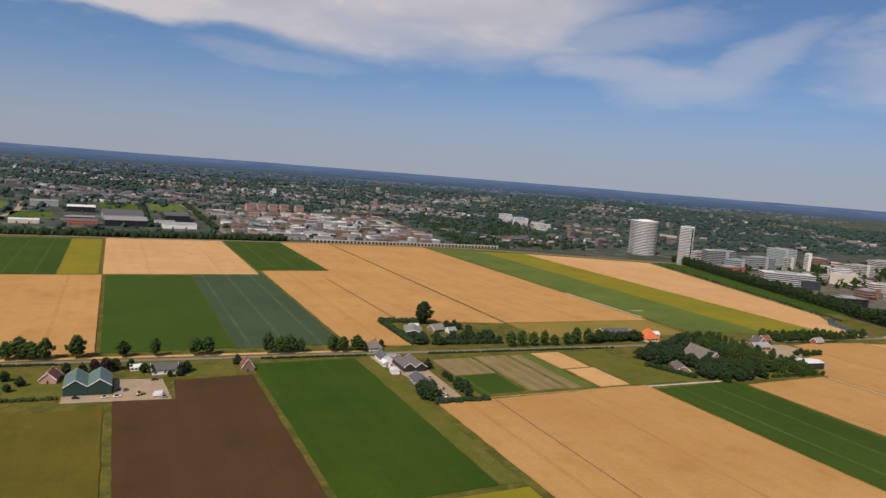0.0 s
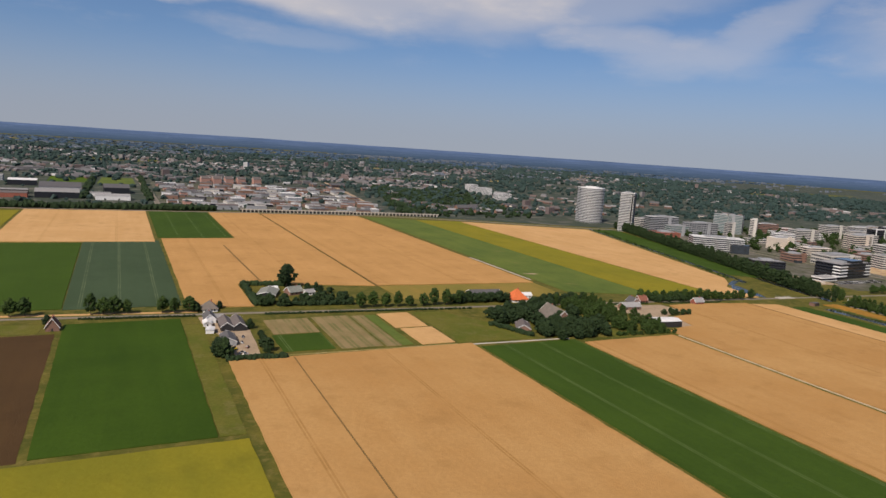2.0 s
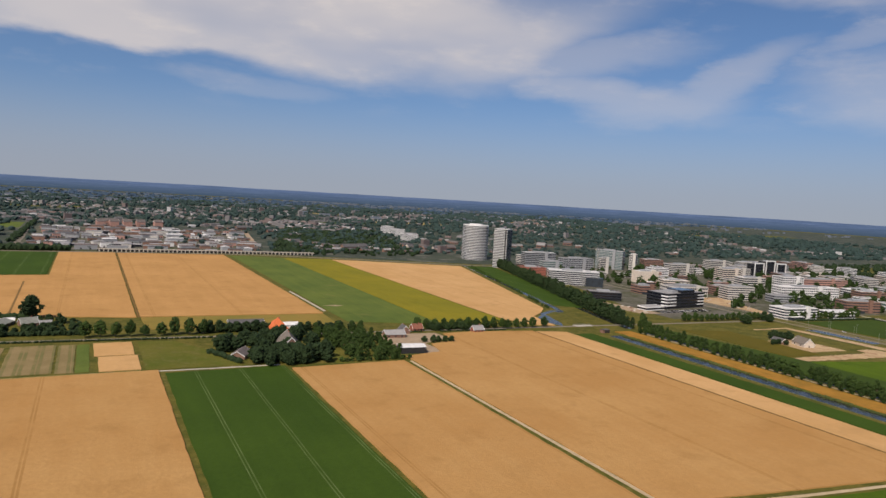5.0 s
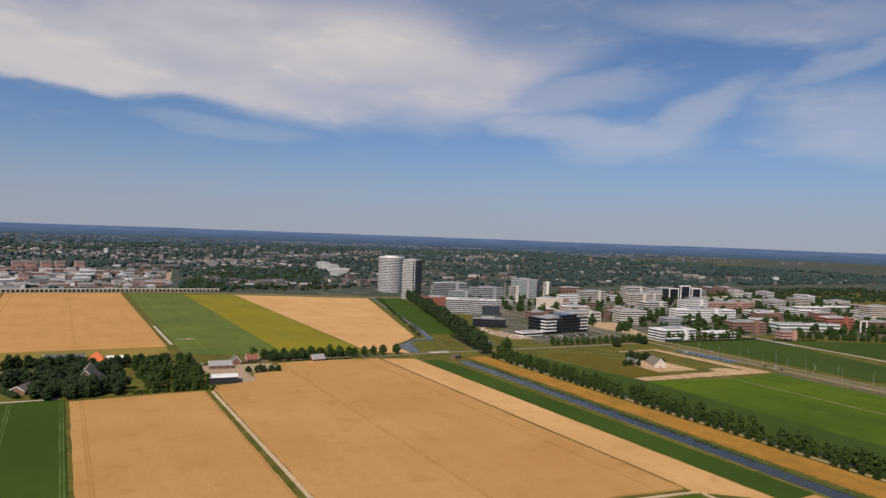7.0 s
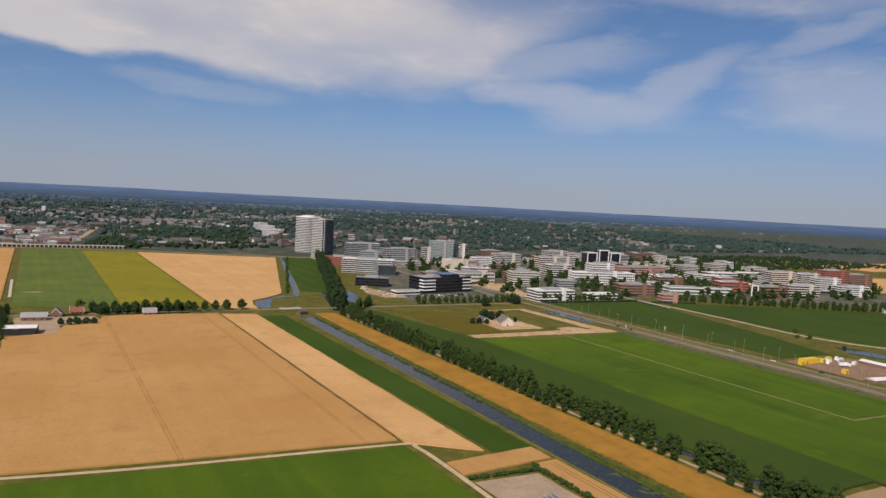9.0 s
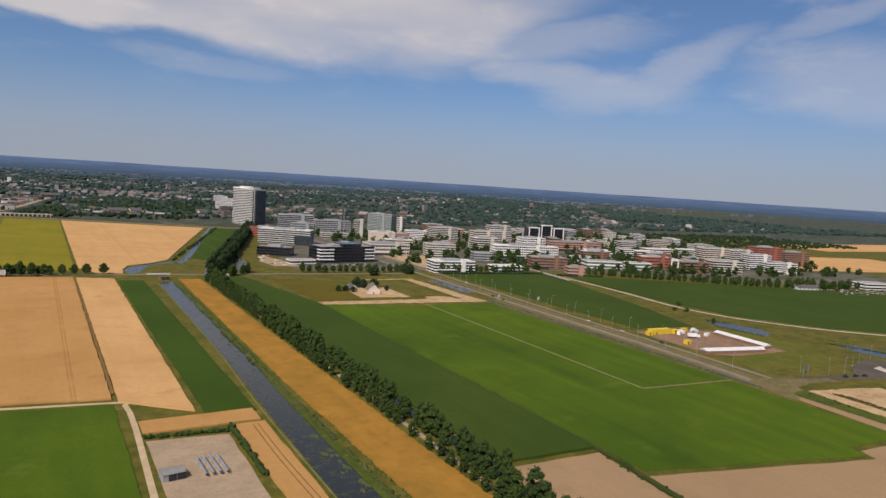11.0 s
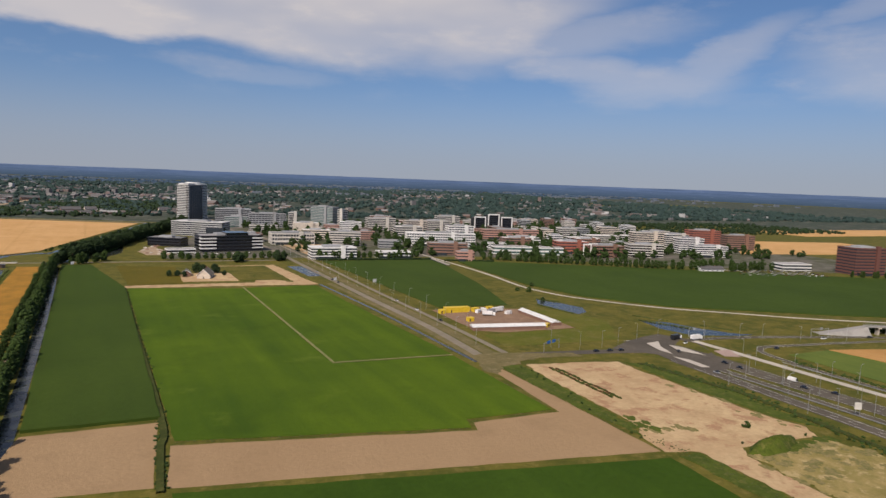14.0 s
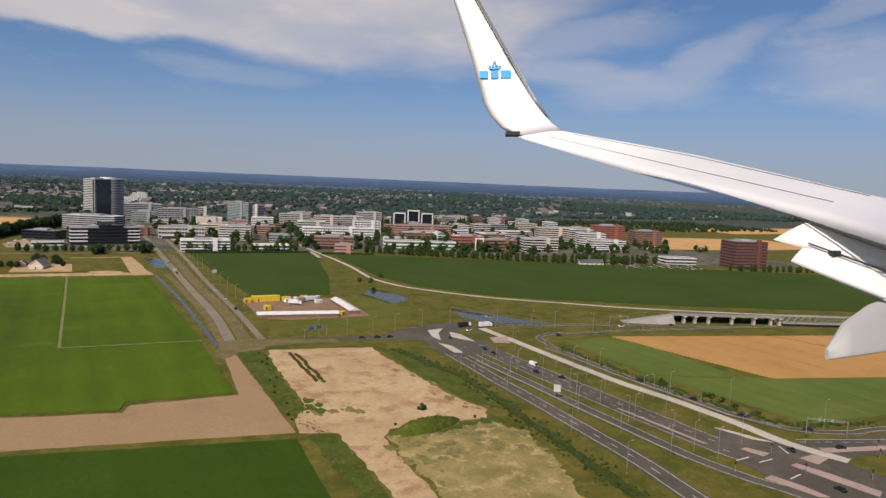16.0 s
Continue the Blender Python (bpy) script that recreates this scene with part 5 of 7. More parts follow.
# along the road
gable("barn", 474, 534, 34, 15, 4.0, 7.4, -4, "dark", "roof_dark", "long dark barn with white gable trim", "barn", chimney=False, openings=0)
pyramid("farmhouse", 500, 512, 17, 3.2, 12.6, 0, "white", "roof_orange", "square farmhouse under a bright orange tiled roof")
gable("shed", 516, 522, 14, 8, 3.2, 5.6, -4, "white", "roof_white", "white roofed shed beside the farmhouse", "shed", chimney=False)
gable("farmhouse", 490, 430, 34, 20, 3.6, 14, 82, "brown", "roof_thatch", "long farmhouse under a tall grey thatched roof", "farmhouse")
gable("shed", 446, 414, 20, 12, 3, 6.4, 62, "brown", "roof_weathered", "low grey roofed shed in the copse", "shed", chimney=False)
shed_flat("shed", 592.5, 397, 23, 16, 5.6, -8, "dark", "roof_white", "white roofed farm shed with dark walls")
gable("shed", 602, 458, 20, 11, 3.4, 7, -6, "brown", "roof_grey", "grey roofed farm shed", "shed", chimney=False)
gable("house", 620, 474, 12, 9, 3.2, 8, 84, "brown", "roof_dark", "brick house with slate roof")
gable("house", 637, 480, 11, 9, 3.2, 7.6, 0, "red", "roof_red", "brick house with a red tiled roof")
gable("house", 700, 462, 12, 8, 3, 7, 0, "red", "roof_grey", "brick house by the road")
# white farmhouse by the sand
gable("farmhouse", 1034, 318, 20, 13, 3.4, 9.4, 70, "cream", "roof_thatch", "cream gabled farmhouse with a grey thatched roof", "farmhouse", openings=2)
gable("shed", 1018, 336, 14, 8, 3, 6, 84, "brown", "roof_dark", "dark roofed shed behind the white farmhouse", "shed", chimney=False)
shed_flat("pumping_hut", 846, 428, 9, 6, 3.6, 0, "brown", "roof_dark", "small brick pumping hut by the bridge", "hut")


# ---------------------------------------------------------------- offices
def office(x, y, lx, ly, h, n, band, glaze, label, turn=0.0, piers=0, roof="roof_grey", ratio=0.48, plant_room=True, group="", category="office building", band_out=0.25):
    """An office block: glazed core, a wall band to each storey, piers, parapet, roof and plant room."""
    ob = empty("office_building", pose(x, y, 0, 0, 0, turn), label, category, group)
    a, b, s = lx / 2, ly / 2, h / n
    part("glazing", box_mesh("glazing", [(-a, a, -b, b, -0.2, h - 0.3)], M[glaze]), ob)
    o = band_out
    for k in range(n + 1):
        z0 = k * s - s * ratio * 0.5
        z1 = k * s + s * ratio * 0.5
        if k == 0:
            z0 = -0.1
        if k == n:
            z1 = h + 0.5
        part("wall_band", box_mesh("wall_band", [(-a - o, a + o, -b - o, -b + 0.05, z0, z1), (-a - o, a + o, b - 0.05, b + o, z0, z1),
                                                 (-a - o, -a + 0.05, -b + 0.05, b - 0.05, z0, z1), (a - 0.05, a + o, -b + 0.05, b - 0.05, z0, z1)], M[band]), ob)
    if piers:
        for side, length in ((0, lx), (1, ly), (2, lx), (3, ly)):
            m = max(2, int(length / piers))
            depth = b if side % 2 == 0 else a
            r = Matrix.Rotation(side * math.pi / 2, 4, "Z")
            me = box_mesh("pier", [(-0.35, 0.35, -depth - o - 0.06, -depth, 0, h)], M[band])
            for i in range(m + 1):
                part("pier", me, ob, m=r @ Matrix.Translation((-length / 2 + length * i / m, 0, 0)))
    top = part("roof", box_mesh("roof", [(-a + 0.1, a - 0.1, -b + 0.1, b - 0.1, h - 0.3, h + 0.1)], M[roof]), ob)
    if plant_room:
        part("plant_room", box_mesh("plant_room", [(-a * 0.45, a * 0.35, -b * 0.5, b * 0.5, h, h + 2.6)], M["grey"]), ob)
        part("vent", box_mesh("vent", [(a * 0.5, a * 0.7, -b * 0.3, b * 0.1, h, h + 1.4)], M["metal"]), top, "galvanised roof vent")
    return ob


def bow_tower(x, y, r, depth, h, n, turn, label):
    """A tower with a bowed front of pale bands and dark glass."""
    ob = empty("tower_block", pose(x, y, 0, 0, 0, turn), label, "tower block")

    def ring(out):
        pts = []
        for i in range(15):
            t = math.radians(-80 + 160 * i / 14)
            pts.append((math.sin(t) * (r + out), -math.cos(t) * (r + out)))
        w = pts[-1][0]
        return pts + [(w, depth * 0.5 + out), (-w, depth * 0.5 + out)]

    def prism(pts, z0, z1, mat, name):
        k = len(pts)
        v = [(*p, z0) for p in pts] + [(*p, z1) for p in pts]
        f = [tuple(range(k, 2 * k)), tuple(range(k - 1, -1, -1))] + [(i, (i + 1) % k, (i + 1) % k + k, i + k) for i in range(k)]
        return part(name, mesh_from(name, v, f, M[mat]), ob)

    prism(ring(0), -0.2, h - 0.4, "glass", "glazing")
    s = h / n
    for k in range(n + 1):
        prism(ring(0.35), k * s - s * 0.3 if k else -0.1, k * s + s * 0.22 if k < n else h + 1.0, "tower" if k < n else "white", "wall_band")
    prism([(p[0] * 0.5, p[1] * 0.5) for p in ring(0)], h + 1.0, h + 3.5, "white", "plant_room")


bow_tower(1138, 1212, 28.5, 44, 80, 22, -20, "tall bow-fronted tower of white bands and dark glass")
t2 = office(1113, 1058, 28, 42, 81, 24, "tower", "glass", "tall slab tower with pale banded side and dark glass front", -47, roof="roof_white", ratio=0.5)
part("dark_front", box_mesh("dark_front", [(14.7, 15.2, -18.5, 19.5, 3, 79.5)], M["glass_tower"]), t2, "dark glass curtain wall")
part("slot", box_mesh("slot", [(10, 12, -21.6, -21.2, 3, 80)], M["glass_black"]), t2, "dark vertical glass slot")
for k in range(20):
    part("mullion", box_mesh("mullion", [(15.2, 15.35, -18.5 + k * 2, -18.3 + k * 2, 3, 79.5)], M["panel_grey"]), t2)
# round the towers
office(1096, 925, 52, 30, 16, 5, "red", "glass", "low red brick office block", -20, roof="roof_red", ratio=0.75)
w1 = office(1098, 800, 88, 34, 24, 7, "tower", "glass", "stepped off-white office block with ribbon windows", -32, roof="roof_white", ratio=0.38)
part("lower_step", box_mesh("lower_step", [(20, 50, -26, -17.3, 0, 16)], M["glass"]), w1)
b1 = office(1102, 566, 84, 36, 22, 5, "black", "glass_black", "black glass office block with white corner bands", 6, roof="roof_grey")
for z in (4.2, 8.8, 13.2, 17.6):
    for box in ((-42.6, -22, -18.7, -18.2, z, z + 1.8), (-42.7, -42.2, -18.2, -8, z, z + 1.8), (27, 42.6, -18.7, -18.2, z, z + 1.6), (42.2, 42.7, -18.2, 18.4, z, z + 1.6)):
        part("corner_band", box_mesh("corner_band", [box], M["white"]), b1, "white corner band")
part("roof_block", box_mesh("roof_block", [(-8, 22, -16, 10, 22, 26)], M["glass_black"]), b1)
office(1030, 640, 48, 26, 12, 3, "black", "glass_black", "low black glass pavilion with ribbon windows", -30)
office(1036, 548, 36, 16, 5, 1, "white", "glass_black", "low flat pavilion with a white roof edge", 4, plant_room=False)

TAKEN = [(1102, 566, 60), (1098, 800, 55), (1096, 925, 38), (1030, 640, 34), (1036, 548, 26), (1111, 1058, 34), (1138, 1212, 46)]
KINDS = {"offwhite": "off-white office block with ribbon windows", "white": "white office block with ribbon windows", "cream": "cream office block with rows of windows", "grey": "grey office block with ribbon windows",
         "black": "dark glass office block between offices", "brown": "brown brick office block", "dark_brick": "tall dark red brick office block", "pink": "pinkish brick office block", "red": "red brick office block"}
def park_office(x, y, lx, ly, h, n, band, glaze, turn, piers):
    """One block of the office park."""
    if band == "white" and (int(x) + int(y)) % 5 < 2:
        band = "offwhite"
    block = office(x, y, lx, ly, h, n, band, glaze, KINDS[band], turn, piers, roof="roof_white" if (x * 7 + y) % 4 == 0 else "roof_grey", ratio=0.62 if band in ("red", "brown", "pink", "dark_brick") else 0.42, plant_room=h > 12, group="offices of the park")
    TAKEN.append((x, y, lx * 0.5 + 8))
    if h > 12:
        part("stair_tower", box_mesh("stair_tower", [(lx * 0.14, lx * 0.14 + 6, -ly / 2 - 2.5, -ly / 2 + 1, 0, h + 3.2)], M[band]), block)
        entry = part("entrance_wing", box_mesh("entrance_wing", [(-lx * 0.42, -lx * 0.05, -ly / 2 - 7, -ly / 2 - 0.3, 0, 4.2)], M[glaze]), block)
        part("wing_roof", box_mesh("wing_roof", [(-lx * 0.43, -lx * 0.04, -ly / 2 - 7.4, -ly / 2 - 0.3, 4.2, 5.0)], M[band]), entry)


park_office(1214, 652, 66, 38, 17, 3, "white", "glass", -6, 4)
park_office(1216, 456, 60, 28, 15, 4, "white", "glass", -6, 0)
park_office(1300, 444, 46, 22, 9, 2, "white", "glass", -8, 0)
park_office(1284, 812, 44, 24, 22, 1, "cream", "cream", -8, 0)
park_office(1295, 945, 15, 12, 33, 9, "white", "glass", -8, 0)
park_office(1196, 1040, 71, 22, 34, 9, "grey", "glass", -10, 0)
park_office(1192, 990, 44, 20, 21, 5, "grey", "glass_green", -10, 0)
park_office(1254, 985, 73, 22, 28, 7, "grey", "glass", -8, 6)
park_office(1240, 1130, 70, 24, 20, 5, "white", "glass", 8, 0)
park_office(1391, 1032, 62, 20, 42, 12, "grey", "glass_green", -58, 0)
park_office(1416, 984, 14, 18, 38, 10, "white", "glass", -58, 0)
park_office(1160, 690, 30, 26, 13, 3, "brown", "glass", -6, 0)
park_office(1400, 474, 57, 26, 17, 4, "brown", "glass", -20, 0)
park_office(1386, 396, 24, 16, 13, 3, "pink", "glass", -20, 0)
park_office(1452, 596, 116, 24, 21, 5, "white", "glass", -16, 4)
park_office(1512, 470, 61, 24, 11, 2, "white", "glass_green", -20, 0)
park_office(1568, 446, 38, 22, 11, 2, "white", "glass_green", -20, 0)
park_office(1628, 604, 55, 30, 13, 3, "white", "glass", -18, 0)
park_office(1665, 706, 114, 26, 18, 4, "pink", "glass", -12, 0)
park_office(1620, 460, 52, 26, 19, 4, "red", "glass", -20, 0)
park_office(1644, 402, 50, 24, 18, 4, "brown", "glass_black", -20, 0)
park_office(1503, 802, 42, 30, 28, 7, "cream", "glass", -10, 0)
park_office(1664, 966, 54, 28, 28, 7, "white", "glass", -10, 0)
park_office(1544, 694, 48, 28, 26, 6, "white", "glass", -14, 5)
park_office(1714, 392, 56, 24, 20, 5, "white", "glass_black", -20, 0)
park_office(1822, 496, 57, 26, 30, 8, "cream", "glass", -18, 0)
park_office(1866, 470, 46, 24, 29, 8, "white", "glass", -18, 0)
park_office(1850, 424, 46, 22, 26, 7, "white", "glass", -18, 0)
park_office(1908, 446, 54, 28, 38, 10, "red", "glass", -18, 0)
park_office(1840, 374, 60, 22, 18, 5, "white", "glass", -18, 0)
park_office(2010, 452, 56, 26, 28, 7, "brown", "glass", -18, 0)
park_office(1828, 214, 46, 24, 9, 2, "white", "glass", -18, 0)
park_office(1893, 154, 50, 34, 38, 9, "dark_brick", "glass", -16, 0)
park_office(1560, 830, 60, 28, 26, 7, "white", "glass", -10, 0)
park_office(1440, 700, 48, 26, 24, 6, "white", "glass", -12, 0)
park_office(1470, 900, 60, 26, 26, 7, "white", "glass", -8, 0)
park_office(1580, 560, 50, 24, 16, 4, "brown", "glass", -18, 0)
park_office(1760, 600, 60, 26, 12, 3, "white", "glass", -16, 0)
park_office(1840, 640, 70, 30, 12, 3, "white", "glass", -14, 0)
park_office(1940, 640, 80, 30, 11, 3, "white", "glass", -14, 0)
park_office(1720, 540, 44, 24, 15, 4, "brown", "glass", -18, 0)
park_office(1310, 660, 36, 24, 15, 4, "brown", "glass", -10, 0)
for x, y, h in ((1700, 886, 30), (1732, 881, 36), (1764, 876, 30)):
    office(x, y, 24, 24, h, 8, "black", "glass_black", "dark glass block in a white frame", -10, 11, group="three framed glass blocks")
    f = empty("roof_frame", pose(x, y, 0, 0, 0, -10), "white portal frame round a glass block", "frame", "three framed glass blocks")
    for u in (-12.6, 12.6):
        part("post", box_mesh("post", [(u - 1.2, u + 1.2, -13.4, -12.4, 0, h + 1)], M["white"]), f)
    part("lintel", box_mesh("lintel", [(-13.8, 13.8, -13.4, -12.4, h + 1, h + 3.4)], M["white"]), f)
    TAKEN.append((x, y, 20))
gate = empty("gate_frame", pose(1612, 408, 0, 0, 0, -16), "tall white gate frame before the red offices", "frame")
for u in (-6, 6):
    part("post", box_mesh("post", [(u - 0.8, u + 0.8, -0.8, 0.8, 0, 18)], M["white"]), gate)
part("lintel", box_mesh("lintel", [(-6.8, 6.8, -0.8, 0.8, 18, 20)], M["white"]), gate)
crane = empty("tower_crane", pose(1249, 911, 0, 0, 0, 25), "slim tower crane over the construction yard", "crane")


def lattice(name, a, b, w, n, label=""):
    """A square lattice boom from a to b."""
    a, b = Vector(a), Vector(b)
    d = (b - a).normalized()
    u = d.orthogonal().normalized() * w / 2
    q = d.cross(u)
    segs = []
    for i in range(4):
        c, e = (u, q, -u, -q)[i], (q, -u, -q, u)[i]
        segs.append((a + c, b + c, 0.16))
        for k in range(n):
            segs.append((a.lerp(b, k / n) + c, a.lerp(b, (k + 1) / n) + e, 0.09))
    v, f = [], []
    for p, r, t in segs:
        tube(v, f, p, r, t, 4)
    return part(name, mesh_from(name, v, f, M["crane_grey"]), crane, label)


def tube(v, f, a, b, r, n=6):
    """A straight round bar between two points, added to v and f."""
    o = len(v)
    d = (b - a).normalized()
    x = d.orthogonal().normalized()
    y = d.cross(x)
    for p in (a, b):
        v.extend(tuple(p + (x * math.cos(i * math.tau / n) + y * math.sin(i * math.tau / n)) * r) for i in range(n))
    f.extend((o + i, o + (i + 1) % n, o + n + (i + 1) % n, o + n + i) for i in range(n))
    f.append(tuple(o + n + i for i in range(n)))


lattice("mast", (0, 0, 0), (0, 0, 58), 2.0, 24)
lattice("jib", (-12, 0, 56), (40, 0, 56), 1.6, 22)
part("counterweight", box_mesh("counterweight", [(-12, -8, -1.2, 1.2, 53, 55.4)], M["concrete"]), crane)
part("cab", box_mesh("cab", [(1, 2.8, -0.9, 0.9, 52.6, 54.8)], M["white"]), crane)
rf = random.Random(31)
for i in range(400):
    x, y = rf.uniform(1200, 2080), rf.uniform(430, 1070)
    lx, ly, h = rf.uniform(26, 58), rf.uniform(18, 28), rf.choice((8, 10, 12, 15, 18, 22))
    if y < 500 - (x - 1300) * 0.42 + 60 or abs(x - 1176) < 44 or (x > 1990 and y < 620):
        continue
    if any(math.dist((x, y), (a, b)) < r + lx * 0.5 + 6 for a, b, r in TAKEN):
        continue
    band = rf.choice(("white", "offwhite", "offwhite", "cream", "grey", "brown", "pink"))
    office(x, y, lx, ly, h, max(2, round(h / 3.6)), band, "glass", KINDS[band], rf.choice((-18, -12, 72)), 0, roof=rf.choice(("roof_white", "roof_grey", "roof_grey", "roof_dark")), ratio=rf.choice((0.4, 0.5, 0.6)), plant_room=h > 14, group="offices of the park")
    TAKEN.append((x, y, lx * 0.5))


# ---------------------------------------------------------------- town in the distance
def halls():
    rng = random.Random(21)
    looks = [("offwhite", "roof_grey"), ("grey", "roof_grey"), ("brown", "roof_weathered"), ("grey", "roof_dark"), ("pink", "roof_weathered"), ("grey", "roof_white"), ("black", "roof_grey"), ("brown", "roof_grey"), ("brown", "roof_dark"), ("grey", "roof_weathered"), ("white", "roof_grey")]
    large = [(24, 1500, 78, 60, 12, "black", "roof_grey"), (20, 1640, 80, 90, 12, "grey", "roof_dark"), (-58, 1480, 64, 34, 9, "red", "roof_weathered"), (-66, 1780, 58, 40, 12, "black", "roof_white"), (124, 1470, 64, 34, 9, "white", "roof_grey"),
             (130, 1640, 52, 70, 13, "black", "roof_dark"), (-150, 1900, 60, 40, 12, "grey", "roof_grey"), (-150, 1480, 50, 24, 7, "cream", "roof_white"), (-60, 1560, 54, 26, 8, "black", "roof_grey"),
             (100, 1540, 40, 24, 7, "white", "roof_grey"), (-230, 1500, 60, 30, 8, "white", "roof_grey"), (-300, 1600, 50, 30, 8, "grey", "roof_white")]
    for x, y, lx, ly, h, w, ro in large:
        shed_flat("warehouse", x, y, lx, ly, h, 3, w, ro, f"large {'dark' if w in ('black', 'grey') else 'pale'} warehouse with a low roof", "warehouse")["group"] = "large halls of the estate"
    for r in range(17):
        y = 1330 + r * 38
        x = 222 + rng.uniform(0, 14)
        while x < 640 + r * 5:
            lx, ly = rng.uniform(12, 40), rng.uniform(12, 24)
            if rng.random() < 0.27:
                x += lx
                continue
            w, ro = looks[rng.randrange(len(looks))]
            ob = shed_flat("warehouse", x + lx / 2, y + rng.uniform(-13, 13) - (x > 300) * (x - 300) * 0.08, lx, ly, rng.uniform(4, 9), rng.uniform(-14, 14) + 90 * (rng.random() < 0.25), w, ro, f"{'pale' if w in ('white', 'cream') else 'dark'} walled warehouse with a low roof", "warehouse")
            ob["group"] = "industrial estate"
            x += lx + rng.uniform(5, 22)
    for k, poly in enumerate(([(-28, 1900), (62, 1900), (62, 2230), (-40, 2230)], [(84, 1880), (176, 1880), (172, 2120), (92, 2120)], [(-190, 1600), (-112, 1600), (-118, 1720), (-200, 1720)], [(-330, 1560), (-215, 1560), (-225, 1980), (-350, 1980)])):
        plot("far_field", poly, M["light_green" if k % 2 else "meadow"], 0.3, "flat green lot between large halls", "field", jitter=0)
    ribbon("estate_road", [(206, 1330), (203, 1600), (181, 2200)], 11, M["old_road"], 0.3, "pale straight road beside the industrial estate")
    ribbon("estate_road", [(630, 1330), (672, 1420), (740, 1840), (800, 2300)], 14, M["gravel"], 0.3, "pale curving road past the industrial estate")
    ribbon("estate_road", [(-250, 1310), (-215, 1480), (-190, 1700), (-205, 1990)], 12, M["gravel"], 0.3, "pale road between the far halls")
    plot("estate_ground", [(212, 1312), (630, 1300), (670, 1440), (730, 1990), (214, 1990)], M["lot"], 0.2, "paved ground of the industrial estate", "ground", jitter=0)


halls()
for k, (x, y) in enumerate(((364, 2030), (398, 2036), (434, 2046), (470, 2052), (384, 2070), (520, 2066))):
    gable("apartment_house", x, y, 24, 18, 15, 22, 10, "pink", "roof_weathered", "tall pinkish brick apartment house with steep roof", "house", group="brick apartment houses", openings=2)
for k, (x, y, lx) in enumerate(((1282, 2080, 46), (1268, 1960, 52), (1222, 1760, 54))):
    office(x, y, lx, 16, 26 - 3 * k, 7, "white", "glass", "white apartment block beyond the railway", -20, group="white apartment blocks", category="apartment block")


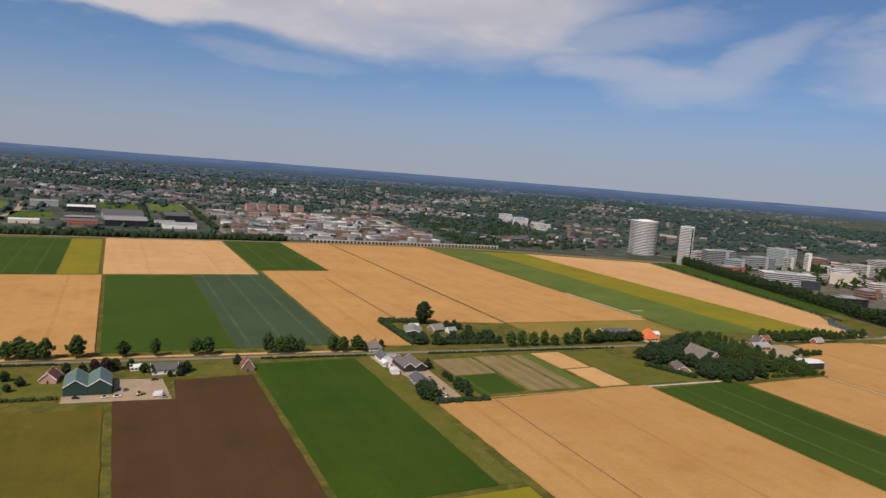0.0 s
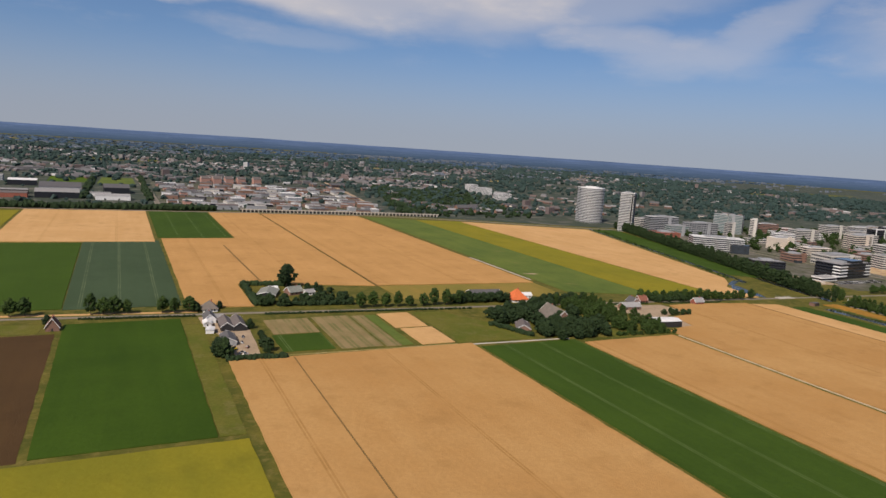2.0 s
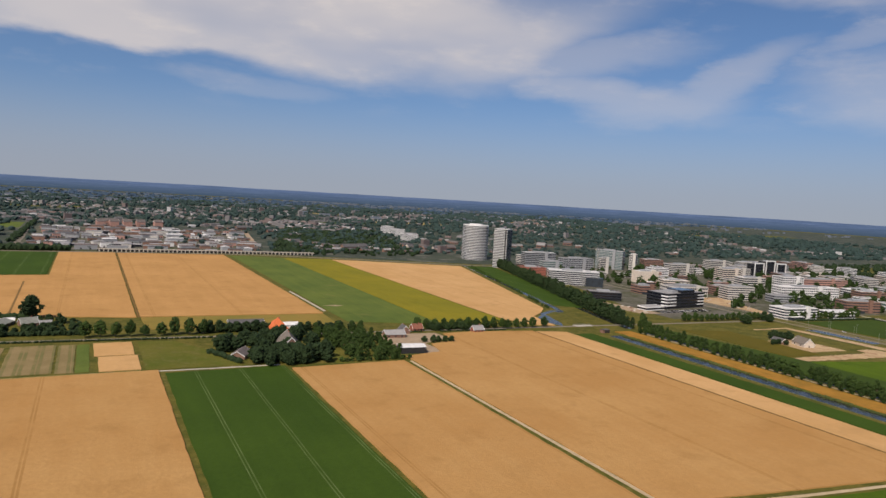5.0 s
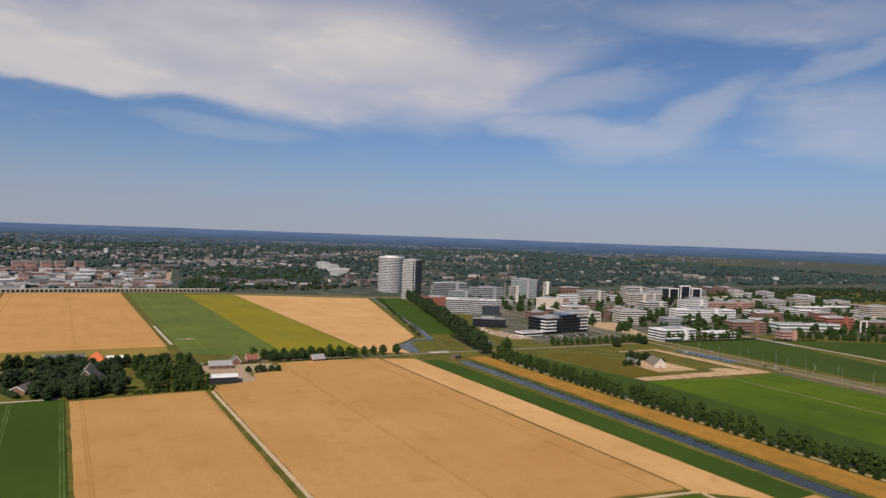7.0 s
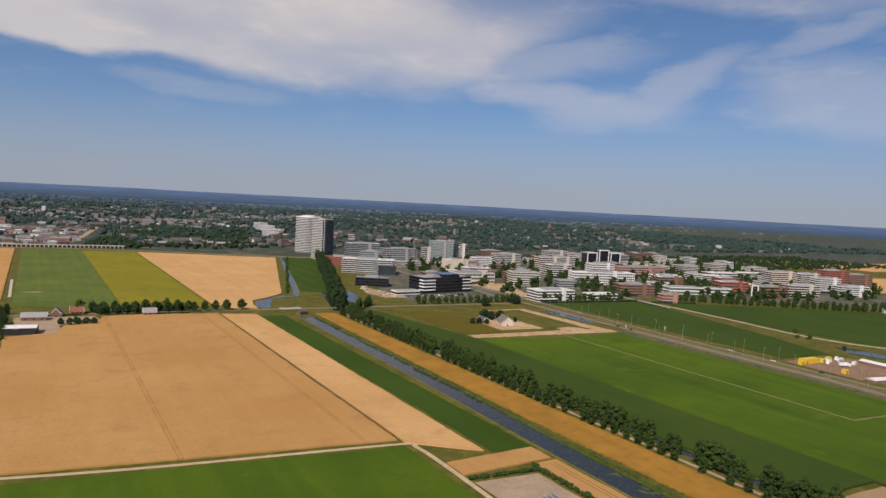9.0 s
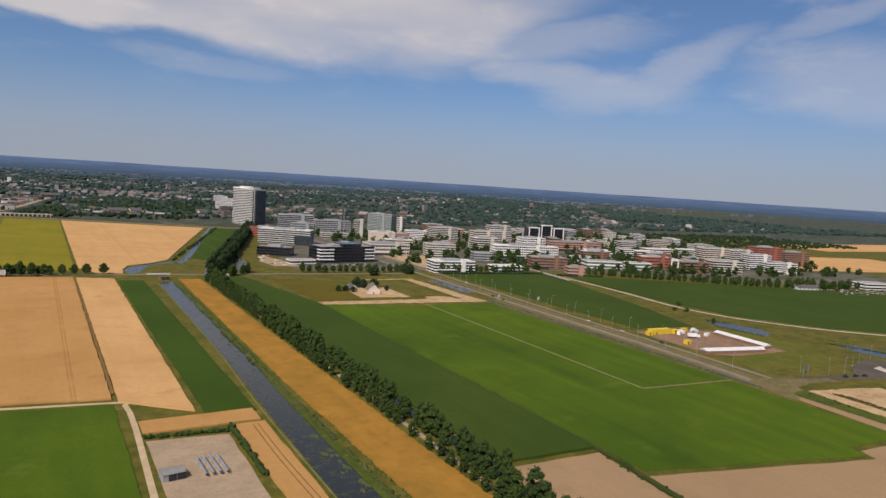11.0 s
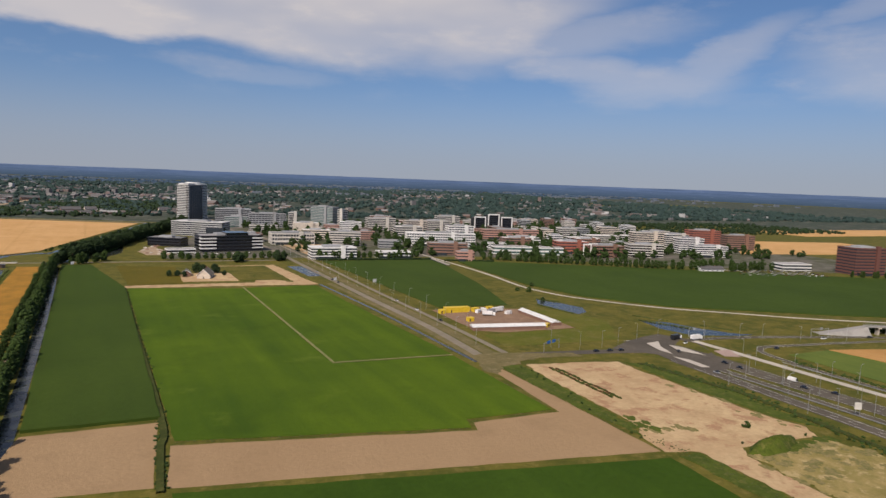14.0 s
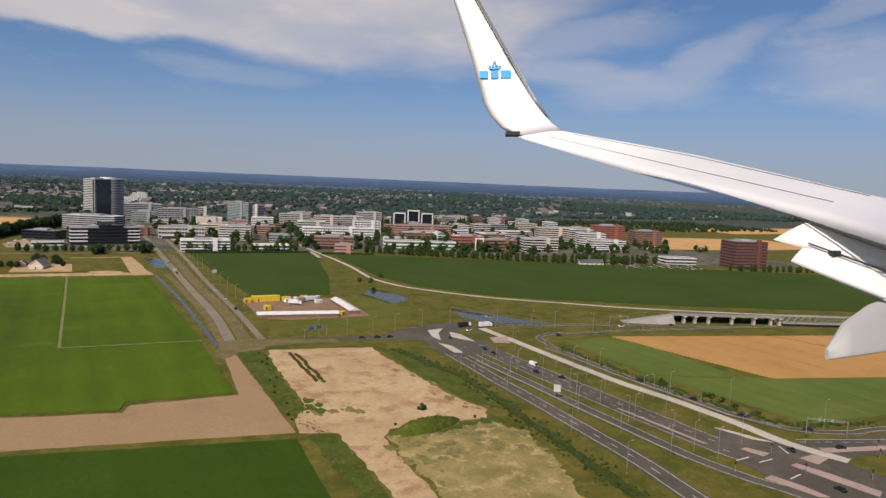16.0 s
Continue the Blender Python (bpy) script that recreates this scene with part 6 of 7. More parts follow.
def town():
    """Far houses as one sheet of small gabled boxes, far woods as clumps."""
    rng = np.random.default_rng(5)
    n = 4000
    rr = rng.uniform(0, 1, n * 3)
    x = rng.uniform(-2100, 3600, n * 3)
    y = 1340 + 3300 * rr ** 1.15
    field = np.sin(x * 0.0061 + 1.3) * np.cos(y * 0.0049 + 0.7) + 0.5 * np.sin(x * 0.017 + y * 0.013)
    open_ = (np.abs(x + 180) < 60) & (y < 1700)
    sparse = (x > 1300) & (y < 3000) & (rng.uniform(0, 1, n * 3) < 0.78)
    inside = (field > 0.02) & ~sparse & ~open_ & ~((x < 790) & (y < 2010) & (x > -340)) & ~((x < 200) & (x > -340) & (y < 1850) & (rng.uniform(0, 1, n * 3) < 0.8)) & ~((x > 850) & (x < 1990) & (y < 1180))
    x, y = x[inside][:n], y[inside][:n]
    n = len(x)
    row_dir = np.where(np.sin(x * 0.004 + y * 0.003) > 0, 0.25, -0.9) + rng.normal(0, 0.06, n)
    lx, ly = rng.uniform(9, 26, n), rng.uniform(7.5, 10.5, n)
    big = rng.uniform(0, 1, n) < 0.08
    lx[big] *= 2.0
    ly[big] *= 2.0
    ev = rng.uniform(3.4, 6.2, n)
    rg = ev + np.where(big, 0.6, rng.uniform(2.2, 4.0, n))
    ev[big] += 5
    rg[big] += 5
    tall = rng.uniform(0, 1, n) < 0.012
    lx[tall], ly[tall] = 22, 12
    ev[tall] = rng.uniform(16, 30, int(tall.sum()))
    rg[tall] = ev[tall] + 0.5
    base = np.array([(-.5, -.5, 0), (.5, -.5, 0), (.5, .5, 0), (-.5, .5, 0), (-.5, -.5, 1), (.5, -.5, 1), (.5, .5, 1), (-.5, .5, 1), (-.5, 0, 2), (.5, 0, 2)], float)
    px, py = base[None, :, 0] * lx[:, None], base[None, :, 1] * ly[:, None]
    pz = np.where(base[None, :, 2] == 0, 0, np.where(base[None, :, 2] == 1, ev[:, None], rg[:, None]))
    c, s = np.cos(row_dir)[:, None], np.sin(row_dir)[:, None]
    v = np.stack([px * c - py * s + x[:, None], px * s + py * c + y[:, None], pz], 2)
    tri = np.array([(0, 1, 5), (0, 5, 4), (2, 3, 7), (2, 7, 6), (1, 2, 6), (1, 6, 5), (5, 6, 9), (3, 0, 4), (3, 4, 7), (7, 4, 8), (4, 5, 9), (4, 9, 8), (6, 7, 8), (6, 8, 9)])
    mi = np.array([0] * 10 + [1] * 4)
    near = np.argsort(np.hypot(x - 550, y + 100) + 9000 * tall)[:240]
    for i in near:
        FAR.append((x[i], y[i], row_dir[i], lx[i], ly[i], ev[i], rg[i]))
    rest = np.setdiff1d(np.arange(n), near)
    v = v[rest]
    n = len(rest)
    f = tri[None] + (np.arange(n) * 10)[:, None, None]
    k = Nodes("far_walls", 0.85)
    geo = k.node("ShaderNodeNewGeometry")
    ramp = k.node("ShaderNodeValToRGB")
    k.link(geo.outputs["Random Per Island"], ramp.inputs[0])
    ramp.color_ramp.interpolation = "CONSTANT"
    for i, (p, col) in enumerate(((0.0, (0.14, 0.135, 0.135)), (0.35, (0.135, 0.105, 0.10)), (0.66, (0.18, 0.17, 0.165)), (0.93, (0.34, 0.34, 0.34)))):
        e = ramp.color_ramp.elements[i] if i < 2 else ramp.color_ramp.elements.new(p)
        e.position, e.color = p, (*col, 1)
    k.colour(ramp.outputs[0])
    walls = k.m
    k = Nodes("far_roofs", 0.85)
    geo = k.node("ShaderNodeNewGeometry")
    ramp = k.node("ShaderNodeValToRGB")
    k.link(geo.outputs["Random Per Island"], ramp.inputs[0])
    ramp.color_ramp.interpolation = "CONSTANT"
    for i, (p, col) in enumerate(((0.0, (0.12, 0.115, 0.118)), (0.40, (0.145, 0.105, 0.095)), (0.55, (0.155, 0.15, 0.15)), (0.92, (0.34, 0.335, 0.33)))):
        e = ramp.color_ramp.elements[i] if i < 2 else ramp.color_ramp.elements.new(p)
        e.position, e.color = p, (*col, 1)
    k.colour(ramp.outputs[0])
    me = fast_mesh("far_houses", v.reshape(-1, 3), f.reshape(-1, 3), [walls, k.m], np.tile(mi, n))
    tagged(new("far_houses", me), "distant town of small gabled houses", "houses", kind="stuff")

    m = 13500
    x = rng.uniform(-2700, 4300, m * 2)
    y = 1310 + 3900 * rng.uniform(0, 1, m * 2) ** 1.3
    wood = np.sin(x * 0.0052 - 0.6) * np.cos(y * 0.0041 + 1.9) + 0.45 * np.sin(x * 0.013 - y * 0.011) + 0.7 * rng.uniform(-1, 1, m * 2)
    keep = (wood > -0.45) & ~((x < 700 + (y - 1400) * 0.15) & (x > -420) & (y < 2010) & (rng.uniform(0, 1, m * 2) < 0.78)) & ~((x > 1000) & (x < 2050) & (y < 1330 - (x - 1000) * 0.2))
    keep &= ~((np.abs(x - 1.05 * (y - 1300) - 690) < 22) & (y < 2300))
    x, y = x[keep][:m], y[keep][:m]
    d = np.hypot(x - 550, y + 100)
    r = rng.uniform(3.2, 7.6, len(x)) * (0.7 + d / 3600)
    z = r * 0.4
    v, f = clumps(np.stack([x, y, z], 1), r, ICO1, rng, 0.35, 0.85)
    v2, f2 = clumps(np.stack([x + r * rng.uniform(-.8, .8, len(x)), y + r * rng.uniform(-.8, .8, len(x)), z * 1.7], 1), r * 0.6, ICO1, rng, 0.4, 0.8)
    me = fast_mesh("far_woods", np.concatenate([v, v2]), np.concatenate([f, f2 + len(v)]), M["leaf_far_haze"])
    tagged(new("far_woods", me), "distant haze-tinted trees and woods between the houses", "woods", kind="stuff")
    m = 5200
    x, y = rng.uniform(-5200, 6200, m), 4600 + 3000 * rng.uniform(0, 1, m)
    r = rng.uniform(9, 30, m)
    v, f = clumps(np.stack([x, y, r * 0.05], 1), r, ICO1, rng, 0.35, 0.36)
    # these woods carry their blue haze in the base colour
    tagged(new("horizon_woods", fast_mesh("horizon_woods", v, f, M["leaf_haze_blue"])), "low woods near the horizon, tinted blue with painted haze", "woods", kind="stuff")
    # the hedge and wood along the railway, and the wood behind the offices
    t3 = rng.uniform(0, 1, 1500)
    x = np.concatenate([rng.uniform(-420, 300, 900), rng.uniform(2050, 2900, 900), 690 + t3 * 250 + rng.uniform(0, 1, 1500) ** 1.5 * 330, 70 + rng.normal(0, 4, 160), 194 + rng.normal(0, 3, 160)])
    y = np.concatenate([1293 + rng.normal(0, 3, 900), rng.uniform(760, 1130, 900), 1330 + t3 * 900 - rng.uniform(0, 90, 1500), rng.uniform(1470, 2250, 160), rng.uniform(1455, 2150, 160)])
    r = rng.uniform(3, 5.5, len(x))
    r[:900] *= 1.35
    v, f = clumps(np.stack([x, y, r * 0.8], 1), r, ICO1, rng, 0.35, 0.95)
    tagged(new("woodland", fast_mesh("woodland", v, f, M["leaf_dark"])), "dark woodland belt along the railway", "woods", kind="stuff")


FAR = []
town()


plot("far_field", [(2700, 3720), (3300, 3330), (4300, 2700), (4330, 2770), (3340, 3410), (2720, 3790)], M["wheat_pale"], 0.3, "long pale strip of open land far off", "field", jitter=0)
rng = random.Random(77)
for i in range(60):
    x, y, w, d = rng.uniform(-2600, 4600), rng.uniform(2600, 7200), rng.uniform(160, 620), rng.uniform(70, 240)
    plot("far_field", [(x, y), (x + w, y - w * 0.12), (x + w + 20, y + d - w * 0.12), (x + 20, y + d)], M[rng.choice(("dry_grass", "verge", "lot", "maize"))], 0.3, "far open field between the woods", "field", jitter=0)


def near_town_houses():
    """The nearest houses of the town, one by one."""
    kinds = []
    for wall, roof, label in (("brown", "roof_dark", "brown brick town house with a dark saddle roof"), ("brown", "roof_grey", "brown brick town house with a pale grey saddle roof"),
                              ("brown", "roof_weathered", "brown brick town house with a weathered roof"), ("cream", "roof_dark", "cream town house with a dark saddle roof")):
        w = mesh_from("wall", [(-.5, -.5, 0), (.5, -.5, 0), (.5, .5, 0), (-.5, .5, 0), (-.5, -.5, 1), (.5, -.5, 1), (.5, .5, 1), (-.5, .5, 1), (-.5, 0, 1.62), (.5, 0, 1.62)],
                      [(0, 1, 5, 4), (2, 3, 7, 6), (1, 2, 6, 9, 5), (3, 0, 4, 8, 7)], M[wall])
        r = mesh_from("roof", [(-.52, -.56, .94), (.52, -.56, .94), (.52, 0, 1.68), (-.52, 0, 1.68), (.52, .56, .94), (-.52, .56, .94)], [(0, 1, 2, 3), (3, 2, 4, 5)], M[roof])
        g = box_mesh("ribbon_window", [(-.42, .42, -.512, -.5, .3, .6)], M["glass"])
        kinds.append((w, r, g, label))
    for i, (x, y, a, lx, ly, ev, rg) in enumerate(FAR):
        w, r, g, label = kinds[(i * 7 + i // 5) % 4]
        ob = empty("town_house", Matrix.Translation((x, y, 0)) @ Matrix.Rotation(a, 4, "Z") @ Matrix.Diagonal((lx, ly, ev, 1)), label, "house", "nearest houses of the town")
        part("wall", w, ob)
        part("roof", r, ob)
        part("ribbon_window", g, ob)


near_town_houses()


def far_buildings():
    """Blocks scattered over the farthest land, too small to tell apart, haze painted in as blue-grey."""
    rng = np.random.default_rng(14)
    n = 700
    x, y = rng.uniform(-5200, 6600, n), 3300 + 4200 * rng.uniform(0, 1, n)
    near = rng.integers(0, 60, n)
    x = np.where(rng.uniform(0, 1, n) < 0.7, x[near] + rng.normal(0, 160, n), x)
    y = np.clip(np.where(x == x, y[near] + rng.normal(0, 120, n), y), 3000, 7500)
    lx, ly, h = rng.uniform(14, 60, n), rng.uniform(10, 24, n), rng.uniform(6, 17, n)
    b = np.array(box_verts(-.5, .5, -.5, .5, 0, 1))
    v = b[None] * np.stack([lx, ly, h], 1)[:, None] + np.stack([x, y, 0 * x], 1)[:, None]
    f = np.array(BOX_F)[None] + (np.arange(n) * 8)[:, None, None]
    me = fast_mesh("far_buildings", v.reshape(-1, 3), f.reshape(-1, 4), M["far_hazy"])
    tagged(new("far_buildings", me), "scattered buildings near the horizon in painted haze blue-grey", "buildings", kind="stuff")


far_buildings()


def backdrop():
    """The hazy land on the horizon, all round; its haze is painted in as glowing colour."""
    rng = random.Random(3)
    n, r = 360, 7700
    v, f = [], []
    h = 118.0
    for i in range(n):
        a = i * math.tau / n
        h += rng.uniform(-1.6, 1.6)
        h = min(max(h, 113), 121)
        for z in (-5, 40, h):
            v.append((550 + r * math.cos(a), 600 + r * math.sin(a), z))
    for i in range(n):
        j = (i + 1) % n
        for k in (0, 1):
            f.append((j * 3 + k, i * 3 + k, i * 3 + k + 1, j * 3 + k + 1))
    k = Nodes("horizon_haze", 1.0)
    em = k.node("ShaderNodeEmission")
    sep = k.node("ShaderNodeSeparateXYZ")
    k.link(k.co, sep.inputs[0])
    # painted haze: emission turns paler and bluer towards the top
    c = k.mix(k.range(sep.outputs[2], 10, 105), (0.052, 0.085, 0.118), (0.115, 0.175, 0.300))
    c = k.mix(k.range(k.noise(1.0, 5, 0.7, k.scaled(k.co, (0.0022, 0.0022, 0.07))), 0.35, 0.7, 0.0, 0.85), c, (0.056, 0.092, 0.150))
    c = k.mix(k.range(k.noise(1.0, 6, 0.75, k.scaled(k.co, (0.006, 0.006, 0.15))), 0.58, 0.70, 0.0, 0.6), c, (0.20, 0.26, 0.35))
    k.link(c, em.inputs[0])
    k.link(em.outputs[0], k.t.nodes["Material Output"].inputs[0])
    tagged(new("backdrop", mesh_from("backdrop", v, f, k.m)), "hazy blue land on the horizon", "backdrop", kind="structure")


backdrop()


# ---------------------------------------------------------------- vehicles, lamps, signs
CAR_MATS = {"white": M["white"], "black": M["black"], "silver": M["metal"], "red": M["roof_red"]}


def car_mesh(boxes_name, l, w, z0, z1, taper):
    a, b = l / 2, w / 2
    v = [(-a, -b, z0), (a, -b, z0), (a, b, z0), (-a, b, z0), (-a * taper, -b * .86, z1), (a * taper * .9, -b * .86, z1), (a * taper * .9, b * .86, z1), (-a * taper, b * .86, z1)]
    bm = bmesh.new()
    vs = [bm.verts.new(p) for p in v]
    for q in BOX_F:
        bm.faces.new([vs[i] for i in q])
    bmesh.ops.bevel(bm, geom=bm.edges[:], offset=0.12, segments=2, affect="EDGES")
    me = bpy.data.meshes.new(boxes_name)
    bm.to_mesh(me)
    bm.free()
    return me


def wheel_mesh():
    bm = bmesh.new()
    bmesh.ops.create_cone(bm, cap_ends=True, segments=12, radius1=0.33, radius2=0.33, depth=0.24, matrix=Matrix.Rotation(math.pi / 2, 4, "X"))
    me = bpy.data.meshes.new("wheel")
    bm.to_mesh(me)
    bm.free()
    me.materials.append(M["rubber"])
    return me


def make_car(colour, van=False):
    names = {"white": "white", "black": "black", "silver": "silver grey", "red": "dark red"}
    ob = empty("van" if van else "car", Matrix.Translation((0, 0, -400)), f"{names[colour]} {'delivery van' if van else 'passenger car'} standing on the ground", "van" if van else "car")
    body = car_mesh("body", 5.4 if van else 4.4, 2.0 if van else 1.8, 0.35, 2.3 if van else 0.95, 0.97)
    body.materials.append(CAR_MATS[colour])
    part("body", body, ob)
    cab = car_mesh("cabin", 2.0 if van else 2.6, 1.7, 0.9, 2.1 if van else 1.5, 0.72)
    cab.materials.append(M["glass_black"])
    part("cabin", cab, ob, m=Matrix.Translation((2.0 if van else -0.2, 0, 0)))
    w = wheel_mesh()
    for x in (-1.4, 1.4):
        for y in (-0.85, 0.85):
            part("wheel", w, ob, m=Matrix.Translation((x, y, 0.33)))
    return ob


CARS = [make_car("white"), make_car("black"), make_car("silver"), make_car("red"), make_car("white", True)]
CAR_USED = set()


def park(x, y, turn, kind, group, z=0.16):
    m = pose(x, y, z, 0, 0, turn)
    base = CARS[kind]
    if base not in CAR_USED:
        CAR_USED.add(base)
        ob = base
        ob.matrix_basis = m
    else:
        ob = copy_thing(base, m)
    ob["group"] = group
    return ob


G6 = "cars on the highway"
for x, y, turn, k in ((1288, -160, -88, 4), (1281, -172, -88, 1), (1287.5, -186, -88, 1), (1324.5, -206, 88, 1), (1326, -240, 88, 1), (1328, -266, 105, 1), (1340, -290, 140, 1),
                      (1222, -66, -8, 1), (1232, -68, -8, 1), (1240, -70, -8, 1), (1352, -104, -4, 1), (1258, -132, 92, 2), (1281, -130, -88, 1), (1282, -118, -88, 1),
                      (1418, -96, -14, 0), (1460, -106, -16, 1), (1300, -70, 20, 0), (1276, -86, 60, 1), (1310, -302, 60, 1), (1332, -309, -20, 1), (1292, -332, 80, 1), (1291, -346, 80, 0)):
    park(x, y, turn, k, G6, 0.24)
for x, y, turn, k in ((1153.5, 250, 90, 1), (1154, 270, 90, 1), (1170, 140, 90, 0), (1169, 96, 90, 0), (1168, 52, 90, 1), (1156, 330, 90, 2), (1179, 360, 88, 0)):
    park(x, y, turn, k, "cars on the avenue", 0.14)
for x, y, turn, k in ((28, 443, 4, 4), (29, 446.5, 4, 4), (32, 440, 4, 2), (28, 476, 2, 1), (-18, 449, 0, 1), (10, 458, 40, 2), (6, 461, 80, 1), (-2, 447, 0, 0), (5, 447, 0, 0), (823, -113, 4, 0), (210.6, 403, 20, 0), (216, 414, 60, 3), (214, 426, 85, 0), (217, 440, 85, 2), (212, 399, 30, 0)):
    park(x, y, turn, k, "cars in the farm yards", 0.12)
rc = random.Random(9)
for i in range(90):
    r, c = divmod(i, 15)
    if rc.random() < 0.8:
        park(1690 + c * 8 + r * 4, 186 - c * 3 + r * 9, 72, rc.choice((0, 0, 1, 2, 2, 3)), "cars on the office car park", 0.1)
for i in range(36):
    park(1030 + (i % 18) * 5.4, 520 + (i // 18) * 9, 88, rc.choice((0, 1, 2, 2)), "cars before the black office", 0.1)


def loader(x, y, turn, label):
    """A wheeled yard loader with a bucket."""
    ob = empty("loader", pose(x, y, 0.12, 0, 0, turn), label, "loader")
    body = car_mesh("body", 3.4, 1.8, 0.7, 1.7, 0.92)
    body.materials.append(M["yellow"])
    part("body", body, ob)
    cab = car_mesh("cab", 1.4, 1.5, 1.6, 2.9, 0.86)
    cab.materials.append(M["glass_black"])
    part("cab", cab, ob)
    part("arm", tube_mesh("arm", [((1.4, -0.6, 1.2), (2.9, -0.6, 0.8), 0.12), ((1.4, 0.6, 1.2), (2.9, 0.6, 0.8), 0.12)], M["yellow"]), ob)
    part("bucket", box_mesh("bucket", [(2.8, 3.7, -1.1, 1.1, 0.2, 1.0)], M["dark"]), ob)
    w = wheel_mesh()
    for u in (-1.1, 1.1):
        for s in (-0.85, 0.85):
            part("wheel", w, ob, m=Matrix.Translation((u, s, 0.6)) @ Matrix.Scale(1.8, 4))


def lorry(x, y, turn, box, label):
    ob = empty("lorry", pose(x, y, 0.15, 0, 0, turn), label, "lorry")
    part("cargo_box", box_mesh("cargo_box", [(-5.5, 2.6, -1.25, 1.25, 1.1, 3.9)], M[box]), ob)
    cab = car_mesh("cab", 2.2, 2.4, 0.6, 3.0, 0.9)
    cab.materials.append(M["white"])
    part("cab", cab, ob, m=Matrix.Translation((4.1, 0, 0)))
    part("chassis", box_mesh("chassis", [(-5.4, 4.6, -1, 1, 0.6, 1.05)], M["dark"]), ob)
    w = wheel_mesh()
    for u in (-4.2, -3.0, 3.8):
        for s in (-1.05, 1.05):
            part("wheel", w, ob, m=Matrix.Translation((u, s, 0.5)) @ Matrix.Scale(1.5, 4))


lorry(1304, -58, 8, "black", "black lorry at the junction")
lorry(1318, -64, 2, "white", "white lorry at the junction")
lorry(1224, 66, 20, "grey", "grey lorry in the works yard")
lorry(1232, 70, 10, "white", "white lorry in the works yard")
lorry(1216, 58, -30, "white", "white lorry in the works yard, parked askew")


def tube_mesh(name, segs, mat):
    v, f = [], []
    for a, b, r in segs:
        tube(v, f, Vector(a), Vector(b), r)
    return mesh_from(name, v, f, mat)


lamp = empty("street_lamp", Matrix.Translation((1156, -22, 0)), "slim grey street lamp with a short arm", "street lamp", "street lamps along the roads")
part("pole", tube_mesh("pole", [((0, 0, 0), (0, 0, 12.0), 0.085)], M["metal"]), lamp)
part("arm", tube_mesh("arm", [((0, 0, 11.9), (1.8, 0, 12.3), 0.07)], M["metal"]), lamp)
part("lamp_head", box_mesh("lamp_head", [(1.5, 2.4, -0.18, 0.18, 12.2, 12.36)], M["metal"]), lamp)
spots = [(1158 + y * 0.022, y) for y in range(10, 640, 30)] + [(1175 + y * 0.026, y) for y in range(24, 420, 36)]
spots += [(1260, y) for y in range(-150, -300, -27)]
spots += [(1273, -165), (1272.5, -215), (1272.5, -250), (1273, -285), (1304, -150), (1301, -190), (1302, -230), (1304, -262), (1319.6, -180), (1320.4, -230), (1340, -250), (1352, -290), (1246, -150), (1242, -200), (1240, -250), (1232, -290), (1350, -75), (1390, -96), (1430, -106), (1480, -122)]
spots += [(1276, y) for y in range(-140, -300, -22)] + [(1298, y) for y in range(-128, -290, -40)] + [(1309, y) for y in range(-110, -290, -60)] + [(1200, -46), (1215, -58), (1232, -60), (1250, -56), (1275, -48), (1300, -44), (1332, -58), (1366, -82)]
for x, y in spots:
    copy_thing(lamp, pose(x, y, 0, 0, 0, rc.choice((0, 180))))


loader(17.5, 447, 30, "yellow wheel loader on the gravel yard")
loader(206.8, 411, 160, "yellow wheel loader beside the farm shed")


def gantry(x, y, span, h, turn, sign, label, boards):
    """A portal over a road: two posts, a slim lattice beam and the boards named by place and size."""
    ob = empty("sign_gantry", pose(x, y, 0, 0, 0, turn), label, "gantry")
    for u in (-span / 2, span / 2):
        part("post", tube_mesh("post", [((u, 0, 0), (u, 0, h), 0.17)], M["metal"]), ob)
    n = int(span / 1.2)
    segs = [((-span / 2, 0, z), (span / 2, 0, z), 0.08) for z in (h - 0.7, h)]
    for k in range(n):
        u, w = -span / 2 + k * span / n, -span / 2 + (k + 1) * span / n
        segs.append(((u, 0, h - 0.7), (w, 0, h), 0.05) if k % 2 else ((u, 0, h), (w, 0, h - 0.7), 0.05))
    part("beam", tube_mesh("beam", segs, M["metal"]), ob)
    for u, w, z in boards:
        part("sign_board", box_mesh("sign_board", [(u - w / 2, u + w / 2, -0.32, -0.2, h - z * 0.6, h + z * 0.4)], M[sign]), ob)


gantry(1196, -52, 18, 6.2, 20, "blue", "sign gantry with blue boards over the side road", ((-4.0, 3.6, 2.0), (2.2, 3.6, 2.0)))
gantry(1419, -92, 15, 7.6, -16, "metal", "slim grey portal over the road past the ponds", ((1.0, 2.2, 1.8),))
gantry(1323.5, -59, 11, 6.8, -49, "metal", "slim grey portal beside the busway", ((-2.0, 1.6, 1.4),))
gantry(1342, -297, 16, 7.0, -42, "metal", "slim grey traffic light portal at the junction", ((-3, 0.9, 1.6), (2, 0.9, 1.6)))


def sign(x, y, w, h, z, turn, mat, label):
    ob = empty("road_sign", pose(x, y, 0, 0, 0, turn), label, "sign")
    part("post", tube_mesh("post", [((-w * .3, 0, 0), (-w * .3, 0, z), 0.1)], M["metal"]), ob)
    part("post", tube_mesh("post", [((w * .3, 0, 0), (w * .3, 0, z), 0.1)], M["metal"]), ob)
    part("board", box_mesh("board", [(-w / 2, w / 2, -0.16, -0.1, z - 0.2, z + h)], M[mat]), ob)


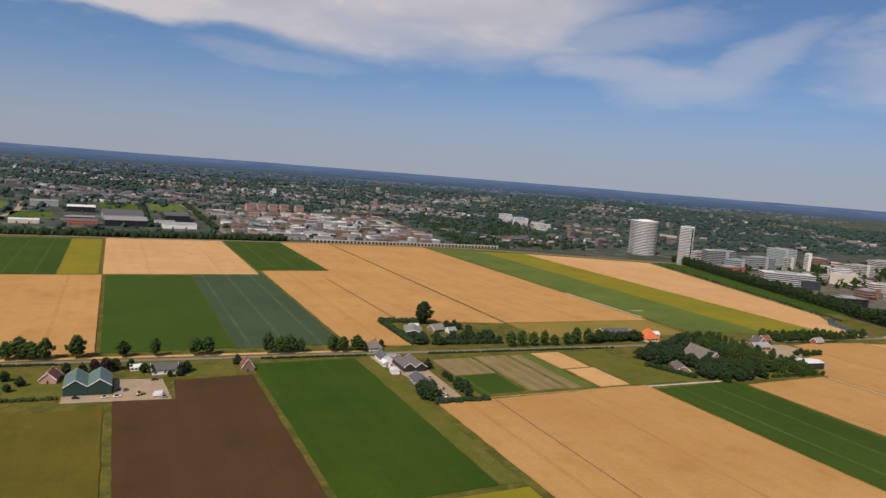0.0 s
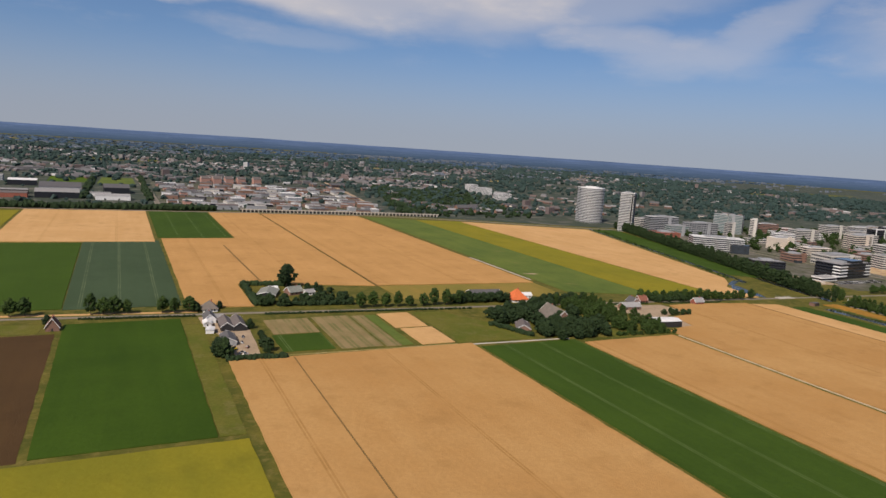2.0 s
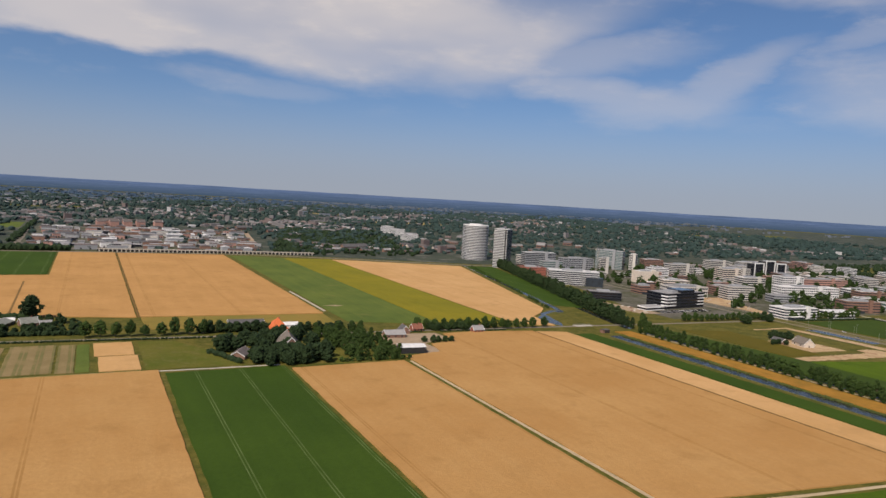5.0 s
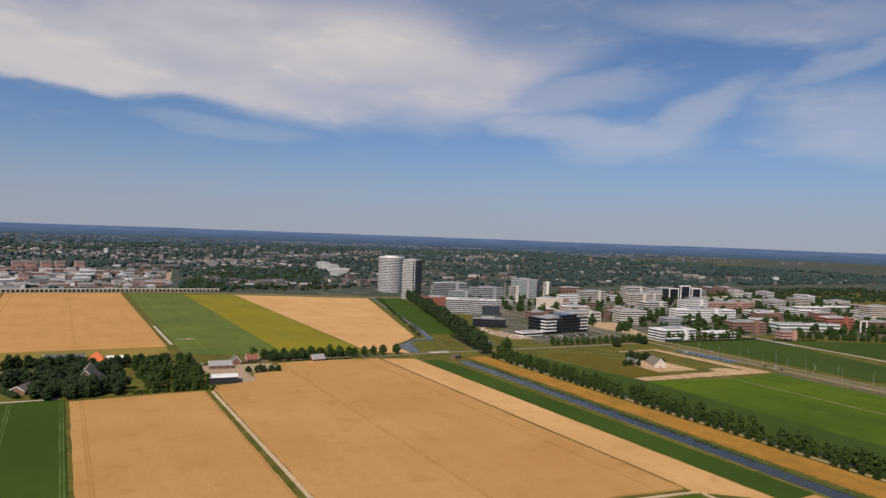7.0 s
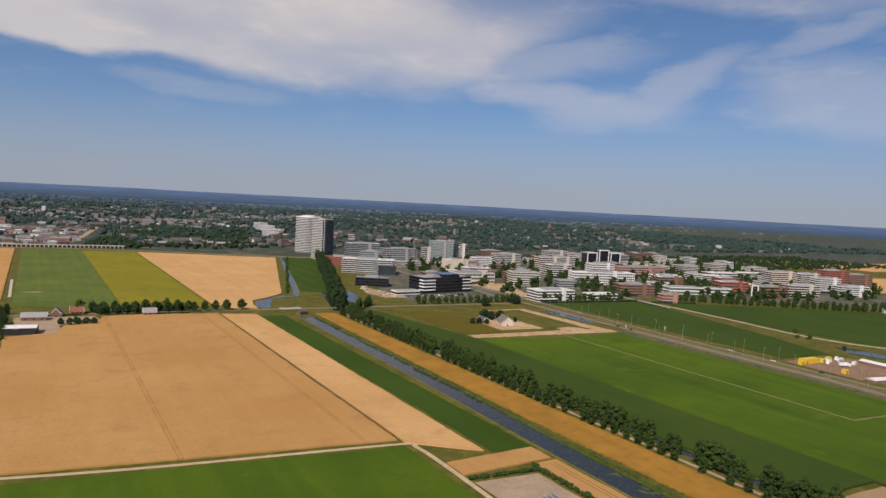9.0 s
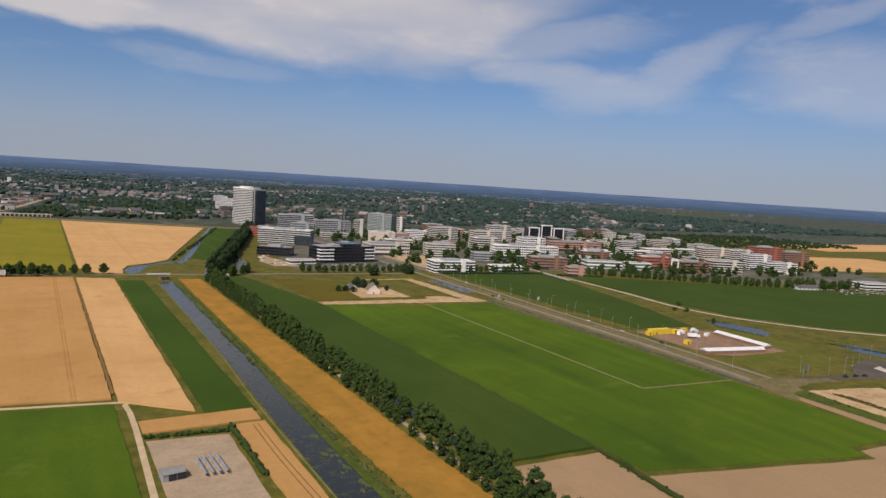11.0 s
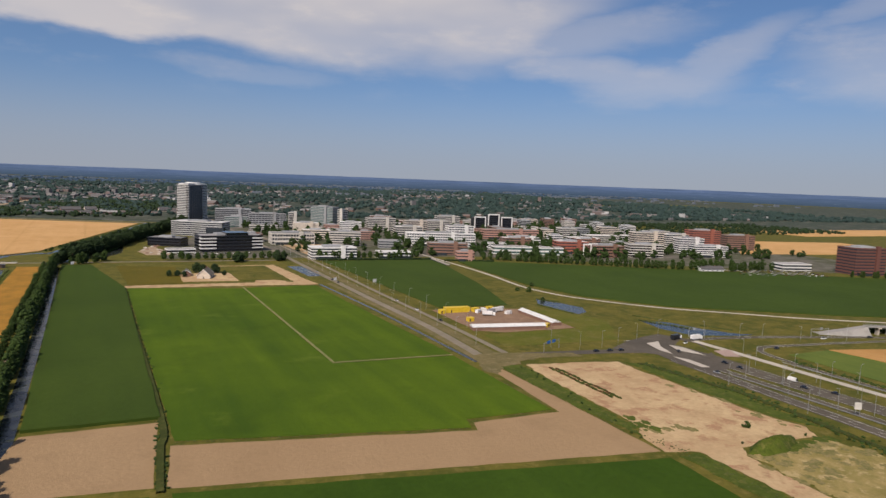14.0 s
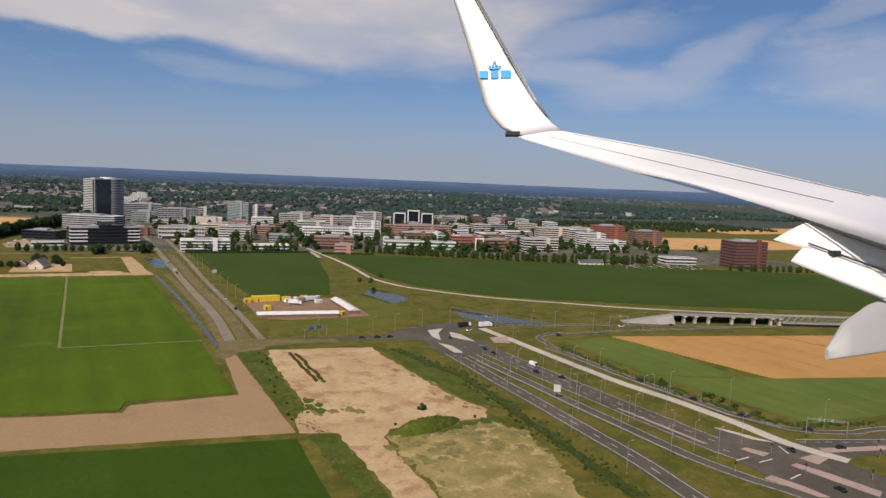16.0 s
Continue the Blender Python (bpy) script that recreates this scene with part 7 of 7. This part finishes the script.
sign(1186, 232, 5, 3.2, 2.6, 20, "white", "white sign board beside the avenue")
sign(1152, 256, 4, 2.6, 2.2, 20, "white", "small white sign board by the ditch")
sign(912, 432, 3.5, 2.6, 2.2, 20, "white", "small white sign board by the canal")
sign(1263, -212, 3.4, 3.4, 3.6, -35, "offwhite", "square pale sign board on posts beside the highway")
for x, y in ((1300, -300), (1322, -300), (1294, -318), (1336, -322), (1270, -306), (1312, -332), (1346, -316)):
    ob = empty("traffic_light", pose(x, y, 0.2, 0, 0, rc.uniform(0, 360)), "traffic light on a slim grey pole", "traffic light", "traffic lights at the junction")
    part("pole", tube_mesh("pole", [((0, 0, 0), (0, 0, 4.2), 0.1)], M["metal"]), ob)
    part("signal_head", box_mesh("signal_head", [(-0.25, 0.25, -0.25, 0.1, 3.0, 4.3)], M["dark"]), ob)


def guard_rail(line, label):
    """A steel crash barrier: one rail and its posts."""
    ob = empty("guard_rail", Matrix.Translation((0, 0, 0)), label, "barrier", "guard rails of the highway")
    post = box_mesh("post", [(-0.08, 0.08, -0.08, 0.08, 0, 0.75)], M["metal"])
    for a, b in zip(line, line[1:]):
        a, b = Vector((*a, 0.16)), Vector((*b, 0.16))
        turn = math.degrees(math.atan2(b.y - a.y, b.x - a.x))
        n = (b - a).length
        part("rail", box_mesh("rail", [(0, n, -0.14, -0.08, 0.45, 0.8), (0, n, 0.08, 0.14, 0.45, 0.8)], M["metal"]), ob, m=pose(a.x, a.y, a.z, 0, 0, turn))
        for i in range(int(n / 6)):
            p = a.lerp(b, (i + 0.5) * 6 / n)
            part("post", post, ob, m=Matrix.Translation(p))


guard_rail([(1320.5, -130), (1319.5, -190), (1321, -230), (1322, -262), (1330, -284)], "grey steel guard rail along the service road")
guard_rail([(1262, -140), (1262, -190), (1261.5, -230), (1262, -265), (1262.5, -290)], "grey steel guard rail along the slip road")


# ---------------------------------------------------------------- works camp
def tent(x, y, l, w, h, turn, label):
    ob = empty("tent_hall", pose(x, y, 0.1, 0, 0, turn), label, "tent")
    a, b = l / 2, w / 2
    part("side_wall", box_mesh("side_wall", [(-a, a, -b, b, 0, h)], M["brown"]), ob)
    part("roof", mesh_from("roof", [(-a - .3, -b - .4, h - .1), (a + .3, -b - .4, h - .1), (a + .3, b + .4, h - .1), (-a - .3, b + .4, h - .1), (-a - .3, 0, h + w * .2), (a + .3, 0, h + w * .2)],
                           [(0, 1, 5, 4), (2, 3, 4, 5), (1, 2, 5), (3, 0, 4), (3, 2, 1, 0)], M["roof_white"]), ob)


tent(1204, 11.5, 58, 8, 2.6, -12, "long white roofed site hall with brown walls")
tent(1249, 35, 52, 8, 2.6, 86, "long white roofed site hall with brown walls, set at an angle")
for x, y, l, w, h, t in ((1198, 80, 22, 6, 4, -4), (1214, 77, 6, 4, 3, 10), (1183, 78, 5, 4, 3, 0), (1190, 44, 5, 4, 3, 0), (1237, 8, 5, 3, 2.6, 30), (1230, 80, 6, 3, 2.8, 0)):
    ob = empty("site_container", pose(x, y, 0.1, 0, 0, t), "yellow site container on the works yard", "container", "yellow site containers")
    part("body", box_mesh("body", [(-l / 2, l / 2, -w / 2, w / 2, 0, h)], M["yellow"]), ob)
    part("door", box_mesh("door", [(-l * .3, -l * .3 + 1, -w / 2 - .06, -w / 2, 0.1, 2.2)], M["dark"]), ob)
    part("roof", box_mesh("roof", [(-l / 2 - .1, l / 2 + .1, -w / 2 - .1, w / 2 + .1, h, h + .2)], M["yellow"]), ob)
for x, y in ((1222, 76), (1236, 60), (1214, 72), (1240, 78)):
    ob = empty("site_container", pose(x, y, 0.1, 0, 0, rc.uniform(0, 90)), "white site container on the works yard", "container")
    part("body", box_mesh("body", [(-3, 3, -1.25, 1.25, 0, 2.6)], M["white"]), ob)
    part("door", box_mesh("door", [(1, 2, -1.31, -1.25, 0.1, 2.2)], M["grey"]), ob)

# pipes of the valve yard
for k in range(4):
    ob = empty("pipe_rack", pose(787.6 + k * 2.7, -46, 0.1, 0, 0, 2), "thick grey pipe standing on saddles", "pipe", "pipes in the valve yard")
    part("pipe", tube_mesh("pipe", [((0, -9, 1.2), (0, 9, 1.2), 0.55), ((0, 9, 1.2), (0, 9, 0), 0.55)], M["metal"]), ob)
    for s in (-6, 0, 6):
        part("saddle", box_mesh("saddle", [(-0.5, 0.5, s - 0.4, s + 0.4, 0, 0.8)], M["concrete"]), ob)
shed_flat("hut", 776, -50, 8, 6, 3, 6, "grey", "roof_grey", "small grey hut in the valve yard", "hut")
# debris on the building site
for i in range(30):
    t = (i % 15) / 14
    side = i // 15
    ob = empty("rubble_heap", pose(1168.6 - 3 * t + rc.uniform(-0.6, 0.6) + side * 3.2, -88 - 54 * t - side * 3, 0.1, 0, 0, rc.uniform(-12, 12)), "low weedy heap of dark soil on sand", "heap", "weedy heaps on the building site")
    v, f = clumps(np.array([(0, 0, 0.1)]), np.full(1, 1.1), ICO2, np.random.default_rng(i), 0.3, 0.6)
    v[:, 1] *= 2.0
    part("earth", fast_mesh("earth", v, f, M["weeds" if i % 3 else "soil"]), ob)

for i in range(26):
    x, y = (rc.uniform(992, 1020), rc.uniform(528, 630)) if i < 16 else (rc.uniform(1202, 1228), rc.uniform(520, 610))
    ob = empty("material_heap", pose(x, y, 0.1, 0, 0, rc.uniform(0, 180)), "pale heap of building material on a yard", "heap", "heaps of building material")
    v, f = clumps(np.array([(0, 0, 0.2)]), np.full(1, 1.9), ICO2, np.random.default_rng(60 + i), 0.3, 0.6)
    v[:, 0] *= 1.5
    part("pile", fast_mesh("pile", v, f, M["concrete" if i % 3 else "brown"]), ob)


# ---------------------------------------------------------------- viaduct
def viaduct():
    a, b = Vector((1474, -98, 0)), Vector((1660, -186, 0))
    turn = math.degrees(math.atan2(b.y - a.y, b.x - a.x))
    length = (b - a).length
    ob = empty("viaduct", pose(a.x, a.y, 0, 0, 0, turn), "grey concrete viaduct on pale piers with a steel truss span", "bridge")
    part("deck", box_mesh("deck", [(-4, 86, -3, 3, 6.2, 7.0)], M["grey_concrete"]), ob)
    part("truss_deck", box_mesh("truss_deck", [(86, length, -3, 3, 2.2, 2.9)], M["grey_concrete"]), ob)
    for s in (-2.9, 2.9):
        part("railing", tube_mesh("railing", [((-4, s, z), (86, s, z), 0.07) for z in (7.5, 8.1)] + [((u, s, 7.0), (u, s, 8.1), 0.06) for u in range(-4, 87, 3)], M["metal"]), ob)
    for u in (6, 15, 26, 45, 63, 77, 84):
        part("pier", box_mesh("pier", [(u - 0.9, u + 0.9, -1.6, 1.6, -0.2, 5.2)], M["concrete"]), ob)
        part("pier_cap", box_mesh("pier_cap", [(u - 1.5, u + 1.5, -3, 3, 5.2, 6.2)], M["concrete"]), ob)
    for s in (-3.2, 3.2):
        segs = [((86, s, 2.4), (length, s, 2.4), 0.26), ((86, s, 8.2), (length, s, 8.2), 0.26)]
        n = int((length - 86) / 5.6)
        for k in range(n):
            u, w = 86 + k * (length - 86) / n, 86 + (k + 1) * (length - 86) / n
            segs += [((u, s, 2.4), (w, s, 8.2), 0.15), ((u, s, 8.2), (w, s, 2.4), 0.15)]
        part("truss", tube_mesh("truss", segs, M["metal"]), ob)
    v = [(-44, -6, 0), (-4, -9, 0), (-4, 9, 0), (-44, 6, 0), (-44, -2.5, 0.3), (-4, -3, 6.6), (-4, 3, 6.6), (-44, 2.5, 0.3)]
    part("ramp", mesh_from("ramp", v, BOX_F, M["grey_concrete"]), ob, "grey paved ramp")


viaduct()
# added hedge that imitates the darkness under the viaduct deck
hedge((1476, -91), (1552, -127), 4.5, 4.2, "leaf_dark", "dark hedge behind the viaduct piers, added as shade under the deck")


# railway viaduct
def barrier():
    ob = empty("railway_viaduct", Matrix.Translation((0, 0, 0)), "long low railway viaduct of pale deck and closely set piers", "viaduct")
    x = 352.0
    deck = box_mesh("deck", [(-3.85, 3.85, -1.2, 1.2, 4.4, 6.2)], M["concrete"])
    pier = box_mesh("pier", [(-1.0, 1.0, -1.1, 1.1, -0.1, 4.4)], M["concrete"])
    # dark sheet behind the piers, added as the shade below the deck
    back = box_mesh("back_panel", [(-3.85, 3.85, 1.0, 1.2, -0.1, 4.4)], M["dark"])
    while x < 760:
        y = 1284 - (x - 352) * 0.045 - max(0, x - 560) * 0.06
        for name, me in (("deck", deck), ("pier", pier), ("back_panel", back)):
            part(name, me, ob, m=pose(x, y, 0, 0, 0, -4))
        x += 7.66


barrier()


# bridges over the canal
ob = empty("cycle_bridge", pose(1341, 385, 0, 0, 0, 82), "low cycle bridge of dark steel beams and a pale deck", "bridge")
part("deck", box_mesh("deck", [(-34, 34, -2.6, 2.6, 1.0, 1.5)], M["concrete"]), ob)
for s_ in (-2.7, 2.7):
    part("beam", box_mesh("beam", [(-34, 34, s_ - 0.25, s_ + 0.25, 0.0, 1.6)], M["dark"]), ob)
    part("railing", box_mesh("railing", [(-34, 34, s_ - 0.05, s_ + 0.05, 2.3, 2.45)], M["metal"]), ob)
gable("house", 1677, 230, 34, 14, 3.2, 7.0, -18, "white", "roof_dark", "low white house with a dark roof among trees", "house", openings=5)
ob = empty("road_bridge", pose(846, road_y(846), 0, 0, 0, -4), "low concrete road bridge over the canal", "bridge")
part("deck", box_mesh("deck", [(-12, 12, -4, 4, 0.2, 0.7)], M["concrete"]), ob)
for s in (-3.9, 3.9):
    part("railing", tube_mesh("railing", [((-12, s, 1.7), (12, s, 1.7), 0.08)] + [((u, s, 0.5), (u, s, 1.7), 0.06) for u in range(-12, 13, 3)], M["metal"]), ob)


# ---------------------------------------------------------------- the aircraft's wing
def aircraft_wing():
    """The outer left wing and its bent-up tip: x forward, y up, z towards the cabin window, in metres."""
    ob = empty("aircraft_wing", pose(1057.25, -457.51, 101.17, 84.4, -2.409, -29.302), "white aircraft wing with raised tip and lowered flap", "aircraft wing")

    def section(le, te, thick, n=9):
        """A wing profile between a leading and a trailing edge, thick in y."""
        le, te = Vector(le), Vector(te)
        pts = []
        for k in range(n):
            t = (k / (n - 1)) ** 1.6
            pts.append(le.lerp(te, t) + Vector((0, thick * (2.6 * math.sqrt(t) * (1 - t)), 0)))
        for k in range(n - 2, 0, -1):
            t = (k / (n - 1)) ** 1.6
            pts.append(le.lerp(te, t) - Vector((0, thick * 0.5 * (2.6 * math.sqrt(t) * (1 - t)), 0)))
        return pts

    def loft(name, sections, mat, label=""):
        k = len(sections[0])
        v = [tuple(p) for s in sections for p in s]
        f = [tuple(range(k)), tuple(range(len(v) - 1, len(v) - k - 1, -1))]
        for i in range(len(sections) - 1):
            f += [(i * k + j, i * k + (j + 1) % k, (i + 1) * k + (j + 1) % k, (i + 1) * k + j) for j in range(k)]
        me = mesh_from(name, v, f, mat)
        me.polygons.foreach_set("use_smooth", [len(p.vertices) == 4 for p in me.polygons])
        return part(name, me, ob, label)

    paint, grey = M["wing_paint"], M["wing_grey"]
    loft("wing_panel", [section((6.002, -0.193, -5.200), (3.694, -0.343, -3.900), 0.10), section((5.764, 0.618, -8.700), (3.490, 0.337, -6.650), 0.10), section((4.470, 1.598, -11.600), (3.010, 1.218, -10.600), 0.08),
                        section((2.738, 2.624, -15.000), (1.683, 2.543, -15.200), 0.05)], paint)
    loft("winglet", [section((2.738, 2.624, -15.000), (1.683, 2.543, -15.200), 0.04), section((2.525, 2.902, -15.400), (1.336, 2.816, -15.500), 0.04), section((2.346, 3.177, -15.600), (1.10, 3.144, -15.700), 0.03),
                     section((2.150, 3.538, -15.800), (0.965, 3.480, -15.900), 0.02), section((1.697, 4.531, -16.200), (0.765, 4.367, -16.200), 0.01), section((0.828, 6.186, -16.600), (0.267, 6.186, -16.600), 0.01), section((0.483, 6.828, -16.800), (-0.128, 7.084, -16.800), 0.01)], paint)
    loft("winglet_edge", [section((2.494, 2.990, -15.450), (2.384, 3.078, -15.500), 0.01), section((2.183, 3.554, -15.750), (2.083, 3.592, -15.800), 0.01), section((0.892, 6.149, -16.500), (0.797, 6.167, -16.550), 0.01), section((0.536, 6.816, -16.700), (0.467, 6.836, -16.750), 0.01)], M["wing_dark"], "dark grey edge strip")
    loft("flap", [section((3.863, -0.186, -4.500), (3.606, -0.564, -4.200), 0.05), section((3.975, 0.106, -6.000), (3.710, -0.185, -5.600), 0.05), section((3.724, 0.291, -6.500), (3.164, 0.087, -6.400), 0.04)], paint)
    loft("rear_flap", [section((3.606, -0.493, -4.200), (3.434, -0.706, -4.000), 0.03), section((3.710, -0.194, -5.600), (3.511, -0.425, -5.300), 0.03), section((3.395, 0.037, -6.200), (3.175, -0.113, -6.100), 0.02)], paint)
    # black bars stand in for the shaded gaps of the flap slots
    for a, b in (((3.475, 0.305, -6.600), (3.672, -0.375, -3.920)), ((3.368, 0.052, -6.150), (3.724, -0.233, -5.400))):
        p, q = Vector(a), Vector(b)
        part("slot_shadow_seal", tube_mesh("slot_shadow_seal", [(p, q, 0.009)], M["dark"]), ob, "black bar drawn for the shade in a flap slot")
    stations = (((5.764, 0.618, -8.700), (3.490, 0.337, -6.650), 0.10), ((4.470, 1.598, -11.600), (3.010, 1.218, -10.600), 0.08), ((2.738, 2.624, -15.000), (1.683, 2.543, -15.200), 0.05))
    for k in (3, 6):
        t = (k / 8) ** 1.6
        pts = [Vector(le).lerp(Vector(te), t) + Vector((0, th * 2.6 * math.sqrt(t) * (1 - t) + 0.004, 0)) for le, te, th in stations]
        pts[2] = pts[1].lerp(pts[2], 0.85)
        part("panel_line", tube_mesh("panel_line", [(pts[0], pts[1], 0.0045), (pts[1], pts[2], 0.0045)], M["dark"]), ob)
    ring = []
    for c, ry, rx in (((3.304, -0.909, -5.750), 0.045, 0.02), ((3.388, -0.762, -5.600), 0.14, 0.07), ((3.486, -0.643, -5.400), 0.19, 0.1), ((3.617, -0.503, -5.000), 0.22, 0.12), ((3.794, -0.463, -4.600), 0.2, 0.12)):
        c = Vector(c)
        def square(q):
            return math.copysign(abs(q) ** 0.45, q)
        ring.append([c + Vector((0.25 * rx * square(math.sin(t)), ry * square(math.cos(t)), rx * square(math.sin(t)))) for t in (i * math.tau / 20 for i in range(20))])
    loft("flap_fairing", ring, grey)
    c = Vector((3.484, -0.045, -5.950))
    part("hinge", box_mesh("hinge", [(c.x - 0.035, c.x + 0.035, c.y - 0.02, c.y + 0.03, c.z - 0.03, c.z + 0.05)], M["dark"]), ob)
    c = Vector((1.546, 2.573, -15.000))
    part("tip_light", box_mesh("tip_light", [(c.x - 0.14, c.x + 0.16, c.y - 0.05, c.y + 0.03, c.z - 0.05, c.z + 0.2)], M["dark"]), ob)
    # the airline's mark, as plain bars and spots lying on the raised tip

    def mark(name, x, y, w, h, label):
        v = []
        for lift in (0.03, 0.05):
            for px, py in ((x - w, y - h), (x + w, y - h), (x + w, y + h), (x - w, y + h)):
                v.append((px, py, -15.85 - 0.36 * (py - 3.5) - 0.05 * (1.6 - px) + lift))
        part(name, mesh_from(name, v, BOX_F, M["mark_blue"]), ob, label)

    for x, w in ((0.985, 0.095), (1.245, 0.09), (1.515, 0.12)):
        mark("mark_bar", x, 4.199, w, 0.10, "light blue bar")
    for x, y in ((1.13, 4.40), (1.21, 4.43), (1.29, 4.43), (1.37, 4.40), (1.25, 4.52)):
        mark("mark_spot", x, y, 0.03, 0.03, "light blue spot")
    mark("mark_bar", 1.25, 4.345, 0.13, 0.014, "light blue bar")


M["wing_paint"] = plain("white_wing_paint", (0.74, 0.73, 0.71), 0.35, 0.0, 0.06, 0.8, 0.5)
M["wing_grey"] = plain("grey_wing_paint", (0.52, 0.52, 0.52), 0.4, 0.0, 0.1, 0.8, 0.5)
M["wing_dark"] = plain("dark_grey_wing_edge", (0.16, 0.165, 0.175), 0.4, 0.0, 0.1, 0.8, 0.5)
M["mark_blue"] = plain("light_blue_paint", (0.02, 0.33, 0.72), 0.4, 0.0, 0.05)
aircraft_wing()


# ---------------------------------------------------------------- from plan units to metres
for me in bpy.data.meshes:
    me.transform(Matrix.Scale(S, 4))
for ob in scene.objects:
    if ob.type in ("MESH", "EMPTY"):
        m = ob.matrix_basis.copy()
        m.translation = m.translation * S
        ob.matrix_basis = m
for group in FOREST.values():
    for ob in group:
        if ob not in USED:
            for o in (*ob.children_recursive, ob):
                bpy.data.objects.remove(o)
